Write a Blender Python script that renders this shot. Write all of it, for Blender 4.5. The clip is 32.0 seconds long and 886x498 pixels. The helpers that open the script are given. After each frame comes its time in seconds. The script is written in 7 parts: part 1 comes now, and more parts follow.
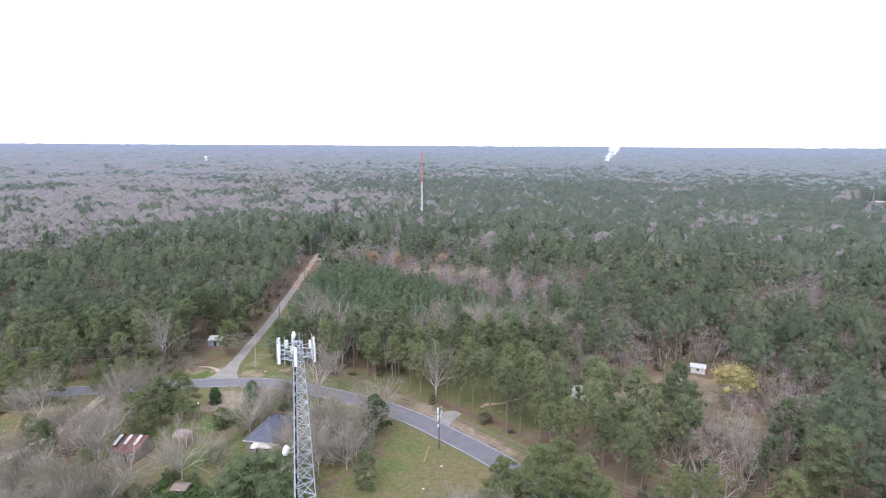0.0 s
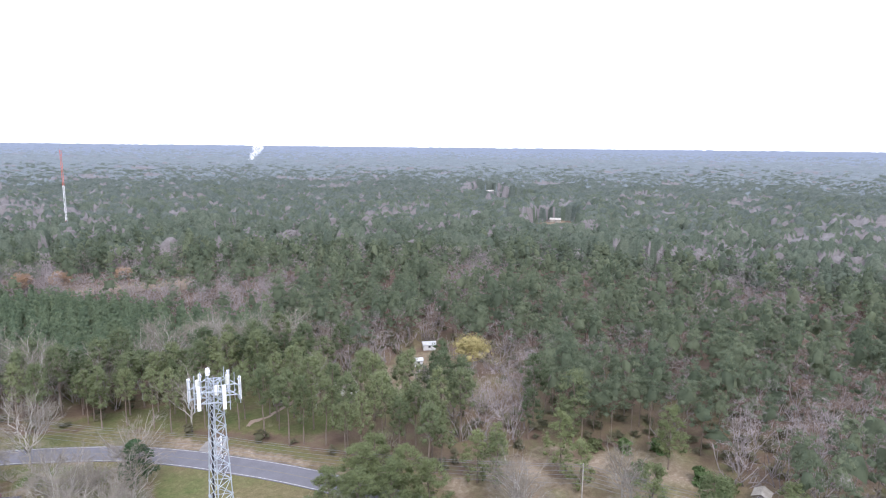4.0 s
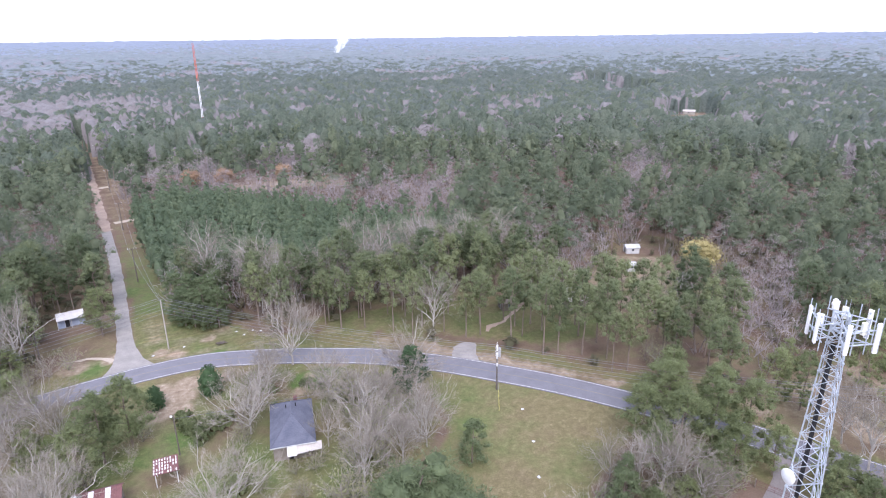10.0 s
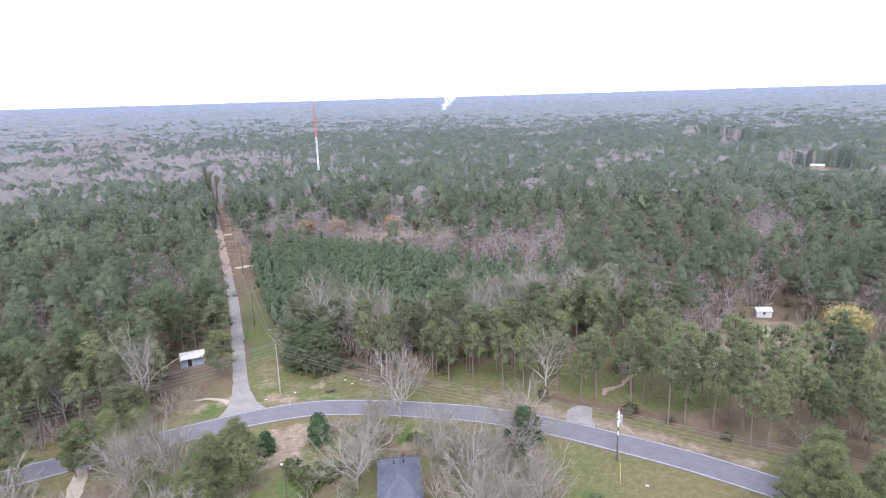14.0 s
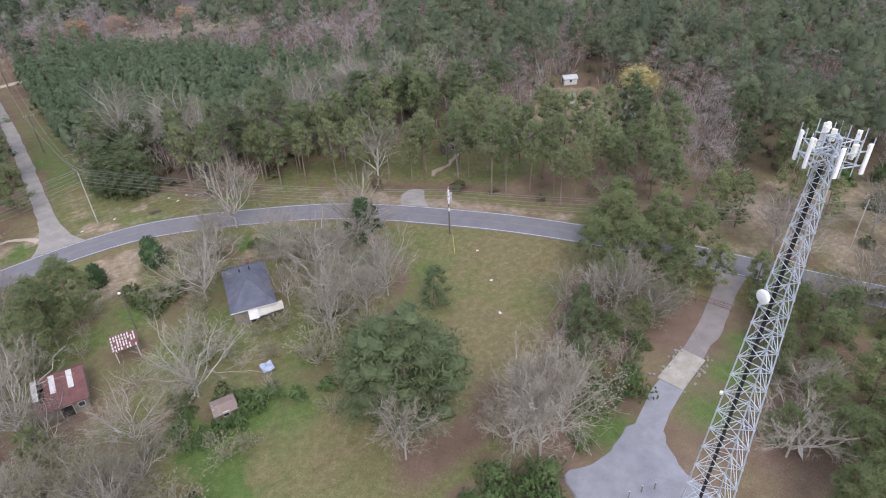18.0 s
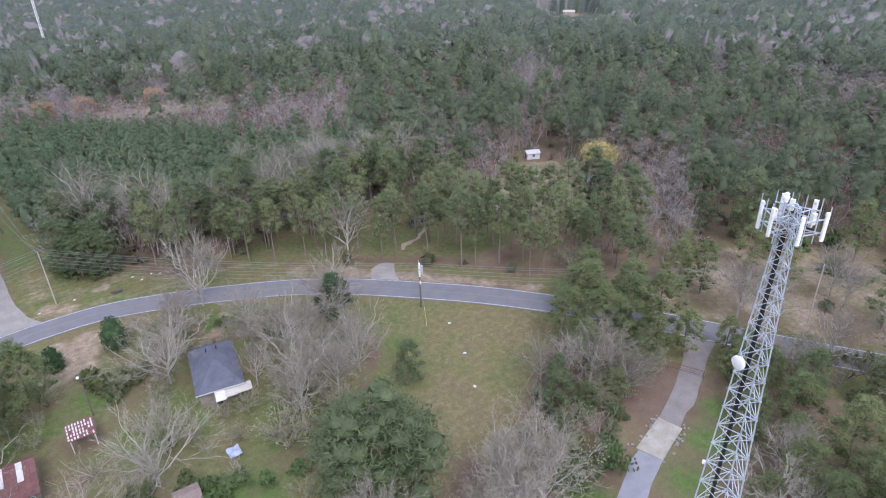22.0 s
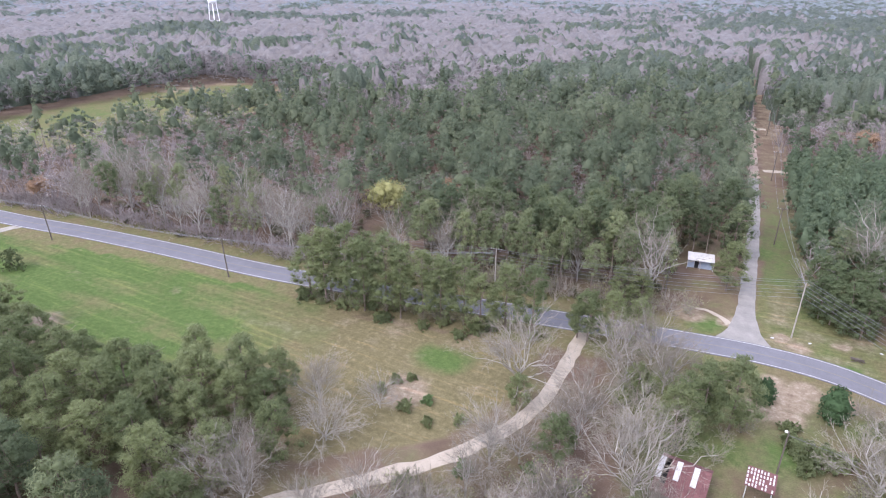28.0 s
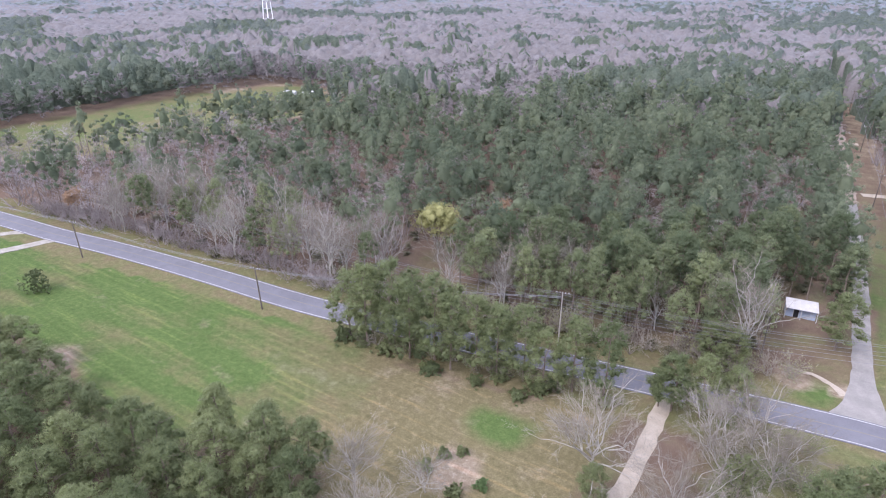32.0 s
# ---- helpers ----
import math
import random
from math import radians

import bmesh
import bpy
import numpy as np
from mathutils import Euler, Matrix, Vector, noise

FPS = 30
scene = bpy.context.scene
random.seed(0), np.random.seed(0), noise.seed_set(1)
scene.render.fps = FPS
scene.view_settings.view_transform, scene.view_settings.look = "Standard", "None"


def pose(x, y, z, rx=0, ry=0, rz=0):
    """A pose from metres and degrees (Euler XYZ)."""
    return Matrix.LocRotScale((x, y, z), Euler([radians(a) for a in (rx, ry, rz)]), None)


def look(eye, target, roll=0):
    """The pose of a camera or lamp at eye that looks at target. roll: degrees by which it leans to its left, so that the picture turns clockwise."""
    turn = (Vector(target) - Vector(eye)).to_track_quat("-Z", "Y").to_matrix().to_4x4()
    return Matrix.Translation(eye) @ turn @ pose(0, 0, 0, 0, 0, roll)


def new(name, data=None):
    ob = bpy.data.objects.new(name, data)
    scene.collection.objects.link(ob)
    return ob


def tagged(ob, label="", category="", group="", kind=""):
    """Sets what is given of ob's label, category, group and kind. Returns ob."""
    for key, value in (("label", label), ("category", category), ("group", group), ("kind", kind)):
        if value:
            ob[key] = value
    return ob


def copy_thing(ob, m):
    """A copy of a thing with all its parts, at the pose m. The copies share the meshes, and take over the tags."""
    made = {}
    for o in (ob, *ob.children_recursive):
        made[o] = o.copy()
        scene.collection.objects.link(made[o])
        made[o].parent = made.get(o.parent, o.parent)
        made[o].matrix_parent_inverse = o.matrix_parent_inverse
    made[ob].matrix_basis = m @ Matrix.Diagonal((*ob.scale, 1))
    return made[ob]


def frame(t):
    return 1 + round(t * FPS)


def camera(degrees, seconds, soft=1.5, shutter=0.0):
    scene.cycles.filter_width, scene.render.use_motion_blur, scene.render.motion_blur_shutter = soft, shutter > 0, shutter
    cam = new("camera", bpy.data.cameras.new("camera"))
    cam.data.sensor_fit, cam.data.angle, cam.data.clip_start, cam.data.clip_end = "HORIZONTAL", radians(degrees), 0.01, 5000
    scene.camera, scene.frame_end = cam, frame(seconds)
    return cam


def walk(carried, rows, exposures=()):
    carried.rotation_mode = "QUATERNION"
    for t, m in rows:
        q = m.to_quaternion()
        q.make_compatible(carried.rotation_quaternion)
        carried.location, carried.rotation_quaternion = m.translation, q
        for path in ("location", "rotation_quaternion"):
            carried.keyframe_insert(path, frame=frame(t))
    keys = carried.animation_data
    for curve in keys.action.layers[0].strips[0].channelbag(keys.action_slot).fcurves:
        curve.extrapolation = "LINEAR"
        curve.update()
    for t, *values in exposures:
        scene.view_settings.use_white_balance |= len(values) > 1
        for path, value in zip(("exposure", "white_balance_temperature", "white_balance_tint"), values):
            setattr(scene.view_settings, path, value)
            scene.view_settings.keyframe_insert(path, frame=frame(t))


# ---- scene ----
# ---------------- camera and walk ----------------
cam = camera(71.6, 32.0, soft=1.1)
PATH = [
    (0, (19.90, -57.92, 66.59), (19.919, -48.055, 64.937), 0.35),
    (0.5, (16.77, -56.88, 66.54), (16.819, -47.017, 64.872), 0.44),
    (1, (13.62, -56.02, 66.61), (13.690, -46.164, 64.936), 0.50),
    (1.5, (10.47, -55.34, 66.74), (10.751, -45.485, 65.054), 0.61),
    (2, (7.19, -54.42, 66.68), (8.920, -44.715, 65.020), 0.74),
    (2.5, (3.72, -53.08, 66.44), (6.513, -43.621, 64.810), 0.75),
    (3, (0.32, -51.37, 66.18), (3.542, -42.044, 64.542), 0.70),
    (3.5, (-2.88, -49.63, 65.98), (0.982, -40.552, 64.346), 0.72),
    (4, (-6.04, -48.19, 65.89), (-0.658, -39.920, 64.264), 0.62),
    (4.5, (-9.23, -46.48, 65.77), (-2.817, -38.985, 64.153), 0.51),
    (6.5, (-20.26, -37.19, 65.26), (-13.572, -30.237, 62.627), 0.80),
    (7, (-21.80, -33.85, 65.03), (-15.242, -27.085, 61.674), -0.00),
    (7.5, (-23.53, -30.50, 64.44), (-16.987, -23.713, 61.103), -0.37),
    (8, (-25.39, -27.23, 63.96), (-19.536, -19.832, 60.639), -0.45),
    (8.5, (-27.49, -24.40, 63.75), (-22.237, -16.559, 60.447), -0.48),
    (9, (-29.90, -21.95, 63.63), (-24.829, -13.978, 60.352), -0.62),
    (9.5, (-32.28, -19.55, 63.58), (-27.440, -11.439, 60.306), -0.67),
    (10, (-34.42, -17.19, 63.55), (-30.243, -8.702, 60.297), -0.74),
    (10.5, (-36.00, -15.17, 63.51), (-32.621, -6.328, 60.274), -0.82),
    (11, (-36.45, -13.86, 63.42), (-33.753, -4.777, 60.213), -1.28),
    (11.5, (-36.18, -13.17, 63.22), (-33.634, -4.033, 60.038), -1.55),
    (12, (-35.95, -12.82, 62.98), (-33.363, -3.685, 59.846), -1.64),
    (12.5, (-35.85, -12.74, 62.85), (-33.221, -3.611, 59.744), -1.68),
    (13, (-35.87, -12.81, 62.81), (-33.147, -3.524, 60.297), -1.78),
    (13.5, (-35.99, -12.85, 62.74), (-33.216, -3.545, 60.345), -1.75),
    (14, (-36.02, -12.76, 62.50), (-33.220, -3.463, 60.110), -1.68),
    (14.5, (-36.09, -12.55, 62.62), (-33.572, -4.076, 57.949), -1.51),
    (16.5, (-36.09, -12.31, 62.57), (-33.705, -4.291, 57.095), -1.49),
    (17, (-35.81, -12.72, 62.66), (-32.961, -4.851, 57.184), -1.84),
    (17.5, (-35.84, -12.74, 62.79), (-31.917, -5.373, 57.274), -2.19),
    (18, (-36.03, -12.58, 62.91), (-31.487, -5.613, 57.363), -2.25),
    (18.5, (-36.07, -12.50, 62.98), (-31.404, -5.612, 57.437), -2.24),
    (19, (-35.94, -12.48, 63.01), (-31.186, -5.587, 57.542), -2.29),
    (19.5, (-35.83, -12.50, 62.97), (-30.890, -5.455, 57.881), -2.21),
    (20, (-35.85, -12.57, 62.93), (-30.696, -5.308, 58.371), -2.18),
    (20.5, (-35.97, -12.61, 62.95), (-30.770, -5.377, 58.396), -1.95),
    (21, (-36.07, -12.59, 62.96), (-30.841, -5.380, 58.411), -1.81),
    (21.5, (-36.23, -12.45, 62.99), (-30.957, -5.274, 58.437), -1.64),
    (22, (-36.66, -12.12, 63.08), (-31.311, -5.006, 58.528), -1.58),
    (22.5, (-37.34, -11.56, 63.19), (-31.932, -4.490, 58.637), -1.43),
    (23, (-38.33, -10.74, 63.34), (-32.777, -3.547, 59.169), -1.39),
    (23.5, (-39.68, -9.54, 63.81), (-34.552, -2.014, 59.687), -0.97),
    (24, (-40.94, -8.08, 64.33), (-37.938, 0.483, 60.136), -0.04),
    (24.5, (-41.75, -6.90, 64.29), (-40.599, 2.102, 60.099), 0.19),
    (25, (-42.35, -6.31, 64.04), (-42.713, 2.772, 59.868), 0.25),
    (25.5, (-42.95, -6.04, 64.04), (-44.501, 2.919, 59.883), 0.33),
    (26, (-43.42, -5.60, 64.06), (-45.920, 3.140, 59.884), 0.27),
    (26.5, (-43.59, -4.97, 63.95), (-46.671, 3.588, 59.794), 0.14),
    (28.5, (-47.04, -0.72, 63.13), (-51.530, 7.198, 58.990), 0.31),
    (29, (-48.28, 0.70, 63.30), (-52.749, 8.621, 59.144), 0.34),
    (29.5, (-49.50, 2.46, 63.39), (-54.030, 10.346, 59.237), 0.25),
    (30, (-50.78, 4.44, 63.48), (-55.490, 12.215, 59.308), 0.22),
    (30.5, (-52.08, 6.43, 63.53), (-56.892, 14.139, 59.358), 0.04),
    (31, (-53.48, 8.34, 63.64), (-58.350, 16.017, 59.474), 0.10),
    (31.5, (-54.99, 10.30, 63.81), (-59.929, 17.924, 59.625), 0.05),
    (32, (-56.49, 12.31, 63.83), (-61.480, 19.903, 59.656), 0.07),
]

EXPOSURES = [(0, 1.42, 6450, 15), (4, 1.5, 6350, 16), (7, 1.66, 6250, 23), (9, 1.73, 6200, 23), (11, 1.6, 6200, 20), (13, 1.52, 6300, 19), (14, 1.68, 6300, 18), (14.5, 1.62, 6350, 18), (17, 1.18, 6680, 14),
             (19, 1.24, 6430, 17), (22, 1.29, 6130, 18), (24, 1.46, 6200, 21), (26, 1.83, 6300, 22), (29, 1.62, 6250, 21), (32, 1.64, 6200, 23)]
walk(cam, [(t, look(eye, target, roll)) for t, eye, target, roll in PATH], EXPOSURES)

# ---------------- sky and light ----------------
world = bpy.data.worlds.new("overcast_sky")
scene.world = world
world.use_nodes = True
wt = world.node_tree
sky = wt.nodes.new("ShaderNodeTexSky")
sky.sky_type = "NISHITA"
sky.sun_disc = False
sky.sun_elevation, sky.sun_rotation = radians(48), radians(200)
sky.air_density, sky.dust_density, sky.ozone_density = 1.0, 1.0, 1.0
hsv = wt.nodes.new("ShaderNodeHueSaturation")
hsv.inputs["Saturation"].default_value = 0.3
wt.links.new(sky.outputs[0], hsv.inputs["Color"])
cloud = wt.nodes.new("ShaderNodeMix")
cloud.data_type = "RGBA"
cloud.inputs[0].default_value = 0.7
cloud.inputs[7].default_value = (5.1, 5.7, 6.9, 1)
wt.links.new(hsv.outputs[0], cloud.inputs[6])
wt.links.new(cloud.outputs[2], wt.nodes["Background"].inputs[0])
wt.nodes["Background"].inputs[1].default_value = 0.14
SUN_WAY = Vector((math.sin(radians(200)) * math.cos(radians(48)), math.cos(radians(200)) * math.cos(radians(48)), math.sin(radians(48))))
sun_data = bpy.data.lights.new("sun", "SUN")
sun_data.energy, sun_data.angle, sun_data.color = 1.0, radians(20), (1.0, 0.98, 0.96)
sun = new("sun", sun_data)
sun.matrix_world = look(SUN_WAY * 300, (0, 0, 0))

# ---------------- materials ----------------


def material(name, rough=0.8, metal=0.0):
    m = bpy.data.materials.new(name)
    m.use_nodes = True
    b = m.node_tree.nodes["Principled BSDF"]
    b.inputs["Roughness"].default_value, b.inputs["Metallic"].default_value = rough, metal
    b.inputs["Specular IOR Level"].default_value = 0.25
    return m, m.node_tree, b


def ramp(t, source, stops):
    r = t.nodes.new("ShaderNodeValToRGB")
    while len(r.color_ramp.elements) < len(stops):
        r.color_ramp.elements.new(0.5)
    for e, (p, c) in zip(r.color_ramp.elements, stops):
        e.position, e.color = p, (*c, 1)
    t.links.new(source, r.inputs[0])
    return r.outputs[0]


def mixed(t, fac, a, b, blend="MIX"):
    n = t.nodes.new("ShaderNodeMix")
    n.data_type, n.blend_type = "RGBA", blend
    for value, socket in ((fac, n.inputs[0]), (a, n.inputs[6]), (b, n.inputs[7])):
        if isinstance(value, bpy.types.NodeSocket):
            t.links.new(value, socket)
        else:
            socket.default_value = value if isinstance(value, float) else (*value, 1)
    return n.outputs[2]


def noise_at(t, scale, detail=4.0, rough=0.55, coords=None):
    n = t.nodes.new("ShaderNodeTexNoise")
    n.inputs["Scale"].default_value, n.inputs["Detail"].default_value, n.inputs["Roughness"].default_value = scale, detail, rough
    if coords is None:
        coords = t.nodes.new("ShaderNodeTexCoord").outputs["Object"]
    t.links.new(coords, n.inputs["Vector"])
    return n.outputs[0]


def bump(t, b, height, strength, distance):
    n = t.nodes.new("ShaderNodeBump")
    n.inputs["Strength"].default_value, n.inputs["Distance"].default_value = strength, distance
    t.links.new(height, n.inputs["Height"])
    t.links.new(n.outputs[0], b.inputs["Normal"])


def worn(name, dark, light, scale=2.0, rough=0.8, metal=0.0, fine=25.0, depth=0.01):
    """A surface that varies between two colours at two scales, with fine relief."""
    m, t, b = material(name, rough, metal)
    big, small = noise_at(t, scale), noise_at(t, fine, 3.0)
    c = ramp(t, big, ((0.3, dark), (0.7, light)))
    c = mixed(t, 0.35, c, ramp(t, small, ((0.3, tuple(v * 0.7 for v in dark)), (0.7, tuple(min(1, v * 1.15) for v in light)))))
    t.links.new(c, b.inputs["Base Color"])
    bump(t, b, small, 0.5, depth)
    return m


def foliage(name, dark, light, per_tree=True, through_leaf=0.25, soft_tint=False, mottle=0.0, clumpy=0.0, tuft_shade=0.38):
    """Leaves or twigs: each tree has its own tint, each clump a little more."""
    m, t, b = material(name, 0.75)
    b.inputs["Specular IOR Level"].default_value = 0.1
    geo = t.nodes.new("ShaderNodeNewGeometry")
    if per_tree:
        a = t.nodes.new("ShaderNodeAttribute")
        a.attribute_name = "tint"
        own = a.outputs["Fac"]
    else:
        own = t.nodes.new("ShaderNodeObjectInfo").outputs["Random"]
    mid = tuple((d + l) / 2 for d, l in zip(dark, light))
    c = ramp(t, own, ((0.0, dark), (0.5, mid), (1.0, light)))
    c2 = ramp(t, geo.outputs["Random Per Island"], ((0.0, (0.9, 0.9, 0.9)), (1.0, (1.08, 1.08, 1.08))) if soft_tint else ((0.0, (0.82, 0.82, 0.82)), (1.0, (1.18, 1.18, 1.14))))
    c = mixed(t, 1.0, c, c2, "MULTIPLY")
    if mottle:
        spots = noise_at(t, mottle, 3.0, 0.65)
        c = mixed(t, 1.0, c, ramp(t, spots, ((0.32, (0.90, 0.90, 0.89)), (0.68, (1.09, 1.09, 1.08)))), "MULTIPLY")
        bump(t, b, spots, 0.3, 0.4 / mottle)
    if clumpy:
        # shade of leaf tufts put into the colour: hollows darkened, tops lightened
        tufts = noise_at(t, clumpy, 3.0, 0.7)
        c = mixed(t, 1.0, c, ramp(t, tufts, ((0.30, (1 - tuft_shade, 1 - tuft_shade, 1 - tuft_shade)), (0.5, (1.0, 1.0, 1.0)), (0.70, (1 + 0.8 * tuft_shade, 1 + 0.78 * tuft_shade, 1 + 0.74 * tuft_shade)))), "MULTIPLY")
        bump(t, b, tufts, 1.8 * tuft_shade, 0.8 / clumpy)
    t.links.new(c, b.inputs["Base Color"])
    if through_leaf:
        tr = t.nodes.new("ShaderNodeBsdfTranslucent")
        t.links.new(c, tr.inputs[0])
        mx = t.nodes.new("ShaderNodeMixShader")
        mx.inputs[0].default_value = through_leaf
        t.links.new(b.outputs[0], mx.inputs[1])
        t.links.new(tr.outputs[0], mx.inputs[2])
        t.links.new(mx.outputs[0], t.nodes["Material Output"].inputs[0])
    return m


PINE = foliage("pine_needles", (0.158, 0.192, 0.100), (0.255, 0.286, 0.148), False, 0.6, mottle=1.6)
PINE_STUFF = foliage("pine_canopy", (0.124, 0.155, 0.106), (0.190, 0.220, 0.146), True, 0.6, mottle=0.9)
STAND_PINE = foliage("stand_needles", (0.168, 0.202, 0.114), (0.275, 0.305, 0.170), False, 0.6, mottle=1.6)
UNDER = foliage("mixed_undergrowth", (0.085, 0.085, 0.052), (0.165, 0.150, 0.098), True, 0.3)
YOUNG = foliage("young_pine_needles", (0.124, 0.168, 0.110), (0.172, 0.216, 0.136), True, 0.55, mottle=0.9)
WOOD_PINE = foliage("woodland_needles", (0.122, 0.154, 0.092), (0.205, 0.236, 0.135), False, 0.6, mottle=1.6)
BELT_PINE = foliage("dark_belt_needles", (0.122, 0.157, 0.086), (0.164, 0.200, 0.110), False, 0.5, mottle=1.6)
TWIG = foliage("bare_twigs", (0.184, 0.162, 0.135), (0.305, 0.276, 0.238), False, 0.1)
BROWN_TWIG = foliage("brown_brush", (0.202, 0.174, 0.147), (0.312, 0.279, 0.242), False, 0.1)
BUDS = foliage("pale_spring_buds", (0.20, 0.21, 0.11), (0.30, 0.30, 0.17), False)
TWIG_STUFF = foliage("bare_wood_canopy", (0.220, 0.190, 0.186), (0.330, 0.294, 0.292), True, 0.2)
YELLOW = foliage("yellow_spring_leaves", (0.29, 0.25, 0.115), (0.36, 0.31, 0.15), False)
LIME = foliage("lime_spring_leaves", (0.25, 0.245, 0.105), (0.31, 0.30, 0.135), False)
RUST_LEAF = foliage("rusty_leaves", (0.29, 0.19, 0.125), (0.37, 0.26, 0.175), False)
CEDAR = foliage("cedar_leaves", (0.045, 0.080, 0.040), (0.065, 0.110, 0.052), False)
HEDGE = foliage("fresh_green_leaves", (0.085, 0.13, 0.052), (0.12, 0.175, 0.075), False)
# distance haze mixed into the base colours: paler, bluer, less contrast farther out
DISTANT_TWIG = foliage("distant_bare_canopy", (0.182, 0.166, 0.162), (0.218, 0.200, 0.196), True, 0.3, soft_tint=True, clumpy=0.9, tuft_shade=0.14)
DISTANT_PINE = foliage("distant_pine_canopy", (0.124, 0.155, 0.116), (0.176, 0.206, 0.152), True, 0.55, soft_tint=True, clumpy=0.9, tuft_shade=0.26)
THIN_HAZE_PINE = foliage("thin_haze_pine", (0.132, 0.162, 0.140), (0.178, 0.206, 0.176), True, 0.55, soft_tint=True, clumpy=0.6, tuft_shade=0.22)
THIN_HAZE_TWIG = foliage("thin_haze_bare", (0.188, 0.176, 0.177), (0.222, 0.209, 0.210), True, 0.3, soft_tint=True, clumpy=0.6, tuft_shade=0.12)
HAZED_PINE = foliage("hazed_pine", (0.158, 0.186, 0.196), (0.186, 0.213, 0.224), soft_tint=True, clumpy=0.3, tuft_shade=0.14)
HAZED_TWIG = foliage("hazed_bare", (0.180, 0.188, 0.204), (0.207, 0.214, 0.232), soft_tint=True, clumpy=0.3, tuft_shade=0.12)
HORIZON_HAZE = foliage("horizon_haze", (0.178, 0.208, 0.258), (0.202, 0.232, 0.284), soft_tint=True)
BARK = worn("pine_bark", (0.13, 0.10, 0.08), (0.24, 0.19, 0.16), 3.0, 0.9, depth=0.03)
BARE_BARK = worn("grey_bark", (0.26, 0.241, 0.214), (0.43, 0.402, 0.364), 2.0, 0.9, depth=0.02)
ASPHALT = worn("asphalt", (0.125, 0.122, 0.136), (0.165, 0.16, 0.178), 0.35, 0.9, fine=9.0, depth=0.006)
OLD_ASPHALT = worn("old_side_road", (0.185, 0.172, 0.160), (0.285, 0.265, 0.245), 0.4, 0.95, fine=6.0, depth=0.01)
GRAVEL = worn("grey_gravel", (0.165, 0.165, 0.185), (0.245, 0.245, 0.27), 0.5, 0.95, fine=12.0, depth=0.02)
SAND = worn("pale_sand_track", (0.28, 0.235, 0.185), (0.43, 0.37, 0.30), 0.4, 0.95, fine=5.0, depth=0.02)
RED_SAND = worn("reddish_dirt_road", (0.225, 0.165, 0.130), (0.345, 0.270, 0.220), 0.25, 0.95, fine=4.0, depth=0.02)
BROWN_DRIVE = worn("brown_grey_drive", (0.145, 0.128, 0.122), (0.225, 0.202, 0.196), 0.5, 0.95, fine=8.0, depth=0.02)
CONCRETE = worn("stained_concrete", (0.20, 0.175, 0.14), (0.35, 0.33, 0.295), 0.6, 0.9, fine=10.0)
PAINT_WHITE = worn("road_paint", (0.34, 0.335, 0.33), (0.52, 0.51, 0.50), 0.8, 0.8, fine=6.0)
PAINT_YELLOW = worn("worn_yellow_line", (0.15, 0.14, 0.12), (0.21, 0.19, 0.16), 0.8, 0.8, fine=6.0)
STEEL = worn("galvanised_steel", (0.33, 0.37, 0.41), (0.47, 0.51, 0.55), 1.5, 0.5, 0.35, fine=20.0, depth=0.001)
CABLE = worn("black_cable", (0.012, 0.012, 0.014), (0.03, 0.03, 0.032), 2.0, 0.6)
PANEL = worn("white_radome", (0.62, 0.62, 0.60), (0.70, 0.70, 0.69), 1.0, 0.5, depth=0.001)
BOX = worn("pale_radio_box", (0.55, 0.56, 0.48), (0.68, 0.68, 0.60), 2.0, 0.5, depth=0.001)
RED_STEEL = worn("red_tower_paint", (0.42, 0.10, 0.07), (0.55, 0.16, 0.11), 0.2, 0.6)
WHITE_STEEL = worn("white_tower_paint", (0.66, 0.66, 0.66), (0.8, 0.8, 0.8), 0.2, 0.6)
WOOD_POLE = worn("weathered_pole", (0.085, 0.07, 0.06), (0.16, 0.135, 0.115), 1.5, 0.9)
PALE_POLE = worn("pale_new_pole", (0.27, 0.24, 0.21), (0.42, 0.385, 0.345), 1.5, 0.8)
WIRE = worn("wire", (0.13, 0.13, 0.14), (0.22, 0.22, 0.23), 1.0, 0.6)
SHINGLE = worn("slate_blue_shingles", (0.065, 0.070, 0.095), (0.12, 0.125, 0.155), 0.6, 0.9, fine=6.0)
TAN_ROOF = worn("pale_tan_roof", (0.33, 0.30, 0.27), (0.44, 0.41, 0.375), 0.8, 0.85, fine=6.0)
RUST = worn("rusted_red_sheet", (0.095, 0.042, 0.042), (0.17, 0.080, 0.076), 0.7, 0.8, fine=5.0)
PALE_SHEET = worn("pale_roof_sheet", (0.40, 0.38, 0.37), (0.58, 0.56, 0.55), 0.9, 0.6, fine=5.0)
TIN = worn("dull_tin_sheet", (0.36, 0.36, 0.37), (0.55, 0.55, 0.56), 0.9, 0.5, 0.3, fine=5.0)
BOARD = worn("weathered_boards", (0.13, 0.11, 0.09), (0.26, 0.23, 0.20), 1.2, 0.9, fine=10.0)
WHITE_BOARD = worn("white_painted_boards", (0.40, 0.40, 0.395), (0.54, 0.54, 0.535), 0.8, 0.7)
# near-black for vent pipes, and for sheets painted as the unlit inside of openings
DARK = worn("dark_opening", (0.012, 0.012, 0.014), (0.03, 0.03, 0.035), 1.0, 0.6)
GLASS = worn("dark_window_glass", (0.03, 0.035, 0.045), (0.06, 0.065, 0.08), 1.0, 0.12)
BROWN_TIN = worn("brown_grey_tin", (0.15, 0.11, 0.095), (0.25, 0.20, 0.18), 0.9, 0.8, fine=5.0)
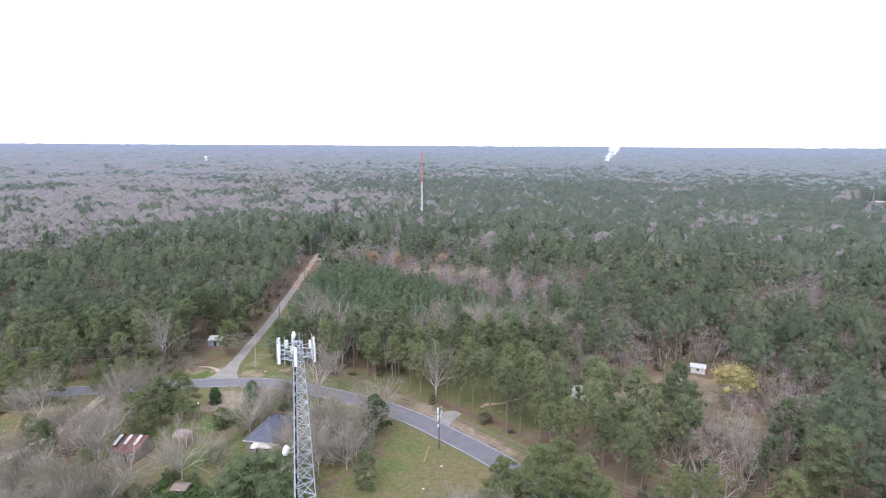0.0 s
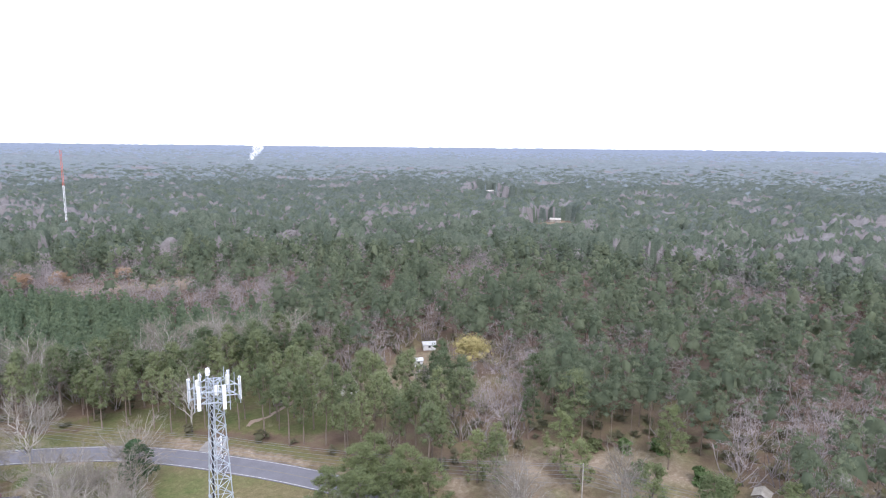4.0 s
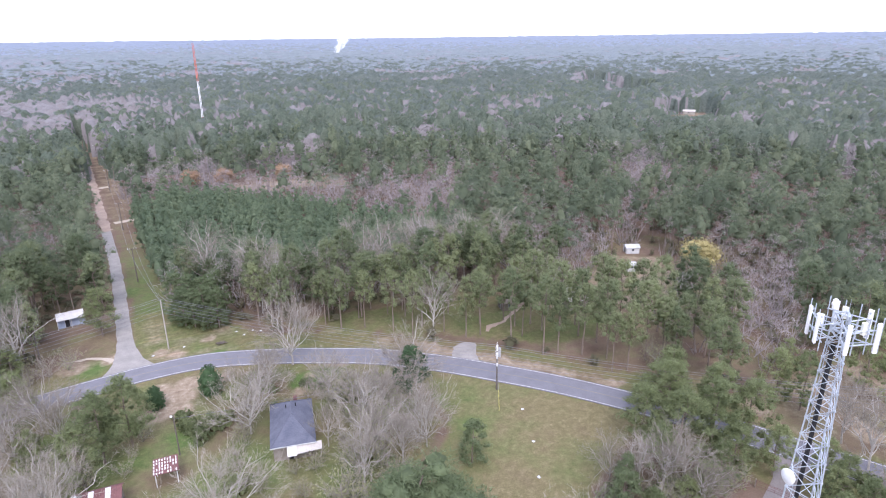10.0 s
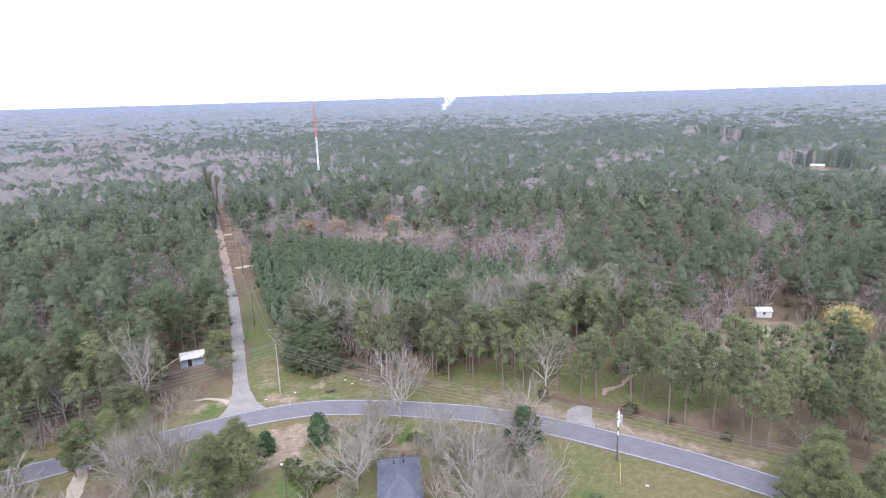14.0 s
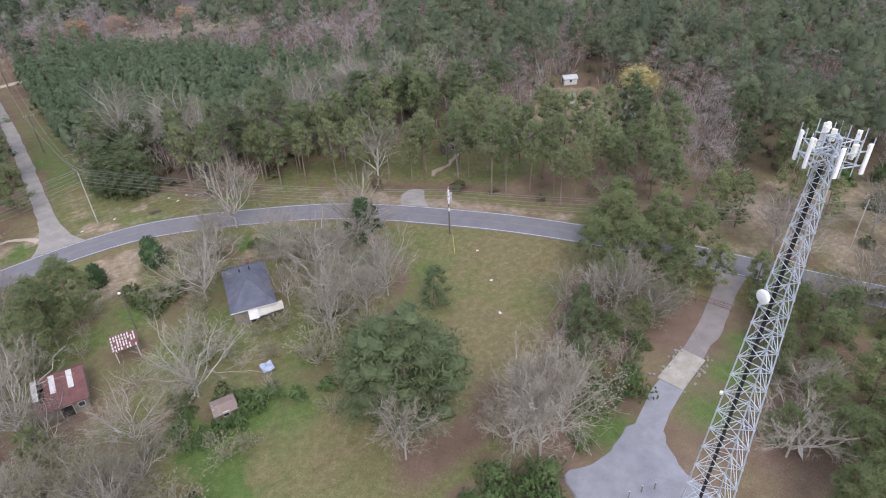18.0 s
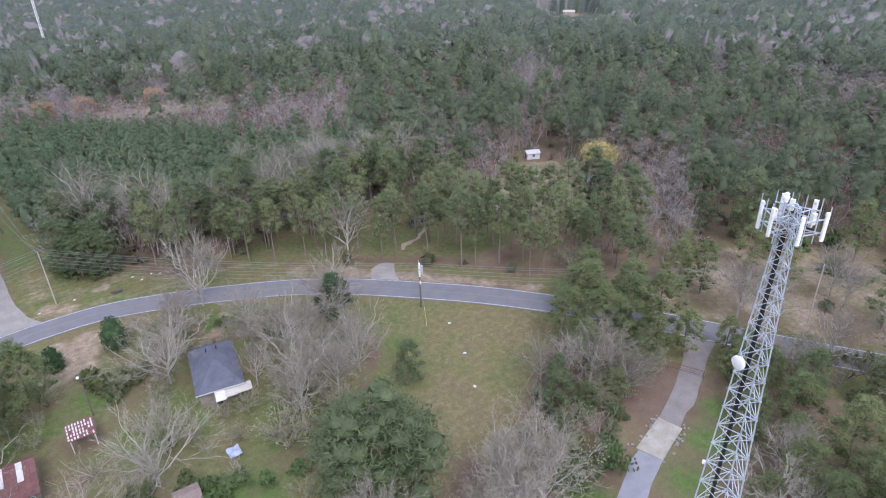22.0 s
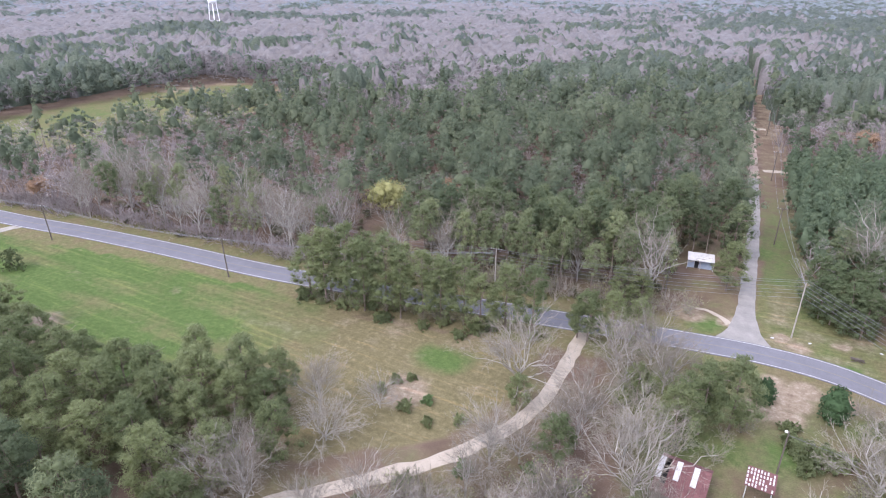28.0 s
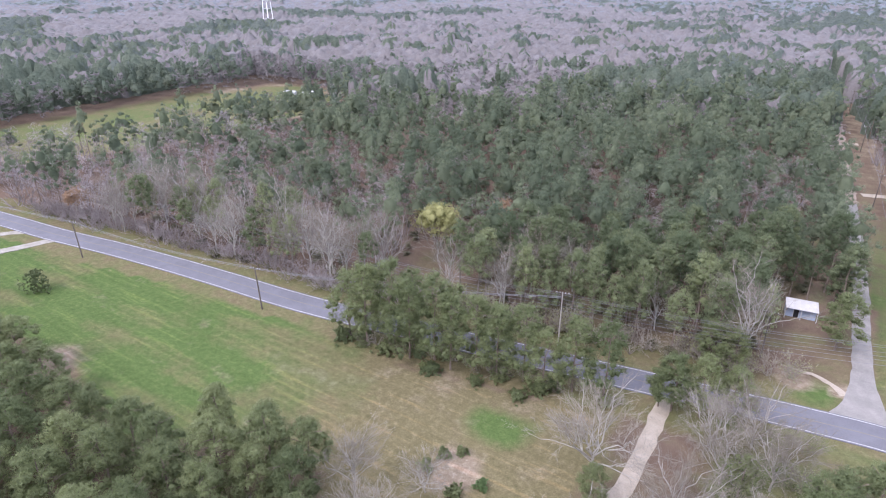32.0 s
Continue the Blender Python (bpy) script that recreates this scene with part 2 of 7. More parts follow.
BLUE = worn("pale_blue_sheet", (0.24, 0.29, 0.40), (0.36, 0.41, 0.50), 1.0, 0.6)
YELLOW_SLEEVE = worn("yellow_plastic", (0.42, 0.36, 0.08), (0.55, 0.48, 0.12), 2.0, 0.5)
ROCK = worn("pale_riprap", (0.15, 0.14, 0.13), (0.28, 0.265, 0.25), 1.5, 0.9)

# ground: four covers laid out by the sheet's own cover attribute
GROUND, gt, gb = material("ground_cover", 0.95)
gb.inputs["Specular IOR Level"].default_value = 0.05
ga = gt.nodes.new("ShaderNodeAttribute")
ga.attribute_name = "cover"
gsep = gt.nodes.new("ShaderNodeSeparateColor")
gt.links.new(ga.outputs["Color"], gsep.inputs[0])
gbig, gmid, gsmall, gtiny = noise_at(gt, 0.03), noise_at(gt, 0.16, 6.0, 0.65), noise_at(gt, 0.9, 5.0, 0.7), noise_at(gt, 6.0, 2.0)
litter = ramp(gt, gmid, ((0.3, (0.108, 0.076, 0.056)), (0.55, (0.152, 0.108, 0.082)), (0.75, (0.198, 0.152, 0.118))))
grass = ramp(gt, gsmall, ((0.28, (0.058, 0.092, 0.030)), (0.55, (0.085, 0.124, 0.040)), (0.8, (0.126, 0.143, 0.058))))
straw = ramp(gt, gsmall, ((0.25, (0.102, 0.092, 0.046)), (0.5, (0.147, 0.125, 0.067)), (0.78, (0.212, 0.176, 0.106))))
soil = ramp(gt, gsmall, ((0.25, (0.155, 0.112, 0.080)), (0.5, (0.232, 0.182, 0.132)), (0.75, (0.365, 0.312, 0.245))))


def threshold(weight, wide=0.30):
    """Ragged edges where one cover gives way to the next."""
    s = gt.nodes.new("ShaderNodeMath")
    s.operation = "MULTIPLY_ADD"
    gt.links.new(gmid, s.inputs[0])
    s.inputs[1].default_value = 1.1
    gt.links.new(weight, s.inputs[2])
    return ramp_range(s.outputs[0], 1.05 - wide, 1.05 + wide)


def ramp_range(source, a, b):
    n = gt.nodes.new("ShaderNodeMapRange")
    n.inputs["From Min"].default_value, n.inputs["From Max"].default_value = a, b
    gt.links.new(source, n.inputs["Value"])
    return n.outputs[0]


gc = mixed(gt, threshold(gsep.outputs[1]), litter, straw)
gc = mixed(gt, threshold(gsep.outputs[0]), gc, grass)
gc = mixed(gt, threshold(gsep.outputs[2], 0.2), gc, soil)
# haze tint in the colour: the floor fades to pale grey-green with distance
haze_floor = ramp(gt, ga.outputs["Alpha"], ((0.0, (0.115, 0.105, 0.085)), (0.45, (0.105, 0.120, 0.110)), (1.0, (0.125, 0.14, 0.135))))
gc = mixed(gt, ramp_range(ga.outputs["Alpha"], 0.05, 0.3), gc, haze_floor)
gc = mixed(gt, 0.65, gc, ramp(gt, gtiny, ((0.25, (0.55, 0.55, 0.55)), (0.75, (1.3, 1.3, 1.3)))), "MULTIPLY")
rows_map = gt.nodes.new("ShaderNodeMapping")
rows_map.inputs["Rotation"].default_value = (0, 0, radians(-9))
rows_map.inputs["Scale"].default_value = (0.05, 0.9, 1)
gt.links.new(gt.nodes.new("ShaderNodeTexCoord").outputs["Object"], rows_map.inputs["Vector"])
mown = noise_at(gt, 1.0, 3.0, 0.6, rows_map.outputs[0])
gc = mixed(gt, ramp_range(gsep.outputs[1], 0.88, 0.94), gc, mixed(gt, 1.0, gc, ramp(gt, mown, ((0.3, (0.86, 0.88, 0.84)), (0.55, (1.0, 1.0, 1.0)), (0.72, (1.36, 1.24, 1.18)))), "MULTIPLY"))
gt.links.new(gc, gb.inputs["Base Color"])
bump(gt, gb, gsmall, 0.6, 0.15)

# ---------------- builders ----------------


class Shape:
    """Gathers vertices and faces for one mesh."""

    def __init__(self):
        self.v, self.f = [], []

    def add(self, verts, faces):
        n = len(self.v)
        self.v += [tuple(p) for p in verts]
        self.f += [tuple(i + n for i in q) for q in faces]
        return self

    def box(self, x0, y0, z0, x1, y1, z1, bevel=0.0):
        b = bevel
        if b <= 0:
            vs = [(x, y, z) for z in (z0, z1) for y in (y0, y1) for x in (x0, x1)]
            return self.add(vs, [(0, 2, 3, 1), (4, 5, 7, 6), (0, 1, 5, 4), (2, 6, 7, 3), (0, 4, 6, 2), (1, 3, 7, 5)])
        out = [(x0 + b, y0), (x1 - b, y0), (x1, y0 + b), (x1, y1 - b), (x1 - b, y1), (x0 + b, y1), (x0, y1 - b), (x0, y0 + b)]
        vs = [(x, y, z) for z in (z0, z1) for x, y in out]
        return self.add(vs, [tuple(reversed(range(8))), tuple(range(8, 16))] + [(i, (i + 1) % 8, 8 + (i + 1) % 8, 8 + i) for i in range(8)])

    def tube(self, a, b, ra, rb=None, n=5, cap=True):
        a, b = Vector(a), Vector(b)
        rb = ra if rb is None else rb
        w = (b - a).normalized()
        u = w.orthogonal().normalized()
        s = w.cross(u)
        vs = [p + (u * math.cos(6.2832 * i / n) + s * math.sin(6.2832 * i / n)) * r for p, r in ((a, ra), (b, rb)) for i in range(n)]
        fs = [(i, (i + 1) % n, n + (i + 1) % n, n + i) for i in range(n)]
        if cap:
            fs += [tuple(reversed(range(n))), tuple(range(n, 2 * n))]
        return self.add(vs, fs)

    def lathe(self, profile, n=16, at=(0, 0, 0)):
        vs = [(at[0] + r * math.cos(6.2832 * i / n), at[1] + r * math.sin(6.2832 * i / n), at[2] + z) for r, z in profile for i in range(n)]
        k = len(profile)
        fs = [(j * n + i, j * n + (i + 1) % n, (j + 1) * n + (i + 1) % n, (j + 1) * n + i) for j in range(k - 1) for i in range(n)]
        return self.add(vs, fs + [tuple(reversed(range(n))), tuple(range((k - 1) * n, k * n))])

    def turn(self, m):
        self.v = [tuple(m @ Vector(p)) for p in self.v]
        return self

    def mesh(self, name, mat, smooth=False):
        me = bpy.data.meshes.new(name)
        me.from_pydata(self.v, [], self.f)
        me.materials.append(mat)
        if smooth:
            me.polygons.foreach_set("use_smooth", [True] * len(me.polygons))
        me.update()
        return me


def part(name, shape, mat, parent, label="", smooth=False):
    ob = new(name, shape.mesh(name, mat, smooth) if isinstance(shape, Shape) else shape)
    ob.parent = parent
    return tagged(ob, label) if label else ob


def thing(name, label, category, group="", kind="", at=None):
    ob = new(name)
    ob.empty_display_size = 0.5
    if at is not None:
        ob.matrix_basis = at
    return tagged(ob, label, category, group, kind)


def tri_mesh(name, verts, tris, mat, tint=None, smooth=False):
    """A mesh of triangles straight from arrays."""
    me = bpy.data.meshes.new(name)
    verts, tris = np.asarray(verts, np.float32), np.asarray(tris, np.int32)
    me.vertices.add(len(verts))
    me.vertices.foreach_set("co", verts.ravel())
    me.loops.add(tris.size)
    me.loops.foreach_set("vertex_index", tris.ravel())
    me.polygons.add(len(tris))
    me.polygons.foreach_set("loop_start", np.arange(0, tris.size, 3, dtype=np.int32))
    if smooth:
        me.polygons.foreach_set("use_smooth", np.ones(len(tris), bool))
    if tint is not None:
        me.attributes.new("tint", "FLOAT", "POINT").data.foreach_set("value", np.asarray(tint, np.float32))
    me.materials.append(mat)
    me.update(calc_edges=True)

    return me


# ---------------- plan ----------------
ROAD = [(-420, 52), (-330, 67), (-250, 77), (-223, 80), (-201, 83.5), (-181, 86), (-164, 87.7), (-148, 89), (-133, 91), (-110, 95.3), (-90, 99.3), (-74, 102.3), (-60, 105), (-50, 106.7),
        (-40, 108), (-29, 107.6), (-18, 104), (-7, 98.8), (4, 92.5), (14, 84.3), (23, 75), (31, 66), (38.5, 56), (46.5, 44), (53.4, 31.6), (59.9, 19.5), (69.8, 2.3), (82.8, -19.7), (109, -62.6), (160, -140), (220, -240)]
SIDE = [(-43, 107), (-43.6, 118), (-44.5, 140), (-46, 176), (-49, 217), (-53.5, 275), (-59, 340), (-66, 410), (-76, 500), (-82, 550)]
TRACK = [(-70.5, 100), (-70, 86), (-70.3, 75), (-73, 66), (-78, 57), (-86, 47.5), (-94, 39), (-104, 28), (-118, 12)]
DRIVE = [(54, 32.5), (47, 29.2), (40, 26.0), (32, 23.0), (25, 21.0), (19, 19.3), (15, 17.7), (12, 16.2)]


def spline(points, step=2.0):
    """A smooth line through points, at even steps."""
    p = np.array(points, float)
    p = np.vstack([2 * p[0] - p[1], p, 2 * p[-1] - p[-2]])
    out = []
    for a, b, c, d in zip(p, p[1:], p[2:], p[3:]):
        n = max(2, int(np.linalg.norm(c - b) / step))
        for s in np.arange(n) / n:
            out.append(0.5 * (2 * b + (c - a) * s + (2 * a - 5 * b + 4 * c - d) * s**2 + (3 * b - a - 3 * c + d) * s**3))
    return np.array(out + [p[-2]])


def near_line(line, x, y):
    """The distance of places from a line, and the signed side (left positive)."""
    best, side = np.full(x.shape, 1e9), np.zeros(x.shape)
    for a, b in zip(line, line[1:]):
        d = b - a
        s = np.clip(((x - a[0]) * d[0] + (y - a[1]) * d[1]) / (d @ d), 0, 1)
        ox, oy = x - a[0] - s * d[0], y - a[1] - s * d[1]
        r = np.hypot(ox, oy)
        nearer = r < best
        best = np.where(nearer, r, best)
        side = np.where(nearer, d[0] * oy - d[1] * ox, side)
    return best, side


def inside(poly, x, y):
    hit = np.zeros(x.shape, bool)
    for (ax, ay), (bx, by) in zip(poly, poly[1:] + poly[:1]):
        cross = (ay > y) != (by > y)
        with np.errstate(divide="ignore", invalid="ignore"):
            hit ^= cross & (x < (bx - ax) * (y - ay) / (by - ay + 1e-12) + ax)
    return hit


def lumps(x, y, size, seed):
    """Smooth random field in 0..1, of lumps of a size."""
    rng = np.random.default_rng(seed)
    out = np.zeros(np.shape(x))
    for k in range(7):
        a, ph = rng.uniform(0, 6.283), rng.uniform(0, 6.283, 2)
        fr = 6.283 / size * rng.uniform(0.6, 1.6)
        out += np.sin((x * math.cos(a) + y * math.sin(a)) * fr + ph[0] + 1.3 * np.sin((y * math.cos(a) - x * math.sin(a)) * fr * 0.7 + ph[1]))
    return 1 / (1 + np.exp(-0.75 * out))


road_line, side_line, track_line, drive_line = spline(ROAD), spline(SIDE), spline(TRACK), spline(DRIVE)
road_coarse, side_coarse = np.array(ROAD, float), np.array(SIDE, float)

FIELD_W = [(-262, 70), (-214, 72), (-170, 80), (-131, 83), (-110, 83), (-91, 87), (-75, 92), (-74, 76), (-80, 60), (-90, 52), (-97, 46), (-104, 56), (-112, 58), (-120, 54), (-135, 47), (-152, 50), (-168, 52), (-190, 50), (-262, 45)]
YARD = [(-62, 100), (-40, 103), (-20, 99), (-5, 92), (6, 84), (6, 66), (-8, 52), (-22, 40), (-38, 44), (-44, 56), (-56, 66), (-60, 84)]
LAWN = [(8, 80), (20, 71), (30, 60), (37, 50), (30, 46), (18, 40), (6, 33), (-4, 26), (-20, 22), (-36, 38), (-22, 47), (-6, 50), (4, 60), (8, 68)]
PLANTATION = [(-35.5, 148), (-38.5, 186), (-43.5, 238), (-24, 250), (12, 216), (36, 180), (56, 160), (44, 137), (10, 132), (-12, 141), (-26, 141)]
BARE_BAND = [(-47, 262), (-40, 290), (4, 262), (45, 212), (80, 200), (76, 182), (56, 162), (36, 182), (12, 218), (-24, 252)]
MIXED_BELT = [(-32, 122), (-16, 116), (0, 116), (20, 116), (50, 122), (64, 138), (44, 138), (10, 132), (-12, 142), (-33, 146)]
STAND_GRASS = [(-8, 114), (4, 106), (14, 99), (26, 92), (38, 81), (50, 79), (64, 88), (60, 100), (44, 109), (24, 113), (14, 116), (0, 118)]
TALL_STAND = [(0, 110), (10, 101), (24, 91), (38, 77), (48, 64), (56, 52), (64, 58), (66, 84), (54, 104), (30, 116)]
SHED_CLEARING = [(66, 87), (77, 78), (88, 90), (96, 100), (101, 112), (90, 119), (76, 110), (62, 103)]
EAST_CLEARING = [(52, 50), (62, 46), (70, 50), (82, 48), (92, 44), (106, 30), (108, 20), (96, 6), (92, -8), (88, -10), (76, 4), (66, 18), (57, 34)]
CORNER_GREEN = [(-41, 112), (-43, 150), (-39, 152), (-32, 142), (-27, 128), (-14, 114), (2, 108), (14, 96), (28, 80), (44, 60), (40, 60), (20, 84), (-2, 101), (-26, 111)]
GREY_BELT = [(-300, 78), (-223, 84), (-181, 91), (-133, 97), (-112, 101), (-118, 132), (-143, 140), (-170, 150), (-230, 168), (-320, 150)]
FRONT_PINES = [(-118, 101), (-90, 106), (-62, 116), (-50, 130), (-50, 160), (-95, 160), (-118, 136)]
WEST_PINES = [(-50, 135), (-52, 200), (-54, 262), (-62, 430), (-150, 430), (-185, 300), (-150, 190), (-95, 142)]
STAND_GAP = [(50, 350), (60, 336), (103, 324), (141, 325), (202, 333), (264, 322), (345, 328), (345, 345), (264, 340), (202, 350), (141, 342), (103, 342), (66, 356)]
PALE_LOT_1 = [(415, 505), (465, 520), (480, 570), (430, 570), (395, 540)]
# woods left out here so that the camera sees the far lot
VIEW_GAP = [(385, 430), (425, 430), (475, 520), (405, 520)]
PALE_LOT_2 = [(335, 305), (375, 315), (385, 350), (345, 350), (318, 330)]
PALE_LOT_3 = [(-2, 258), (14, 256), (50, 250), (52, 272), (10, 278), (-4, 272)]
PALE_LOT_4 = [(-22, 322), (-2, 320), (0, 338), (-20, 340)]
FAR_EDGE = [(-384, 95), (-262, 95), (-246, 200), (-262, 284), (-310, 302), (-384, 288)]
FAR_FIELD = [(-360, 112), (-298, 105), (-279, 150), (-272, 215), (-284, 258), (-320, 276), (-352, 264), (-358, 190)]


def height(x, y):
    """Level near the roads, then raised slowly so its edge meets the camera's horizon."""
    r = np.hypot(x + 20, y - 30)
    s = np.clip((r - 420) / 4480, 0, None)
    return 54 * s**0.8 + np.clip((r - 700) / 1500, 0, 1) * 9 * (lumps(x, y, 900, 5) - 0.5) * np.clip((5200 - r) / 2500, 0.3, 1)


def wooded(x, y):
    """Where trees may stand."""
    d, _ = near_line(road_coarse, x, y)
    ok = d > np.where((x < -60) & (y > 60), 7.5, 9.5)
    ds, side = near_line(side_coarse, x, y)
    left = side > 0
    ok &= np.where(left, ds > np.where(y > 150, 2.3, 3.4), ds > 8.8) | (y > 470)
    for poly in (FIELD_W, YARD, LAWN, SHED_CLEARING, EAST_CLEARING, CORNER_GREEN, FAR_FIELD, STAND_GAP, PALE_LOT_1, PALE_LOT_2, PALE_LOT_3, PALE_LOT_4, VIEW_GAP):
        ok &= ~inside(poly, x, y)
    ok &= ~inside([(-60, 116), (-40, 112), (-43, 125), (-50, 133), (-51.5, 145), (-60, 145)], x, y)
    for line, wide in ((track_line, 3.0), (drive_line, 5.5)):
        ok &= near_line(line[::3], x, y)[0] > wide
    return ok

# ---------------- ground ----------------


def axis(lo, hi, step, far_lo, far_hi, grow=1.16):
    mid = list(np.arange(lo, hi + step, step))
    out, s = [], step
    while (out[-1] if out else mid[-1]) < far_hi:
        s *= grow
        out.append((out[-1] if out else mid[-1]) + min(s, 260))
    low, s = [], step
    while (low[-1] if low else mid[0]) > far_lo:
        s *= grow
        low.append((low[-1] if low else mid[0]) - min(s, 260))
    return np.array(low[::-1] + mid + out)


def build_ground():
    xs, ys = axis(-265, 125, 1.5, -4700, 4700), axis(-20, 215, 1.5, -900, 4850)
    X, Y = np.meshgrid(xs, ys)
    x, y = X.ravel(), Y.ravel()
    z = height(x, y)
    near = (np.abs(x + 70) < 260) & (np.abs(y - 120) < 300)
    d = np.full(x.shape, 99.0)
    d[near] = near_line(road_coarse, x[near], y[near])[0]
    ds, side = np.full(x.shape, 99.0), np.zeros(x.shape)
    sel = (np.abs(x + 45) < 70) & (y < 560) & (y > 80)
    ds[sel], side[sel] = near_line(side_coarse, x[sel], y[sel])
    z = z + np.where(d < 40, -0.02, 0) + 0.35 * (lumps(x, y, 24, 3) - 0.5) * np.clip((d - 6) / 8, 0, 1) * np.clip((ds - 4) / 6, 0, 1) * near
    for line, wide in ((track_line, 4.0), (drive_line, 7.0)):
        dl = np.full(x.shape, 99.0)
        dl[near] = near_line(line[::3], x[near], y[near])[0]
        z = np.where(near, z * np.clip((dl - wide) / 5, 0, 1), z)
    grass, straw, soil = np.zeros(x.shape), np.zeros(x.shape), np.zeros(x.shape)
    l1, l2, l3 = lumps(x, y, 22, 11), lumps(x, y, 45, 12), lumps(x, y, 11, 13)

    def lay(poly, g, s, o):
        m = inside(poly, x, y)
        grass[m], straw[m], soil[m] = (g + 0 * x)[m], (s + 0 * x)[m], (o + 0 * x)[m]

    home = (np.hypot(x + 10, y - 45) < 150)
    straw[home], grass[home], soil[home] = (0.18 + 0.4 * l1)[home], (0.32 * l3)[home], (0.22 * l2)[home]
    verge = d < 11
    grass[verge], straw[verge], soil[verge] = 0.3, 0.82, 0.12
    shade_side = np.clip((x - 2) / 12, 0, 1)
    lay(CORNER_GREEN, (0.32 + 0.3 * l1) * (1 - 0.8 * shade_side), 0.95 - 0.45 * shade_side, 0.34 * l3 + 0.14 + 0.25 * shade_side)
    lay(STAND_GRASS, 0.25 + 0.3 * l1, 0.75 + 0 * x, 0.3 * l3)
    lay(SHED_CLEARING, 0.05 + 0.15 * l1, 0.55 + 0 * x, 0.3 + 0.35 * l3)
    lay(EAST_CLEARING, 0.05 + 0.3 * l1, 0.40 + 0.35 * l2, 0.42 * l3 + 0.26)
    lay(YARD, 0.20 + 0.42 * l1, 0.45 + 0.45 * l2, 0.25 * l3)
    lay(LAWN, 0.13 + 0.38 * l2, 0.84 + 0 * x, 0.2 * l3)
    green = np.clip((-104 - x) / 34, 0, 1)
    rows = lumps(x * 0.35 + y * 0.1, (y - 0.14 * x) * 2.6, 26, 14)
    lay(FIELD_W, green * (0.15 + 0.5 * l2 + 0.6 * rows) + 0.12 * l1, 0.95 + 0 * x, 0.25 * l3 * (1 - 0.4 * green) + 0.12)
    lay(STAND_GAP, 0 * x, 0.6 + 0 * x, 0.35 + 0 * x)
    for lot in (VIEW_GAP, PALE_LOT_1, PALE_LOT_2, PALE_LOT_3, PALE_LOT_4):
        lay(lot, 0 * x, 0.8 + 0 * x, 0.9 + 0 * x)
    rim = [(c[0] * 1.0 + (c[0] + 320) * 0.04, c[1] + (c[1] - 190) * 0.04) for c in FAR_FIELD]
    lay(rim, 0 * x, 0.9 + 0 * x, 0.55 + 0.3 * l3)
    lay(FAR_FIELD, 0.3 + 0.35 * l2, 0.84 + 0 * x, 0.3 * l3)
    strip = (side < 0) & (ds > 2) & (ds < 13) & (y > 140)
    grass[strip], straw[strip], soil[strip] = (0.62 * np.clip((250 - y) / 90, 0, 1))[strip], 0.35, (0.18 + 0.30 * np.clip((ds - 7) / 5, 0, 1) + 0.2 * np.clip((y - 240) / 60, 0, 1))[strip]
    for cx, cy, r, what in ((-38.6, 91.5, 4, "soil"), (-36, 97, 3.5, "soil"), (-27, 118, 2.2, "soil"), (-46.1, 117.5, 3, "soil"), (-11, 91.4, 2, "soil"), (-14, 87, 2, "soil"), (-26, 111, 5, "grass"), (-33, 100, 3.5, "soil"), (-34.5, 95, 3.5, "soil"), (-35, 90.5, 3, "soil"), (-38, 100.5, 2.5, "soil"), (-27, 99, 2.5, "soil"), (-42, 90, 4, "grass"), (-34, 113.5, 3, "soil"), (-37, 116, 2.5, "soil"), (-50, 114, 6, "grass"), (-54, 117, 4, "soil"), (-6, 92, 5, "grass"), (-36, 82, 6, "grass"), (-24, 48, 9, "grass"), (-32, 44, 5, "grass"),
                           (-90, 80, 6, "lush"), (-35.5, 51, 3, "lush"), (-35, 47.5, 3, "lush"), (-34.4, 44, 3, "lush"), (-33.8, 40.5, 2.8, "lush"), (-33.5, 37, 2.8, "lush"), (-33, 33.5, 2.5, "lush"), (-31, 48.5, 3.5, "lush"), (-27, 49, 3.5, "lush"), (-59, 67, 4, "bare"), (-60, 62, 4, "bare"), (-61.5, 57, 4, "bare"), (-63, 51, 4, "bare"), (-64.5, 45, 4, "bare"), (-12, 90, 4, "lush"), (9, 20, 6, "grass"), (22, 14, 6, "grass"), (-91, 68, 5, "soil"), (78, 22, 5, "soil"), (28, 74, 4, "soil"), (-165, 48, 8, "soil"), (1.2, 32.5, 3, "bare"), (-2, 30.6, 3.2, "bare"), (-5.5, 30, 3.2, "bare"), (-9, 29.6, 3.4, "bare"), (-13, 29.5, 4, "bare"), (0.5, 19.6, 3, "bare"), (22, 29, 4, "bare"), (30, 28, 4, "bare"), (36, 30, 4, "bare"), (24, 5, 7, "bare"), (-47, 63, 4, "bare"), (-4, 95, 4, "soil"), (10, 62, 5, "grass"), (52, 99, 5, "soil"), (-103, 84, 8, "tan"), (-90, 86, 7, "tan"), (-113, 83, 6, "tan"), (30, 16, 6, "grass"), (36, 19, 5, "grass")):
        fall = np.clip(1.25 - np.hypot(x - cx, y - cy) / r, 0, 1)
        if what == "lush":
            grass[:] = np.maximum(grass, 1.5 * fall)
            straw[:] = np.where(fall > 0.3, 0.84, straw)
        elif what == "bare":
            for cover in (grass, straw, soil):
                cover *= 1 - 0.9 * np.clip(fall, 0, 1)
        elif what == "tan":
            grass *= 1 - np.clip(fall, 0, 1)
            soil[:] = np.maximum(soil, 0.42 * fall)
        elif what == "soil":
            soil[:] = np.maximum(soil, 1.0 * fall)
        else:
            grass[:] = np.maximum(grass, 0.75 * fall)
    me = bpy.data.meshes.new("ground")
    nx, ny = len(xs), len(ys)
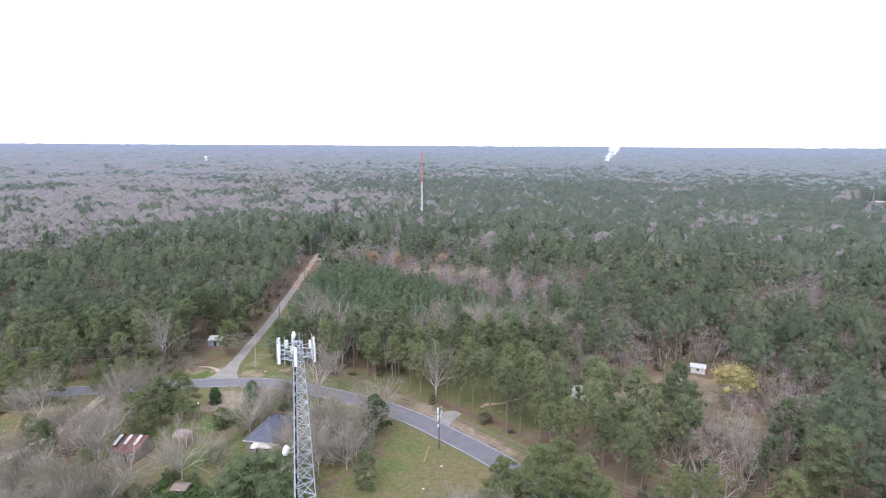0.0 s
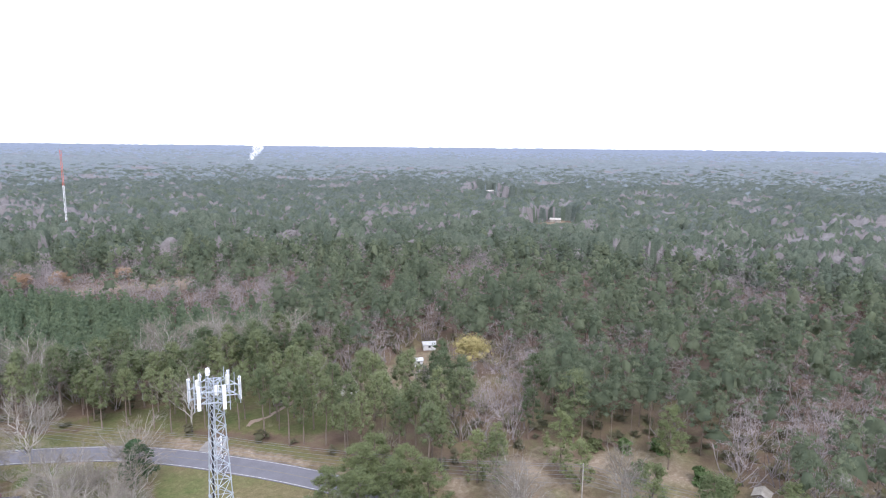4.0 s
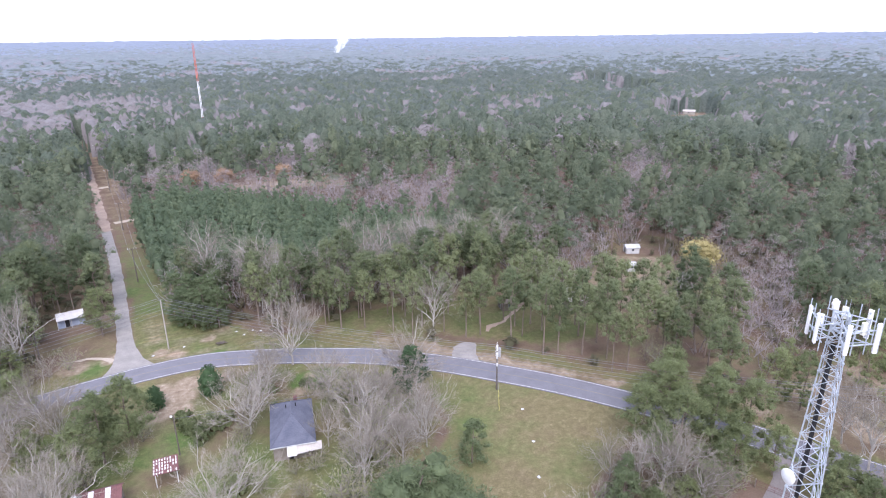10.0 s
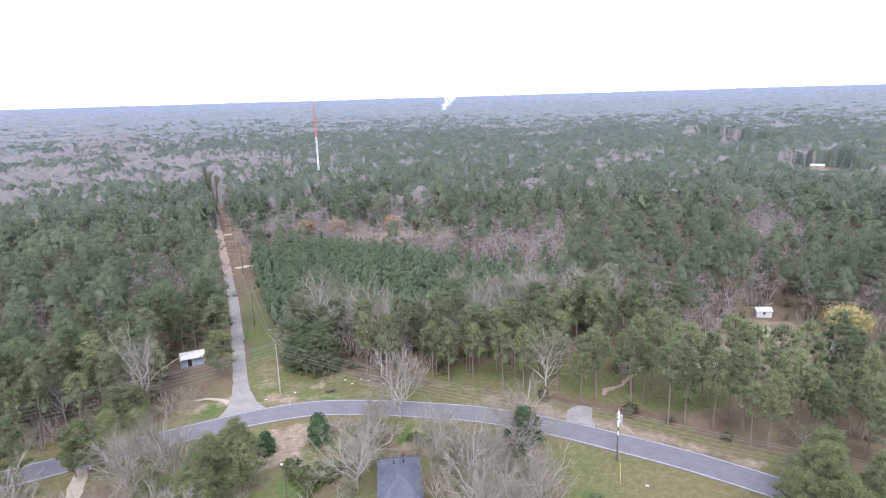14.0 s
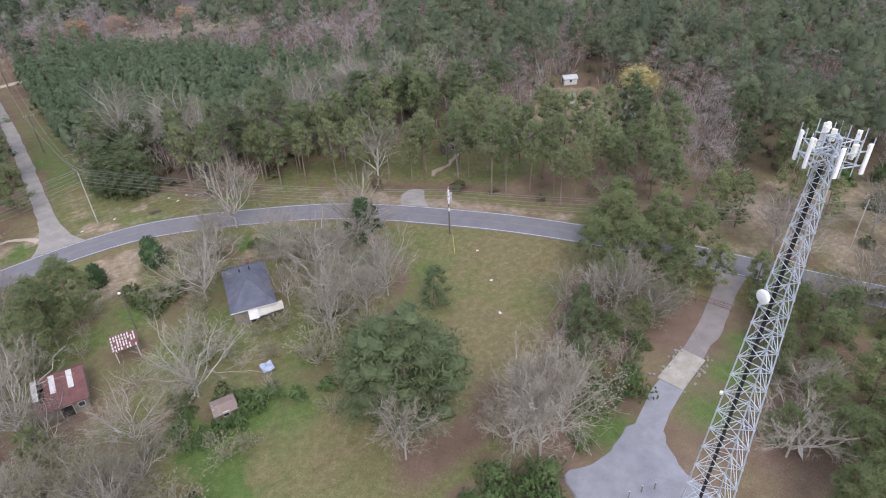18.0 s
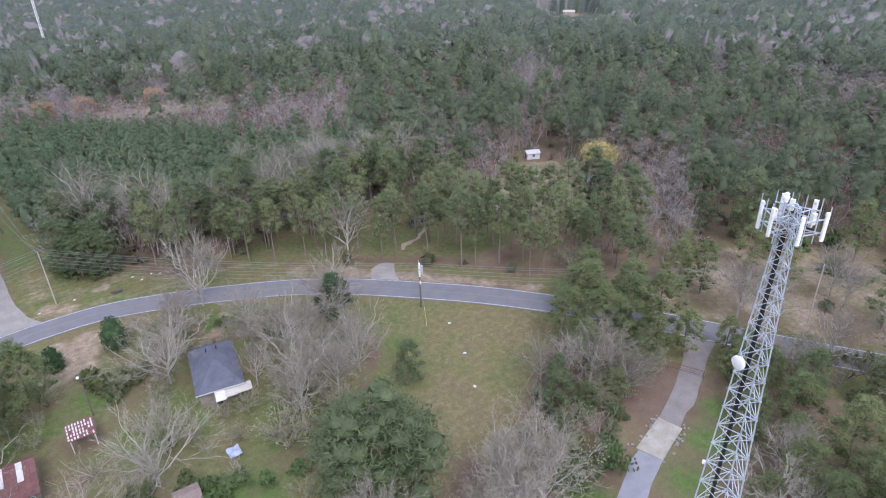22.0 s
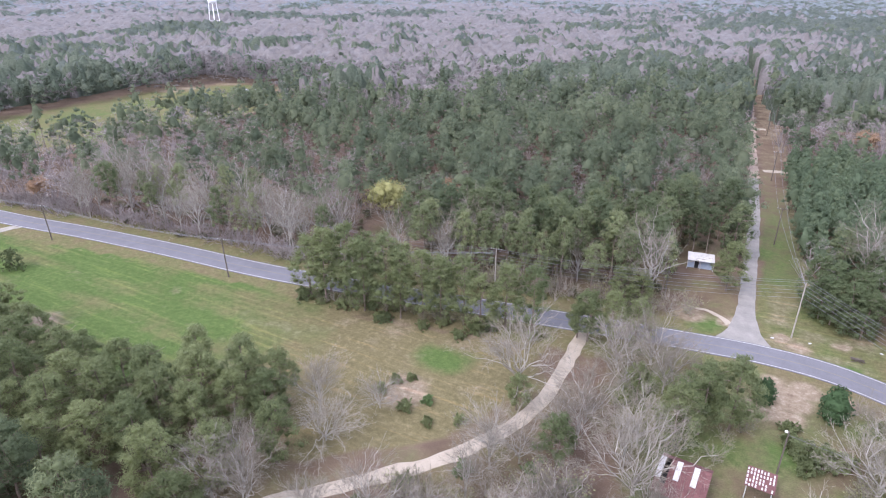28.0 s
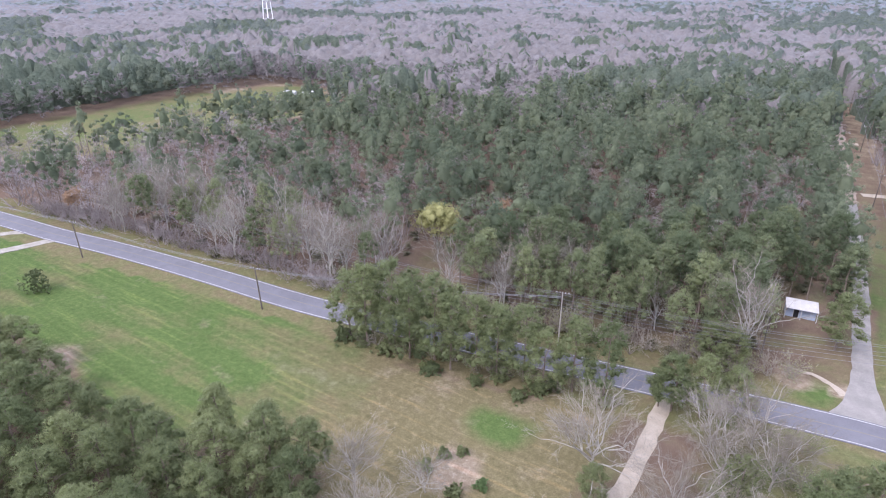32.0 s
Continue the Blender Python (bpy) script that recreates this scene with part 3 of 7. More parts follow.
    me.vertices.add(nx * ny)
    me.vertices.foreach_set("co", np.stack([x, y, z], 1).astype(np.float32).ravel())
    i = (np.arange(ny - 1)[:, None] * nx + np.arange(nx - 1)[None]).ravel()
    q = np.stack([i, i + 1, i + nx + 1, i + nx], 1).astype(np.int32)
    me.loops.add(q.size)
    me.loops.foreach_set("vertex_index", q.ravel())
    me.polygons.add(len(q))
    me.polygons.foreach_set("loop_start", np.arange(0, q.size, 4, dtype=np.int32))
    me.polygons.foreach_set("use_smooth", np.ones(len(q), bool))
    cover = me.attributes.new("cover", "FLOAT_COLOR", "POINT")
    # alpha grows with distance and carries the haze tint
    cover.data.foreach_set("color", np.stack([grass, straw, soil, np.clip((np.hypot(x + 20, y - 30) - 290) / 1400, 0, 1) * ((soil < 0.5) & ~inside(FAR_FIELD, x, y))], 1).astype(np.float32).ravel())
    me.materials.append(GROUND)
    me.update(calc_edges=True)
    return tagged(new("ground", me), "rolling ground of grass, straw, red soil and leaf litter", "ground", kind="structure")


build_ground()


def ribbon(name, line, half, z, mat, label, category, shift=0.0, ragged=0.0, thick=0.06, parent=None, seed=1):
    """A strip along a line, with real edges; half may vary along it."""
    d = np.gradient(line, axis=0)
    n = np.stack([-d[:, 1], d[:, 0]], 1) / np.linalg.norm(d, axis=1)[:, None]
    rng = np.random.default_rng(seed)
    h = np.broadcast_to(half, (len(line),))
    jit = rng.normal(0, ragged, (2, len(line))) if ragged else np.zeros((2, len(line)))
    a, b = line + n * (shift - h + jit[0])[:, None], line + n * (shift + h + jit[1])[:, None]
    zz = z + height(line[:, 0], line[:, 1])
    vs = np.concatenate([np.column_stack([a, zz]), np.column_stack([b, zz]), np.column_stack([a, zz - thick]), np.column_stack([b, zz - thick])])
    k = len(line)
    fs = []
    for i in range(k - 1):
        fs += [(i, i + 1, k + i + 1, k + i), (2 * k + i, 2 * k + i + 1, i + 1, i), (k + i, k + i + 1, 3 * k + i + 1, 3 * k + i)]
    s = Shape().add(vs, [f[::-1] for f in fs])
    if parent is not None:
        return part(name, s, mat, parent)
    return tagged(new(name, s.mesh(name, mat)), label, category, kind="structure")


road = ribbon("road", road_line, 3.35, 0.075, ASPHALT, "two-lane grey asphalt road with white edge lines", "road", thick=0.25)
ribbon("edge_line", road_line, 0.075, 0.08, PAINT_WHITE, "", "", 3.0, thick=0.003, parent=road)
ribbon("edge_line", road_line, 0.075, 0.08, PAINT_WHITE, "", "", -3.0, thick=0.003, parent=road)
ribbon("centre_line", road_line, 0.10, 0.08, PAINT_YELLOW, "", "", 0.0, thick=0.003, parent=road)
flare = 1.55 + 3.3 * np.exp(-np.clip(np.arange(len(side_line)) * 2.0 - 4, 0, None) / 5.0)
paved = int(np.argmax(side_line[:, 1] > 224))
ribbon("side_road", side_line[:paved], flare[:paved], 0.055, OLD_ASPHALT, "worn pale side road between woods", "road", ragged=0.10, thick=0.2)
ribbon("dirt_road", side_line[paved - 1:], 1.5, 0.045, RED_SAND, "reddish dirt road running on between woods", "road", ragged=0.3, thick=0.2, seed=3)
ribbon("dirt_track", track_line, 1.25, 0.05, SAND, "pale sandy dirt track curving past a field", "track", ragged=0.16, thick=0.2)
wide_drive = 1.7 + 2.5 * np.exp(-np.arange(len(drive_line)) / 1.5)
slab_at = int(np.argmin(np.hypot(drive_line[:, 0] - 25, drive_line[:, 1] - 21)))
ribbon("gravel_drive", drive_line[slab_at:], wide_drive[slab_at:], 0.05, GRAVEL, "grey gravel drive leading to the mast", "driveway", ragged=0.09, thick=0.2)
ribbon("upper_drive", drive_line[:slab_at + 1], wide_drive[:slab_at + 1], 0.05, BROWN_DRIVE, "brownish grey upper drive", "driveway", ragged=0.14, thick=0.2)


def lumpy_patch(name, outline, z, mat, label, category, seed):
    rng = np.random.default_rng(seed)
    pts = spline(list(outline) + [outline[0]], 1.0)[:-1] + rng.normal(0, 0.15, (len(spline(list(outline) + [outline[0]], 1.0)) - 1, 2))
    c = pts.mean(0)
    n = len(pts)
    vs = [(*p, z) for p in pts] + [(*(c + (p - c) * 1.03), z - 0.2) for p in pts] + [(*c, z)]
    fs = [(i, (i + 1) % n, 2 * n) for i in range(n)] + [(n + i, n + (i + 1) % n, (i + 1) % n, i) for i in range(n)]
    return tagged(new(name, Shape().add(vs, fs).mesh(name, mat)), label, category, kind="structure")


lumpy_patch("gravel_pad", [(15.4, 18.2), (14.6, 15.6), (12.7, 13.2), (11.7, 9.6), (11.4, 6.5), (9, 1), (0, -2), (-5, 4), (-3.2, 11), (-1.0, 15), (-0.3, 18.0), (3.5, 17.2), (7, 17.2), (11, 18.5)], 0.06, GRAVEL, "grey gravel pad round the foot of the mast", "gravel", 4)
lumpy_patch("driveway_apron", [(16.5, 83.5), (20, 88.5), (22.5, 90), (25, 88), (23, 84), (21, 79.5)], 0.06, OLD_ASPHALT, "short grey driveway apron beside the road", "driveway", 5)
ribbon("house_driveway", spline([(-218.2, 81.5), (-220.8, 73), (-224.5, 63)], 1.0), 1.5, 0.06, CONCRETE, "pale concrete driveway off the road", "driveway", ragged=0.08, thick=0.2)
ribbon("second_driveway", spline([(-227, 80.5), (-232, 75.4), (-237, 69)], 1.0), 1.2, 0.06, CONCRETE, "pale concrete driveway off the road", "driveway", ragged=0.08, thick=0.2)

ribbon("sand_arc", spline([(-56, 120.4), (-51.3, 120.2), (-48.2, 118.8), (-46.2, 116.5)], 1.0), np.linspace(0.15, 0.8, len(spline([(-56, 120.4), (-51.3, 120.2), (-48.2, 118.8), (-46.2, 116.5)], 1.0))), 0.04, SAND, "pale sandy curve beside the junction", "sand", ragged=0.25, thick=0.2)
ribbon("cottage_drive", spline([(30.2, 92), (32.2, 93.9), (35.4, 94.4), (39.5, 97.0), (46, 101.5), (52.3, 107.8), (58, 110)], 1.0), 0.55, 0.03, RED_SAND, "narrow sandy drive winding between pines", "driveway", ragged=0.22, thick=0.2)
ribbon("field_crossing", spline([(-47, 233), (-42, 234.5), (-37, 236)], 1.0), 1.6, 0.04, SAND, "pale dirt crossing beside the side road", "track", ragged=0.25, thick=0.2)
ribbon("field_crossing_far", spline([(-56, 300), (-50, 302), (-44, 304)], 1.0), 1.8, 0.04, SAND, "pale dirt crossing beside the side road", "track", ragged=0.25, thick=0.2)

# ---------------- trees ----------------


def across_of(ways):
    """Two directions across each of many directions."""
    up = np.where(np.abs(ways[:, 2:3]) > 0.9, [[1.0, 0, 0]], [[0, 0, 1.0]])
    u = np.cross(ways, up)
    u /= np.linalg.norm(u, axis=1)[:, None] + 1e-9
    return u, np.cross(ways, u)


def blades(centres, outward, rng, count, length, width, spread=1.0):
    """Needle sprays or leaves that lie like ruffled scales on the outside of a clump."""
    n = np.repeat(outward, count, 0) + rng.normal(0, spread * 0.55, (len(centres) * count, 3))
    n /= np.linalg.norm(n, axis=1)[:, None] + 1e-9
    c = np.repeat(centres, count, 0)
    u, v = across_of(n)
    a = rng.uniform(0, 6.283, len(c))[:, None]
    w = u * np.cos(a) + v * np.sin(a) + n * rng.uniform(0.1, 1.0, (len(c), 1))
    s = np.cross(n, w)
    s /= np.linalg.norm(s, axis=1)[:, None] + 1e-9
    L = length * rng.uniform(0.6, 1.25, len(c))[:, None]
    W = width * rng.uniform(0.7, 1.3, len(c))[:, None]
    off = c - w * L * 0.4
    return np.stack([off - s * W * 0.5, off + s * W * 0.5, off + w * L], 1).reshape(-1, 3)


GOLD = (1 + 5**0.5) / 2
ICO = np.array([(-1, GOLD, 0), (1, GOLD, 0), (-1, -GOLD, 0), (1, -GOLD, 0), (0, -1, GOLD), (0, 1, GOLD), (0, -1, -GOLD), (0, 1, -GOLD), (GOLD, 0, -1), (GOLD, 0, 1), (-GOLD, 0, -1), (-GOLD, 0, 1)], float) / (1 + GOLD**2) ** 0.5
ICO_FACES = np.array([(0, 11, 5), (0, 5, 1), (0, 1, 7), (0, 7, 10), (0, 10, 11), (1, 5, 9), (5, 11, 4), (11, 10, 2), (10, 7, 6), (7, 1, 8), (3, 9, 4), (3, 4, 2), (3, 2, 6), (3, 6, 8), (3, 8, 9), (4, 9, 5), (2, 4, 11), (6, 2, 10), (8, 6, 7), (9, 8, 1)])


def clumps(centres, sizes, rng, rough=0.22, faces=None):
    """Uneven lumps of foliage, one at each centre."""
    n = len(centres)
    k = rng.normal(1.0, rough, (n, 12, 1)).clip(0.5, 1.5)
    q = ICO @ np.array([[math.cos(0.6), math.sin(0.6), 0], [-math.sin(0.6), math.cos(0.6), 0], [0, 0, 1.0]])
    v = centres[:, None] + q[None] * k * sizes[:, None]
    f = ICO_FACES if faces is None else faces
    return v.reshape(-1, 3), (f[None] + (np.arange(n) * 12)[:, None, None]).reshape(-1, 3)


UPPER = np.array([f for f in ICO_FACES.tolist() if ICO[f].mean(0)[2] > -0.2])


def joined(parts):
    """One set of points and triangles out of several."""
    vs, fs, n = [], [], 0
    for v, f in parts:
        vs.append(v)
        fs.append(f + n)
        n += len(v)
    return np.vstack(vs), np.vstack(fs)


def pine_points(rng, h, r, base, puffs, per):
    """Tuft places and directions of a pine crown: rounded puffs of needles gathered into a dome."""
    cs, ds, cores, sizes = [], [], [], []
    lean = rng.uniform(0, 6.283)
    for i in range(puffs):
        s = ((i + rng.uniform(0, 1)) / puffs) ** 0.9
        z = base + (h - base) * s * 0.95
        dome = (0.66 + 0.34 * min(1, s * 4)) * max(0.02, 1 - (max(0.0, s - 0.12) / 0.95) ** 1.7) ** 0.72
        reach = r * dome * (rng.uniform(0.15, 0.55) if i % 5 == 0 else rng.uniform(0.60, 0.95))
        a = i * 2.4 + rng.normal(0, 0.5)
        reach *= 1 + 0.2 * math.cos(a - lean)
        size = r * rng.uniform(0.26, 0.42) * (1 - 0.25 * s) * min(1.0, (30 / puffs) ** 0.4)
        c = np.array([math.cos(a) * reach, math.sin(a) * reach, z])
        flat = size * 0.82 * h / (r * 3.7)
        cores.append(c)
        sizes.append((size * 0.70, size * 0.70, flat * 0.70))
        w = rng.normal(0, 1, (per, 3))
        w /= np.linalg.norm(w, axis=1)[:, None]
        w[:, 2] = np.where(w[:, 2] < -0.35, -w[:, 2], w[:, 2])
        cs.append(c + w * [size, size, flat] * rng.uniform(0.7, 1.12, (per, 1)))
        ds.append(w * 0.7 + [math.cos(a) * 0.25, math.sin(a) * 0.25, 0.35])
    return np.vstack(cs), np.vstack(ds), np.array(cores), np.array(sizes)


def tris_of(verts):
    return np.arange(len(verts)).reshape(-1, 3)


def trunk_shape(h, r, rng, bend=0.4, sides=6):
    s = Shape()
    pts = [Vector((bend * rng.normal() * (k / 5) ** 1.5, bend * rng.normal() * (k / 5) ** 1.5, h * k / 5)) for k in range(6)]
    pts[0] = Vector((0, 0, -0.3))
    for k in range(5):
        s.tube(pts[k], pts[k + 1], r * (1 - 0.16 * k), r * (1 - 0.16 * (k + 1)), sides, cap=False)
    return s, pts


def make_pine(seed, h, r, base_share, mat, label, n_branch=34, per=46, blade=(0.60, 0.27), count=1, trunk_r=0.2, name="pine_tree"):
    rng = np.random.default_rng(seed)
    t = thing(name, label, "tree", "pines")
    s, pts = trunk_shape(h * 0.95, trunk_r, rng)
    base = h * base_share
    blade = (blade[0] * 0.75, blade[1] * 0.42)
    for _ in range(9):
        z = rng.uniform(base * 0.9, h * 0.85)
        a, L = rng.uniform(0, 6.283), r * rng.uniform(0.4, 0.75)
        s.tube((0, 0, z), (math.cos(a) * L, math.sin(a) * L, z + L * 0.3), 0.07, 0.02, 4, cap=False)
    part("trunk", s, BARK, t)
    cs, ds, cores, sizes = pine_points(rng, h, r, base, n_branch, per)
    v = blades(cs, ds, rng, count, *blade, spread=0.6)
    part("crown", tri_mesh("crown", *joined([(v, tris_of(v)), clumps(cores, sizes * 0.65, rng)]), mat, smooth=True), mat, t)
    return t


def branch_lines(rng, h, r, levels=4, first=0.25, lean=0.0, arms=5):
    """The limbs of a bare tree, as rows of start, end, thick start, thick end: spreading arms that fork again and again."""
    out = []

    def grow(p, way, length, thick, level):
        bend = 0.04 if level == levels else 0.10
        mid = p + way * length * 0.5 + Vector(rng.normal(0, bend, 3)) * length
        q = p + way * length + Vector(rng.normal(0, bend, 3)) * length
        if level >= 2:
            out.append((p, mid, thick, thick * 0.8))
            out.append((mid, q, thick * 0.8, thick * 0.6))
        else:
            out.append((p, q, thick, thick * 0.6))
        if level == 0:
            return
        kids = arms if level == levels else 3 if level > 3 else int(rng.integers(2, 4))
        for k in range(kids):
            if level == levels:
                g = (k + rng.uniform(0, 1)) / kids
                start = p + way * length * (0.55 + 0.45 * g if first < 0.4 else 0.35 + 0.65 * g)
                a = 2.4 * k + rng.normal(0, 0.35)
                side = Vector((math.cos(a), math.sin(a), 0))
                nw = (Vector((0, 0, 1)) * rng.uniform(0.7, 1.1) + side * (1.05 - 0.7 * g) * rng.uniform(0.8, 1.25) * r / h * 2.0).normalized()
                grow(start, nw, h * rng.uniform(0.23, 0.32), thick * 0.56, level - 1)
            else:
                across = way.orthogonal().normalized()
                across.rotate(Matrix.Rotation(rng.uniform(0, 6.283), 3, way))
                nw = (way + across * rng.uniform(0.55, 1.35) + Vector((0, 0, 0.12))).normalized() if k else (way + Vector(rng.normal(0, 0.15, 3))).normalized()
                start = q if k == 0 else p.lerp(q, rng.uniform(0.35, 0.9))
                grow(start, nw, length * rng.uniform(0.62, 0.86), thick * (0.68 if k == 0 else 0.54), level - 1)

    grow(Vector((0, 0, -0.3)), Vector((lean, rng.normal(0, 0.04), 1)).normalized(), h * first, h * 0.012 + 0.04, levels)
    return out


def ribbons(lines, rng, widen=1.0):
    """Thin twigs as flat slivers."""
    a = np.array([l[0] for l in lines], float)
    b = np.array([l[1] for l in lines], float)
    wa, wb = np.array([l[2] for l in lines]) * widen, np.array([l[3] for l in lines]) * widen
    w = b - a
    w /= np.linalg.norm(w, axis=1)[:, None] + 1e-9
    u, v = across_of(w)
    ang = rng.uniform(0, 6.283, len(a))[:, None]
    s = u * np.cos(ang) + v * np.sin(ang)
    quad = np.stack([a - s * wa[:, None], a + s * wa[:, None], b + s * wb[:, None], b - s * wb[:, None]], 1)
    i = np.arange(len(a))[:, None] * 4
    return quad.reshape(-1, 3), np.concatenate([i + [0, 1, 2], i + [0, 2, 3]])


def twig_fans(rng, tips, length, width, count):
    lines = []
    for p, w, _ in tips:
        for _ in range(count):
            nw = (w + Vector(rng.normal(0, 0.5, 3)) + Vector((0, 0, 0.05))).normalized()
            s = p - w * float(rng.uniform(0, 0.9)) * length
            lines.append((s, s + nw * length * float(rng.uniform(0.5, 1.2)), width, width * 0.35))
    return lines


def make_bare(seed, h, r, label, twigs=7, levels=5, mat=None, leaf=None, arms=5, twig_w=0.017, first=0.25, name="bare_tree"):
    rng = np.random.default_rng(seed)
    t = thing(name, label, "tree" if name == "bare_tree" else "shrub", "bare trees" if name == "bare_tree" else "leafless brush")
    lines = branch_lines(rng, h, r, levels, first, arms=arms)
    s = Shape()
    thin, tips = [], []
    for a, b, wa, wb in lines:
        if wa > 0.034 and name != "brush":
            s.tube(a, b, wa, wb, 5 if wa > 0.12 else 3, cap=False)
            if wa < 0.05:
                tips.append((b, (b - a).normalized(), wb))
        else:
            thin.append((a, b, max(wa, 0.014), max(wb, 0.009)))
            tips.append((b, (b - a).normalized(), wb))
    if s.v:
        part("trunk", s, BARE_BARK, t)
    thin += twig_fans(rng, tips, h * 0.055 + 0.25, twig_w * 1.25, twigs)
    v, f = ribbons(thin, rng)
    part("crown", tri_mesh("crown", v, f, mat or TWIG), mat or TWIG, t)
    if leaf:
        cs = np.array([p for p, _, _ in tips])
        ds = np.array([w for _, w, _ in tips])
        cs = cs + rng.normal(0, 0.25, cs.shape)
        v = blades(cs, ds + [0, 0, 0.5], rng, leaf[1], leaf[2], leaf[2] * 0.7, 1.2)
        part("foliage", tri_mesh("foliage", v, tris_of(v), leaf[0]), leaf[0], t)
    return t


def make_leafy(seed, h, r, mat, label):
    """A broad tree in young leaf: grey limbs under a domed crown of leaf clumps."""
    t = make_bare(seed, h * 0.92, r * 0.9, label, 2, 4, arms=6)
    rng = np.random.default_rng(seed)
    w = rng.normal(0, 1, (46, 3))
    w /= np.linalg.norm(w, axis=1)[:, None]
    w[:, 2] = np.where(w[:, 2] < -0.5, -w[:, 2], w[:, 2])
    cores = w * [r * 0.74, r * 0.74, h * 0.25] * rng.uniform(0.45, 1.0, (46, 1)) + [0, 0, h * 0.64]
    sizes = np.tile([r * 0.21, r * 0.21, r * 0.17], (46, 1)) * rng.uniform(0.75, 1.3, (46, 1))
    out = rng.normal(0, 1, (46 * 100, 3))
    out /= np.linalg.norm(out, axis=1)[:, None]
    cs = np.repeat(cores, 100, 0) + out * np.repeat(sizes, 100, 0) * rng.uniform(0.8, 1.7, (46 * 100, 1))
    v = blades(cs, out + [0, 0, 0.3], rng, 1, 0.46, 0.24, spread=0.8)
    part("foliage", tri_mesh("foliage", *joined([(v, tris_of(v)), clumps(cores, sizes * 0.6, rng)]), mat, smooth=True), mat, t)
    return t


def make_bush(seed, h, r, mat, label, name="bush", n=220, blade=(0.5, 0.28)):
    """A dense evergreen or leafy shrub."""
    rng = np.random.default_rng(seed)
    t = thing(name, label, "shrub", "shrubs")
    s, _ = trunk_shape(h * 0.6, 0.08, rng, 0.1, 5)
    part("trunk", s, BARK, t)
    a, q = rng.uniform(0, 6.283, n), rng.uniform(0, 1, n) ** 0.5
    z = rng.uniform(0.04, 1, n)
    prof = np.sqrt(np.clip(1 - (z * 1.15 - 0.35) ** 2 / 0.72, 0, 1)) * ((0.85 + 0.3 * np.sin(3 * a + seed)) if name == "bush" else 0.95)
    cs = np.stack([np.cos(a) * r * prof * q, np.sin(a) * r * prof * q, z * h * 0.95], 1) + rng.normal(0, 0.12, (n, 3))
    ds = np.stack([np.cos(a) * 0.7, np.sin(a) * 0.7, 0.3 + z * 0.6], 1)
    v = blades(cs, ds, rng, 7, *blade, spread=0.6)
    bits = [(v, tris_of(v))]
    if name == "cedar_bush":
        zs = np.array([0.25, 0.5, 0.72])
        bits.append(clumps(np.stack([0 * zs, 0 * zs, zs * h], 1), np.stack([r * np.array([0.75, 0.8, 0.5])] * 2 + [h * np.array([0.24, 0.26, 0.2])], 1), rng, 0.1))
    part("crown", tri_mesh("crown", *joined(bits), mat, smooth=True), mat, t)
    return t


def stand(ob, x, y, turn, size=1.0, tall=None):
    ob.matrix_basis = Matrix.Translation((x, y, float(height(np.array([x]), np.array([y]))[0]))) @ Matrix.Rotation(turn, 4, "Z") @ Matrix.Diagonal((size, size, tall or size, 1))


def place(kinds, spots, seed):
    """One of some kinds at each spot of x, y, size; the first use of a kind is the tree itself, the rest are copies."""
    rng = np.random.default_rng(seed)
    used = set()
    for x, y, s in spots:
        k = int(rng.integers(len(kinds)))
        ob = kinds[k] if k not in used else copy_thing(kinds[k], Matrix.Identity(4))
        used.add(k)
        stand(ob, x, y, rng.uniform(0, 6.283), s * rng.uniform(0.93, 1.06), s * rng.uniform(0.9, 1.1))
    for k, ob in enumerate(kinds):
        if k not in used:
            for o in (*ob.children_recursive, ob):
                bpy.data.objects.remove(o)


PINE_LABEL = "tall pine with a bare trunk and ragged green crown"
tall_pines = [make_pine(10 + i, 16.5, 3.1 + 0.2 * i, 0.34 + 0.07 * i, STAND_PINE, PINE_LABEL, 34, 66) for i in range(4)]
full_pines = [make_pine(20 + i, 12.5, 4.5, 0.12 + 0.05 * i, PINE, "full green pine with low branches", 64, 80) for i in range(4)]
pale_trees = [make_bare(30 + i, 13.5, 6.6, "leafless pale grey tree with spreading limbs", 6, arms=9, twig_w=0.0095) for i in range(4)]
thin_trees = [make_bare(40 + i, 10.5, 3.4, "slender leafless grey-brown tree", 5, 5, arms=9, twig_w=0.009, first=0.5) for i in range(4)]

# single trees of the yard, the lawn and the field's edge
ROW = [(-126, 86, 1.0), (-121, 85, 1.05), (-117, 87, 1.1), (-112, 86, 1.0), (-108, 88, 1.05), (-104, 87, 0.95), (-100, 89, 1.0), (-96, 89, 0.9), (-92, 91, 0.95), (-88, 90, 0.85), (-84, 93, 0.95), (-79, 94, 0.9), (-123, 89, 0.9), (-114, 90, 0.95), (-106, 91, 0.9), (-98, 93, 0.8)]
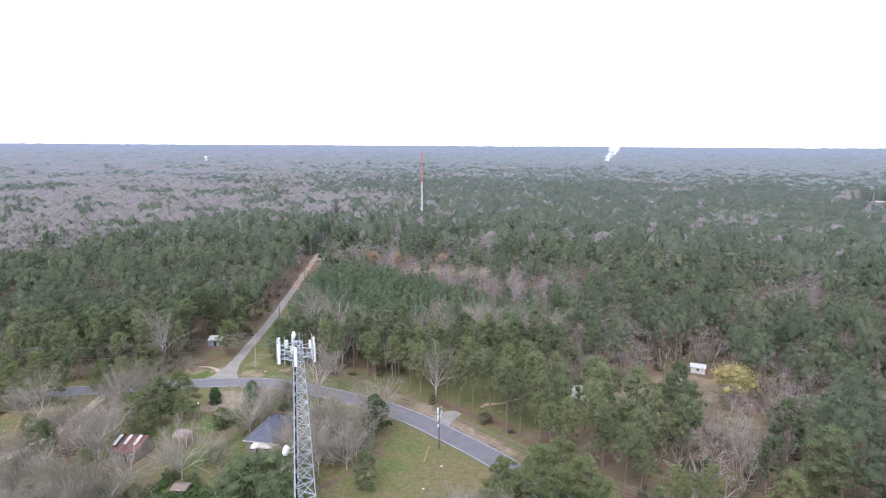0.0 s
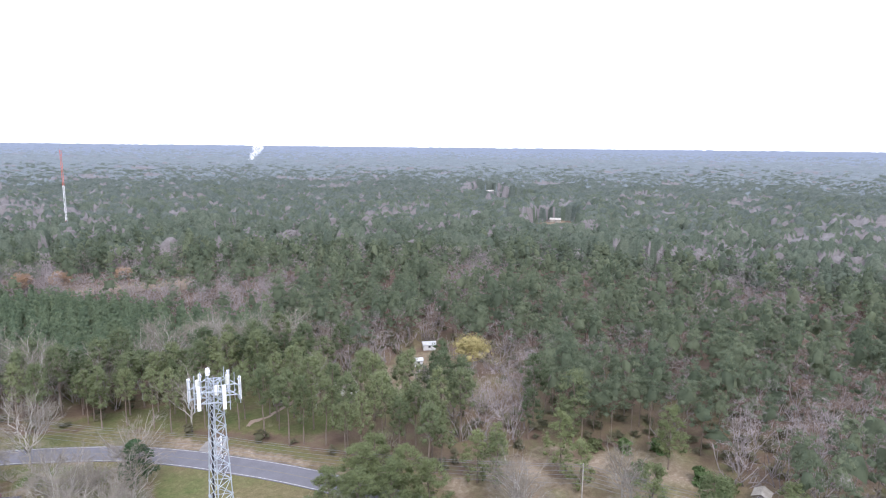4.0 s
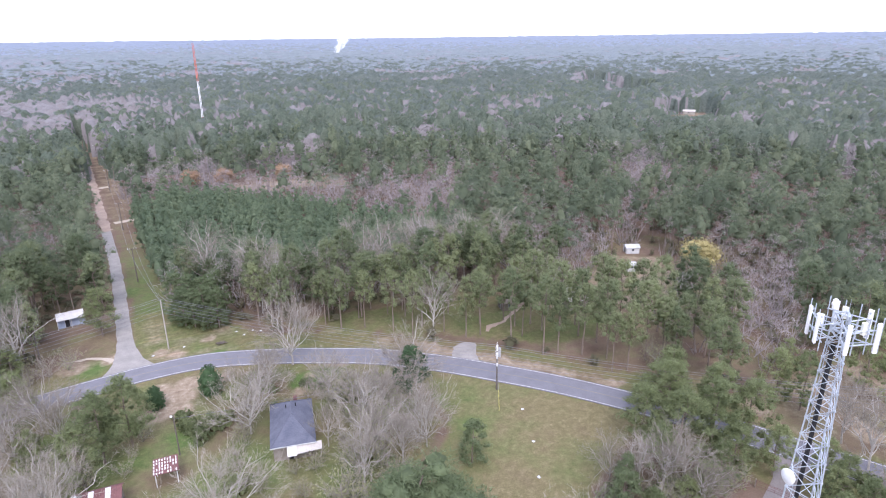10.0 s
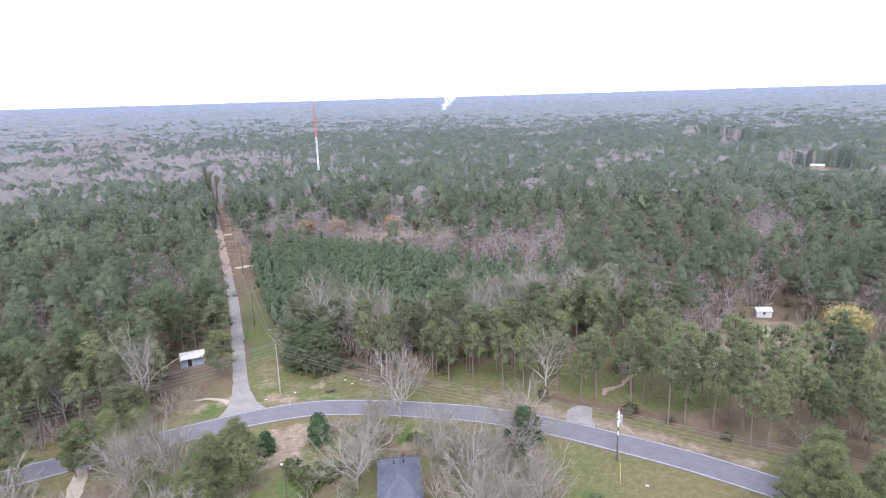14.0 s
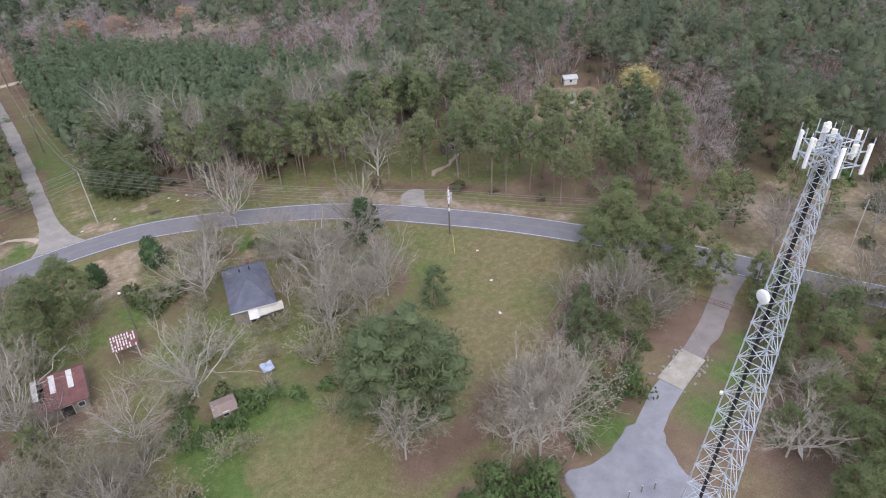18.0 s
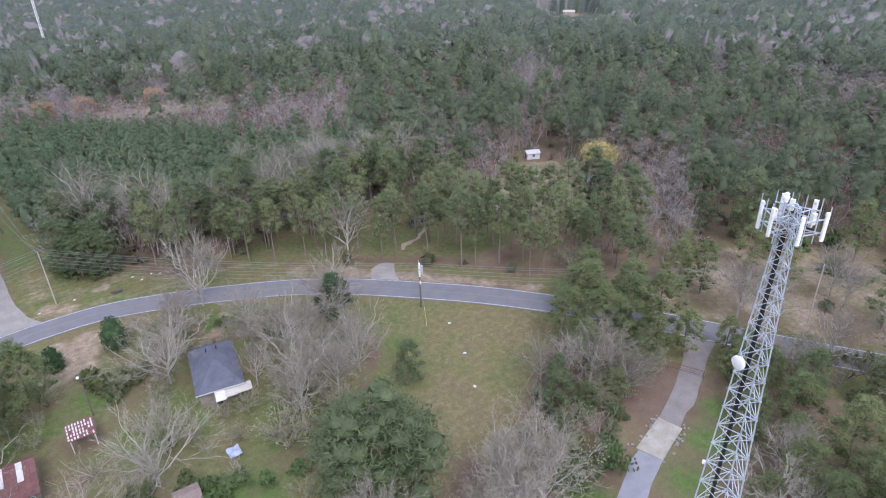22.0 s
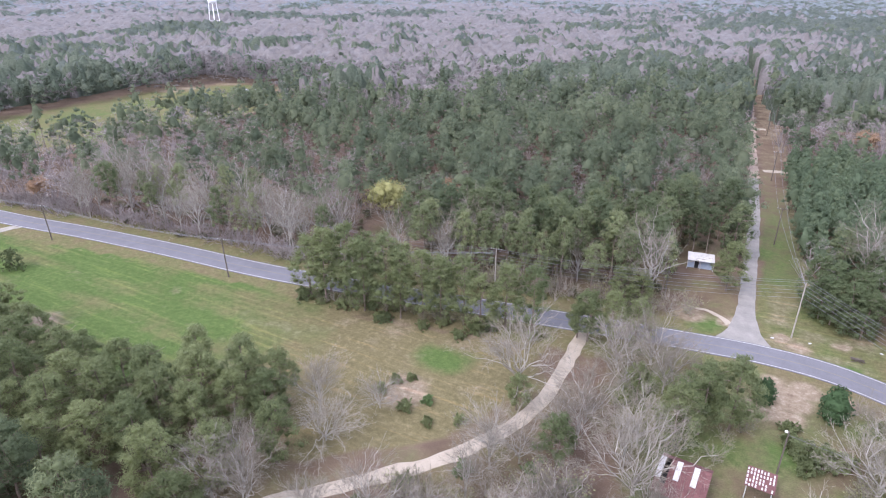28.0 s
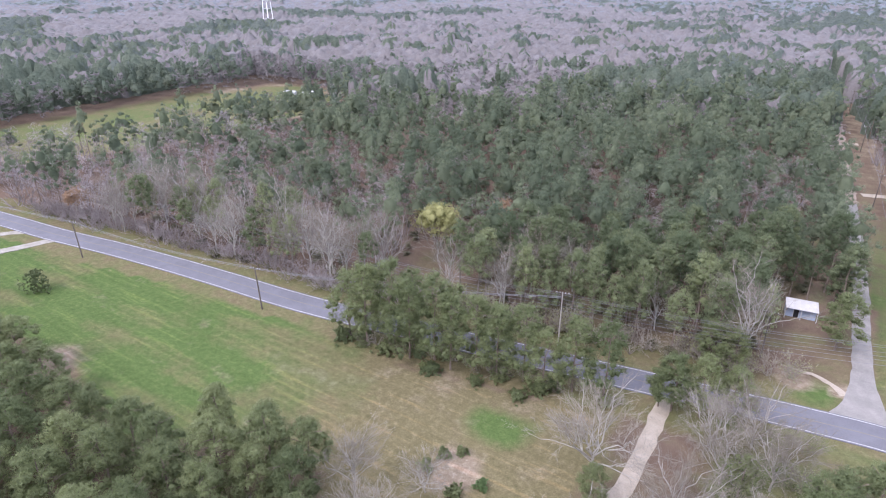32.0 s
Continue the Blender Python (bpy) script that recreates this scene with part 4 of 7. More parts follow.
SOUTHWEST = [(-120, 43, 1), (-114, 47, 1), (-110, 52, 1.05), (-124, 38, 1), (-156, 41, 1), (-138, 34, 1.1), (-126, 32, 1), (-116, 41, 1.05), (-108, 48, 0.9), (-168, 44, 0.9), (-106, 55, 0.85), (-146, 39, 1), (-161, 35, 1.1), (-151, 32, 1), (-131, 37, 1.05), (-133, 29, 1), (-175, 39, 1), (-113, 35, 1), (-121, 27, 1), (-142, 27, 1.1), (-168, 34, 1.1), (-180, 36, 1.0), (-128, 44, 0.9), (-140, 42, 0.95), (-150, 24, 1), (-110, 42, 0.9), (-186, 42, 0.9), (-160, 26, 1.1), (-104, 50, 0.85), (-98, 45, 0.8), (-120, 52, 0.9), (-154, 45, 0.9), (-165, 46, 0.95), (-101, 38, 0.9), (-106, 32, 1.0), (-99, 30, 0.9), (-135, 43, 0.95), (-145, 33, 1.0), (-117, 31, 1.0), (-128, 24, 1.0), (-173, 45, 0.85)]
DRIVE_PINES = [(34, 39, 1.1), (40, 38, 1.0), (44.5, 42, 1.0), (38, 46, 1.1), (43, 50, 1.05), (31, 44, 0.95), (47, 37, 0.9), (28, 37, 0.8), (48, 22, 0.65), (45.5, 17, 0.6), (39, 3, 0.95), (42, -5, 1.0), (36, -9, 1.0), (54.3, 4, 0.9), (55.5, 0, 0.85), (71.2, -4.8, 0.42), (70, -16, 0.6), (58, -13, 0.8), (41, 11, 0.8), (35, 8, 0.6), (30, 5, 0.8), (27, 0, 0.8), (23, -5, 0.85), (33, -2, 0.9), (24, 6, 0.6), (19, -4, 0.7), (29, -6, 0.9), (38, -3, 0.8), (33, 12, 0.45), (44, 30, 0.7), (30, 31, 0.6), (35, 32, 0.65), (26, 30, 0.55), (39, 33, 0.75), (21, 31, 0.5), (40, 17, 0.65), (45, 21.5, 0.6), (50, 26, 0.55), (36, 14, 0.6)]
YARD_PINES = [(-47, 80, 1.0), (-43, 83, 1.0), (-50, 76, 0.9), (-63, 62, 0.75), (-65, 98, 0.85), (-69, 97, 0.9), (-61, 100, 0.8), (-48.5, 131, 0.95), (-63, 112.5, 0.75), (-67, 112, 0.8), (-71, 97, 0.7), (-57, 84, 0.6), (-51, 56, 0.6), (-73, 72, 0.6)]
MOUND = [(-31, 127.5, 0.85), (-29, 126, 0.8), (-26.5, 124.5, 0.9), (-24, 123, 0.85), (-29, 131, 0.95), (-23, 127.5, 0.95), (-26, 129, 0.95), (-32, 133, 0.9)]
place(full_pines, SOUTHWEST + DRIVE_PINES + YARD_PINES, 1)
mound_pines = [make_pine(124 + i, 12.5, 4.3, 0.05, BELT_PINE, "dense dark green young pine branched to the ground", 60, 76) for i in range(2)]
place(mound_pines, MOUND + [(5, 53.5, 0.68), (17.5, 33.6, 0.68), (20.5, 36, 0.6), (14, 30, 0.45), (48, 12, 0.75), (45.3, 22.1, 0.55)], 11)
row_pines = [make_pine(24 + i, 15.5, 4.6, 0.10 + 0.06 * i, PINE, "tall pine in the row along the road", 54, 72) for i in range(3)]
place(row_pines, ROW + [(79.2, 3.3, 1.05), (76.8, 12.7, 0.85), (77.7, 30.3, 0.75), (79.4, 37.6, 0.8), (63.7, 39.2, 0.75), (62, 43, 0.8), (89, 46, 0.75), (70, 47, 0.6), (99, 26, 0.9), (93, -2, 0.9)], 4)
BIG_BARE = [(81.6, -12.5, 0.85), (85, -9, 0.8), (57, -4.9, 0.6), (-12.9, 97.6, 1.2), (-32.2, 56.5, 0.95), (-24.8, 77.2, 1.0), (-22, 87, 0.8), (-7, 72, 1.0), (-9, 62, 0.95), (-9.5, 83, 0.8), (0.4, 60.5, 0.8), (-52.8, 62.5, 1.0), (-41, 52, 0.8), (-74.9, 77.6, 1.25), (-59.5, 85.5, 0.85), (-53.6, 87.5, 0.9), (-62.6, 74.5, 0.9), (-54.5, 73, 0.8), (-68.2, 61.5, 0.7), (-57, 95, 0.9), (23, 4.5, 0.75), (21.5, 40.5, 0.6), (-92, 62, 0.55), (-62, 91, 0.8), (-50, 57.5, 0.72), (-53.6, 48, 0.75), (-47.5, 39.5, 0.75), (-41.5, 46, 0.65), (-62, 52, 0.7), (-57.6, 42, 0.7)]
THIN_BARE = [(-105, 120.7, 1.3), (-97.4, 125.6, 1.2), (-78.2, 120, 1.0), (-108, 112, 1.0), (20, 157, 1.1), (28, 150, 1.1), (2.4, 131, 1.1), (-12, 138, 1.0), (3, 124, 1.0), (-4, 129, 0.9), (-14.2, 31.0, 0.95), (-0.9, 21.6, 1.1), (1.5, 24.2, 1.2), (4.0, 22.8, 1.1), (0.5, 26.4, 1.05), (-3, 24, 0.95), (-58, 44, 0.9), (-62, 68, 0.9), (-55, 67, 0.85), (-71.5, 59.0, 0.9), (-65, 67, 0.8), (-98, 39, 1.0), (-101, 36, 1.0), (-95, 36, 0.9), (-100, 57, 0.9), (-45, 42, 0.9), (-52, 37, 0.9), (2, 64, 0.9), (26, 34.7, 1.0), (24, 37, 0.9), (31, 35, 0.9), (28.5, 29.5, 0.8), (31, 7, 0.9), (58, 24, 1.1), (61, 30, 1.0), (49, -2, 0.9), (-19, 91, 0.8), (-12, 56, 0.9), (-5, 58, 0.9), (-60, 54, 0.9), (-65, 48, 0.9), (-56, 50, 0.8), (-72, 52, 0.8), (-60, 38, 0.9), (-67, 40, 0.9), (-48, 34, 0.9), (-80, 42, 0.9), (-74, 45, 0.8), (-86, 38, 0.8), (-14, 68, 0.7), (-2, 74, 0.8), (60, 14, 1.0), (66, 8, 1.0), (63, -2, 0.9), (70, -8, 1.0), (75, -14, 0.9), (80, -24, 1.0), (86, -30, 1.0), (81.7, 23.1, 1.0), (80, 20, 0.8)]
place(pale_trees, BIG_BARE, 2)
place(thin_trees, THIN_BARE, 3)

big = thing("pine_tree", "broad dark pine standing alone on the lawn", "tree", "pines")
big_rng = np.random.default_rng(61)
part("trunk", trunk_shape(13.5, 0.32, big_rng)[0], BARK, big)
w = big_rng.normal(0, 1, (90, 3))
w /= np.linalg.norm(w, axis=1)[:, None]
cores = w * [6.6, 6.6, 6.2] * big_rng.uniform(0.4, 1.0, (90, 1)) + [0, 0, 7.6]
cores[:, :2] *= (1.15 - 0.04 * cores[:, 2:])
sizes = np.tile([1.75, 1.75, 1.25], (90, 1)) * big_rng.uniform(0.7, 1.25, (90, 1))
out = big_rng.normal(0, 1, (90 * 150, 3))
out /= np.linalg.norm(out, axis=1)[:, None]
cs = np.repeat(cores, 150, 0) + out * np.repeat(sizes, 150, 0) * big_rng.uniform(0.5, 1.25, (90 * 150, 1))
v = blades(cs, out + [0, 0, 0.3], big_rng, 1, 0.6, 0.13, spread=0.7)
part("crown", tri_mesh("crown", *joined([(v, tris_of(v)), clumps(cores, sizes * 0.5, big_rng)]), BELT_PINE, smooth=True), BELT_PINE, big)
stand(big, -10.3, 37.4, 0.3, 1.42, 1.14)
field_tree = make_bare(67, 10.5, 7.0, "broad leafless tree branching low beside the field", 9, 5, arms=9, twig_w=0.007, first=0.12)
stand(field_tree, -94.8, 52.0, 0.4)
ivy = make_bare(62, 14.0, 6.0, "bare grey tree wrapped in dark ivy beside the lawn", 7, arms=10, twig_w=0.011)
ivy_rng = np.random.default_rng(65)
cs, ds, cores, sizes = pine_points(ivy_rng, 10.0, 3.5, 0.8, 40, 60)
v = blades(cs, ds, ivy_rng, 1, 0.42, 0.3, spread=0.8)
part("ivy", tri_mesh("ivy", *joined([(v, tris_of(v)), clumps(cores, sizes * 0.8, ivy_rng)]), CEDAR, smooth=True), CEDAR, ivy, "dark green ivy round the trunk")
stand(ivy, 4.4, 76.5, 0.0)
for x, y, h, r, s in ((-38.9, 93.6, 4.4, 1.75, 71), (-29.2, 93.6, 6.3, 2.5, 72)):
    stand(make_bush(s, h, r, CEDAR, "dense dark green cedar bush beside the road", "cedar_bush", 520, (0.36, 0.17)), x, y, 0.0)
shrubs = [make_bush(80 + i, 1.7, 1.2, (PINE, HEDGE, PINE)[i], ("olive shrub", "fresh green shrub", "dull evergreen shrub")[i] + " in rough grass", n=90) for i in range(3)]
SHRUBS = [(82.4, 0.7, 0.9), (82.5, -4.3, 1.5), (84, -3, 1.3), (89, 11, 1.7), (91, 9, 1.6), (76.1, 21.4, 1.2), (-94.3, 65.5, 1.0), (-93.5, 68.8, 0.9), (-91.6, 70.8, 0.8), (-88.4, 63.6, 1.1), (-86.1, 66.8, 0.9), (-83.6, 62.2, 0.8), (-79.4, 65, 0.9), (-32.6, 79.5, 1.5), (-30.6, 82, 1.7), (-28, 82.5, 1.4), (-33.6, 83.2, 1.2), (-17, 47.5, 1.1), (-21, 48, 1.1), (-11, 36, 0.9), (-14, 38.5, 0.9), (91, 27, 1.9), (99.9, 19.3, 1.8), (92, 40, 1.6), (97, 36, 1.8), (103, 32, 1.8), (96, 12, 1.8), (101, 14, 1.8), (-60, 60, 1.2), (-66, 60, 1.2), (-74, 56, 1.3), (-70, 47, 1.4), (-80, 50, 1.2), (-57, 58, 1.2)]
place(shrubs, SHRUBS, 5)
privet = [make_bush(180 + i, 3.6, 2.9, HEDGE, "tall fresh green evergreen shrub beside the drive", n=330, blade=(0.40, 0.2)) for i in range(2)]
place(privet, [(9.6, 23.6, 1.15), (15.9, 22.6, 1.1), (12.4, 24.0, 0.9), (20, 31, 0.8), (24, 28.5, 0.7), (-7.5, 21.8, 0.95), (-2.8, 18.8, 1.0), (-5.4, 18.6, 0.9), (-9.6, 19.6, 0.9), (4.6, 20.0, 0.6), (-8.8, 16.8, 0.9), (-12.2, 21.0, 0.7), (-4.6, 15.6, 0.8)], 6)
creeper = [make_bush(184 + i, 1.7, 1.9, HEDGE, "low heap of bright green creeper round the shed", n=200, blade=(0.34, 0.2)) for i in range(2)]
place(creeper, [(-36.0, 51.0, 1.0), (-35.2, 48.6, 0.9), (-33.2, 48.4, 1.0), (-31.2, 48.6, 1.0), (-29.2, 48.9, 1.0), (-27.2, 50.0, 1.1), (-25.4, 50.6, 1.0), (-23.6, 50.8, 0.9), (-27.6, 52.4, 0.9), (-34.6, 53.6, 0.9)], 9)
# thickets of young bare growth
THICKET_W = [(-74, 62), (-58, 58), (-46, 52), (-38, 47), (-37, 32), (-60, 18), (-100, 24), (-92, 36), (-80, 48)]
THICKET_E = [(10, 34), (22, 40), (34, 34), (36, 28), (22, 24), (10, 24)]
THICKET_R = [(56, 26), (64, 12), (74, -4), (86, -26), (72, -30), (58, -6), (50, 18)]
THICKET_Y = [(-16, 64), (-11, 68), (-8, 84), (-2, 84), (4, 74), (4, 62), (-8, 50), (-18, 52)]
edge_rng = np.random.default_rng(117)
bud_trees = [make_bare(190 + i, 9.5, 4.0, "small tree with pale yellow-green spring buds", 4, 5, arms=8, twig_w=0.009, first=0.3, leaf=(BUDS, 5, 0.2)) for i in range(2)]
place(bud_trees, [(-53, 48.6, 1.0), (-47.6, 46.2, 1.0), (-50.5, 43, 0.95), (-56.5, 45, 0.9), (-44, 44, 0.85), (-3.6, 27.2, 0.55), (24, 31.5, 0.6), (-7, 66, 0.7), (-23.5, 82.5, 0.6), (52, 62, 0.8)], 12)
brush = [make_bare(90 + i, 6.5, 3.0, "low grey-brown leafless brush", 5, 4, arms=7, first=0.08, twig_w=0.008, name="brush", mat=BROWN_TWIG if i % 2 else TWIG) for i in range(3)]
brush += [make_bare(94 + i, 6.5, 3.2, "brush with pale green spring buds", 4, 4, arms=7, first=0.08, name="brush", twig_w=0.012, leaf=(BUDS, 6, 0.2)) for i in range(2)]
rng3 = np.random.default_rng(17)
spots = []
for poly, step in ((THICKET_W, 5.0), (THICKET_E, 5.6), (THICKET_R, 4.2), (THICKET_Y, 5.2)):
    gx, gy = np.meshgrid(np.arange(-105, 90, step), np.arange(-32, 84, step))
    gx, gy = gx.ravel() + rng3.normal(0, 1.1, gx.size), gy.ravel() + rng3.normal(0, 1.1, gx.size)
    m = inside(poly, gx, gy) & (near_line(track_line[::3], gx, gy)[0] > 3.5) & (near_line(drive_line[::3], gx, gy)[0] > 5)
    spots += [(a, b, rng3.uniform(0.7, 1.35)) for a, b in zip(gx[m], gy[m])]
step = road_line[1:] - road_line[:-1]
for p, q in zip(road_line[:-1], step):
    if -250 < p[0] < -52:
        q = np.array([-q[1], q[0]]) / np.linalg.norm(q)
        a, b = p + q * edge_rng.uniform(7.5, 11) + edge_rng.normal(0, 0.8, 2)
        spots.append((a, b, edge_rng.uniform(0.7, 1.3)))
        if p[0] > -130 and p[0] < -76:
            a, b = p - q * edge_rng.uniform(5.5, 9)
            spots.append((a, b, edge_rng.uniform(0.4, 0.7)))
spots += [(-25, 80, 0.8), (-26, 75.5, 0.8), (-24, 84, 0.8), (-8.5, 76, 0.9), (-8, 71, 0.9), (-10, 81, 0.8), (-11, 66.5, 0.7), (-12, 85, 0.7), (-28, 70, 0.6), (-26, 66, 0.6), (0, 72, 0.9), (2, 82, 0.8), (-2, 66, 0.8), (78, 100, 0.7), (80, 96, 0.6), (74, 92, 0.7), (84, 97, 0.6), (76, 104, 0.6), (70, 96, 0.7), (66, 90, 0.6), (72, 86, 0.7), (82, 90, 0.7), (62, 98, 0.7), (58, 80, 0.6)]
gx, gy = np.meshgrid(np.arange(-62, 8, 6.0), np.arange(38, 100, 6.0))
gx, gy = gx.ravel() + edge_rng.normal(0, 1.6, gx.size), gy.ravel() + edge_rng.normal(0, 1.6, gx.size)
m = inside(YARD, gx, gy) & (np.hypot(gx + 18.8, gy - 72.4) > 8) & (np.hypot(gx + 47.4, gy - 66.8) > 7) & (np.hypot(gx + 38.3, gy - 71.7) > 6) & (np.hypot(gx + 30, gy - 51) > 4) & (np.hypot(gx + 36, gy - 92) > 9) & (np.hypot(gx + 32, gy - 80) > 6) & (near_line(track_line[::3], gx, gy)[0] > 4) & (near_line(road_coarse, gx, gy)[0] > 8)
spots += [(a, b, edge_rng.uniform(0.45, 0.85)) for a, b in zip(gx[m], gy[m])]
spots.sort(key=lambda p: math.hypot(p[0] + 20, p[1] - 40))
place(brush, spots[:270], 18)
THICKET_FAR = np.array(spots[270:])
low = [make_bush(86 + i, 1.6, 1.7, (PINE, HEDGE)[i], ("low olive undergrowth bush", "low fresh green undergrowth bush")[i], n=110) for i in range(2)]
under = []
for poly, count in ((THICKET_W, 26), (THICKET_E, 12), (THICKET_R, 16), (THICKET_Y, 10), (YARD, 16)):
    c = np.array(poly, float)
    tries = rng3.uniform(c.min(0), c.max(0), (count * 4, 2))
    m = inside(poly, tries[:, 0], tries[:, 1]) & (near_line(track_line[::3], tries[:, 0], tries[:, 1])[0] > 4) & (near_line(drive_line[::3], tries[:, 0], tries[:, 1])[0] > 5.5) & (np.hypot(tries[:, 0] + 18, tries[:, 1] - 72) > 9) & (np.hypot(tries[:, 0] + 47, tries[:, 1] - 67) > 7) & (np.hypot(tries[:, 0] + 38, tries[:, 1] - 72) > 5)
    under += [(a, b, rng3.uniform(0.7, 1.5)) for a, b in tries[m][:count]]
under += [(a + rng3.normal(0, 1.5), b - 1.5 + rng3.normal(0, 1.0), rng3.uniform(0.8, 1.4)) for a, b, _ in ROW]
place(low[:1], under[-len(ROW):], 20)
place(low[1:], under[:14], 21)
olive = make_bush(186, 1.6, 1.7, PINE, "low olive undergrowth bush", n=110)
place([olive], under[14:-len(ROW)], 22)
stand(make_bush(89, 5.2, 3.2, PINE, "large rounded shrub alone in the field", n=260), -194, 62, 0.0)
rusty = [make_leafy(100 + i, 11.0, 4.2, RUST_LEAF, "small round tree still holding rust-brown leaves") for i in range(2)]
place(rusty, [(-3, 262, 1.2), (21, 254, 1.1), (-17, 258, 1.1), (-124, 142, 1.0), (-228, 90, 0.9)], 19)
yellow = make_leafy(63, 13.5, 6.6, YELLOW, "broad tree in pale yellow spring leaf")
stand(yellow, 94, 90, 0.0)
lime = make_leafy(64, 15.5, 7.0, LIME, "tree in bright yellow-green leaf among bare woods")
stand(lime, -130, 122, 0.0)

# ---------------- the woods ----------------


def scatter(rng, x0, x1, y0, y1, step, jitter=0.42):
    gx, gy = np.meshgrid(np.arange(x0, x1, step), np.arange(y0, y1, step))
    x, y = gx.ravel().astype(float), gy.ravel().astype(float)
    return x + rng.normal(0, jitter * step * 0.6, x.shape), y + rng.normal(0, jitter * step * 0.6, y.shape)


def species(x, y):
    """The share of bare trees at places."""
    west = 1 / (1 + np.exp((x + 95 - 0.22 * (y - 150)) / 26)) * np.clip((y - 190) / 110, 0, 1)
    thin_out = np.where(np.hypot(x + 30, y - 40) > 320, 0.45, 1.0)
    share = 0.05 + (0.65 * (lumps(x, y, 95, 21) > 0.82) + 0.5 * (lumps(x, y, 34, 22) > 0.83)) * thin_out
    share = share + 0.06 * ((x > 55) & (y < 190)) + 0.3 * ((x > 55) & (y < 190) & (lumps(x, y, 26, 61) > 0.78))
    share = np.maximum(share, 0.9 * west * (lumps(x, y, 60, 28) > 0.22))
    share = np.where(inside(GREY_BELT, x, y), 0.42 + 0.4 * (lumps(x, y, 22, 25) > 0.5), share)
    share = np.where(inside(WEST_PINES, x, y), 0.05 + 0.5 * (lumps(x, y, 40, 29) > 0.75), share)
    share = np.where(inside(BARE_BAND, x, y), 0.9, share)
    share = np.where(inside(MIXED_BELT, x, y), 0.68, share)
    share = np.where(inside(FRONT_PINES, x, y), 0.10, share)
    share = np.where(inside(TALL_STAND, x, y), 0.04, share)
    d, side = near_line(road_coarse, x, y)
    share = np.where((side > 0) & (x > -35) & (d < 22), 0.04, share)
    share = np.where((side < 0) & (x > 45) & (d < 40), 0.6, share)
    share = np.where((x > 84) & (y < 22) & (y > -60) & (x < 170), 0.62, share)
    far = np.hypot(x, y) > 600
    streak = lumps(x * 0.45, y * 1.5, 260, 23) > 0.78
    west = 1 / (1 + np.exp((x + 0.2 * y) / 60))
    return np.where(far, np.clip(0.02 + 0.6 * streak * (lumps(x, y, 120, 24) > 0.62) + 0.97 * (lumps(x, y, 190, 26) + 0.35 * lumps(x, y, 60, 27) > 0.50) * west, 0, 0.95), share)


def forest(name, label, x, y, h, r, base, mat, seed, n_branch, per, count, blade, trunks=True, ruffle=0.75, soft=1.0):
    """Many pines as one mesh, from a few crown patterns."""
    rng = np.random.default_rng(seed)
    patterns = []
    for k in range(9):
        cs, ds, cores, sizes = pine_points(rng, 1.0, 0.27, base, n_branch, max(per, 1))
        if n_branch < 5:
            side = rng.uniform(0, 6.283, n_branch - 1)
            cores = np.vstack([[[0, 0, 0.52]], np.stack([0.15 * np.cos(side), 0.15 * np.sin(side), rng.uniform(0.55, 0.80, n_branch - 1)], 1)])
            sizes = np.vstack([[[0.25, 0.25, 0.44]], np.tile([0.14, 0.14, 0.17], (n_branch - 1, 1)) * rng.uniform(0.8, 1.3, (n_branch - 1, 1))])
        elif soft > 0.5:
            cores = np.vstack([cores, [[0, 0, base + (1 - base) * 0.42]]])
            sizes = np.vstack([sizes, [[0.155, 0.155, (1 - base) * 0.36]]])
        bits = [clumps(cores, sizes * soft, rng, 0.17 if n_branch < 5 else 0.22, faces=UPPER)] if soft else []
        if per:
            v = blades(cs, ds, rng, count, *blade, spread=ruffle)
            bits.append((v, tris_of(v)))
        patterns.append(joined(bits))
    vs, fs, tint, n0 = [], [], [], 0
    z0 = height(x, y)
    for k in range(9):
        m = np.arange(len(x)) % 9 == k
        n = m.sum()
        if not n:
            continue
        a = rng.uniform(0, 6.283, n)
        c, s = np.cos(a)[:, None], np.sin(a)[:, None]
        p, f = patterns[k]
        p = p[None]
        sx = (r[m] / 0.27)[:, None]
        px, py = (p[..., 0] * c - p[..., 1] * s) * sx + x[m][:, None], (p[..., 0] * s + p[..., 1] * c) * sx + y[m][:, None]
        vs.append(np.stack([px, py, p[..., 2] * h[m][:, None] + z0[m][:, None]], -1).reshape(-1, 3))
        fs.append((f[None] + (np.arange(n) * p.shape[1])[:, None, None]).reshape(-1, 3) + n0)
        n0 += n * p.shape[1]
        tint.append(np.repeat(rng.uniform(0, 1, n), p.shape[1]))
    v = np.vstack(vs)
    ob = new(name, tri_mesh(name, v, np.vstack(fs), mat, np.concatenate(tint), smooth=True))
    tagged(ob, label, "trees", kind="stuff")
    if trunks:
        i = np.arange(len(x))
        lines = [(Vector((x[k], y[k], z0[k] - 0.2)), Vector((x[k], y[k], z0[k] + h[k] * (0.62 if base > 0.3 else 0.3))), 0.16, 0.08) for k in i]
        v1, f1 = ribbons(lines, rng)
        t = new("trunk", tri_mesh("trunk", v1, f1, BARK))
        t.parent = ob
    return ob


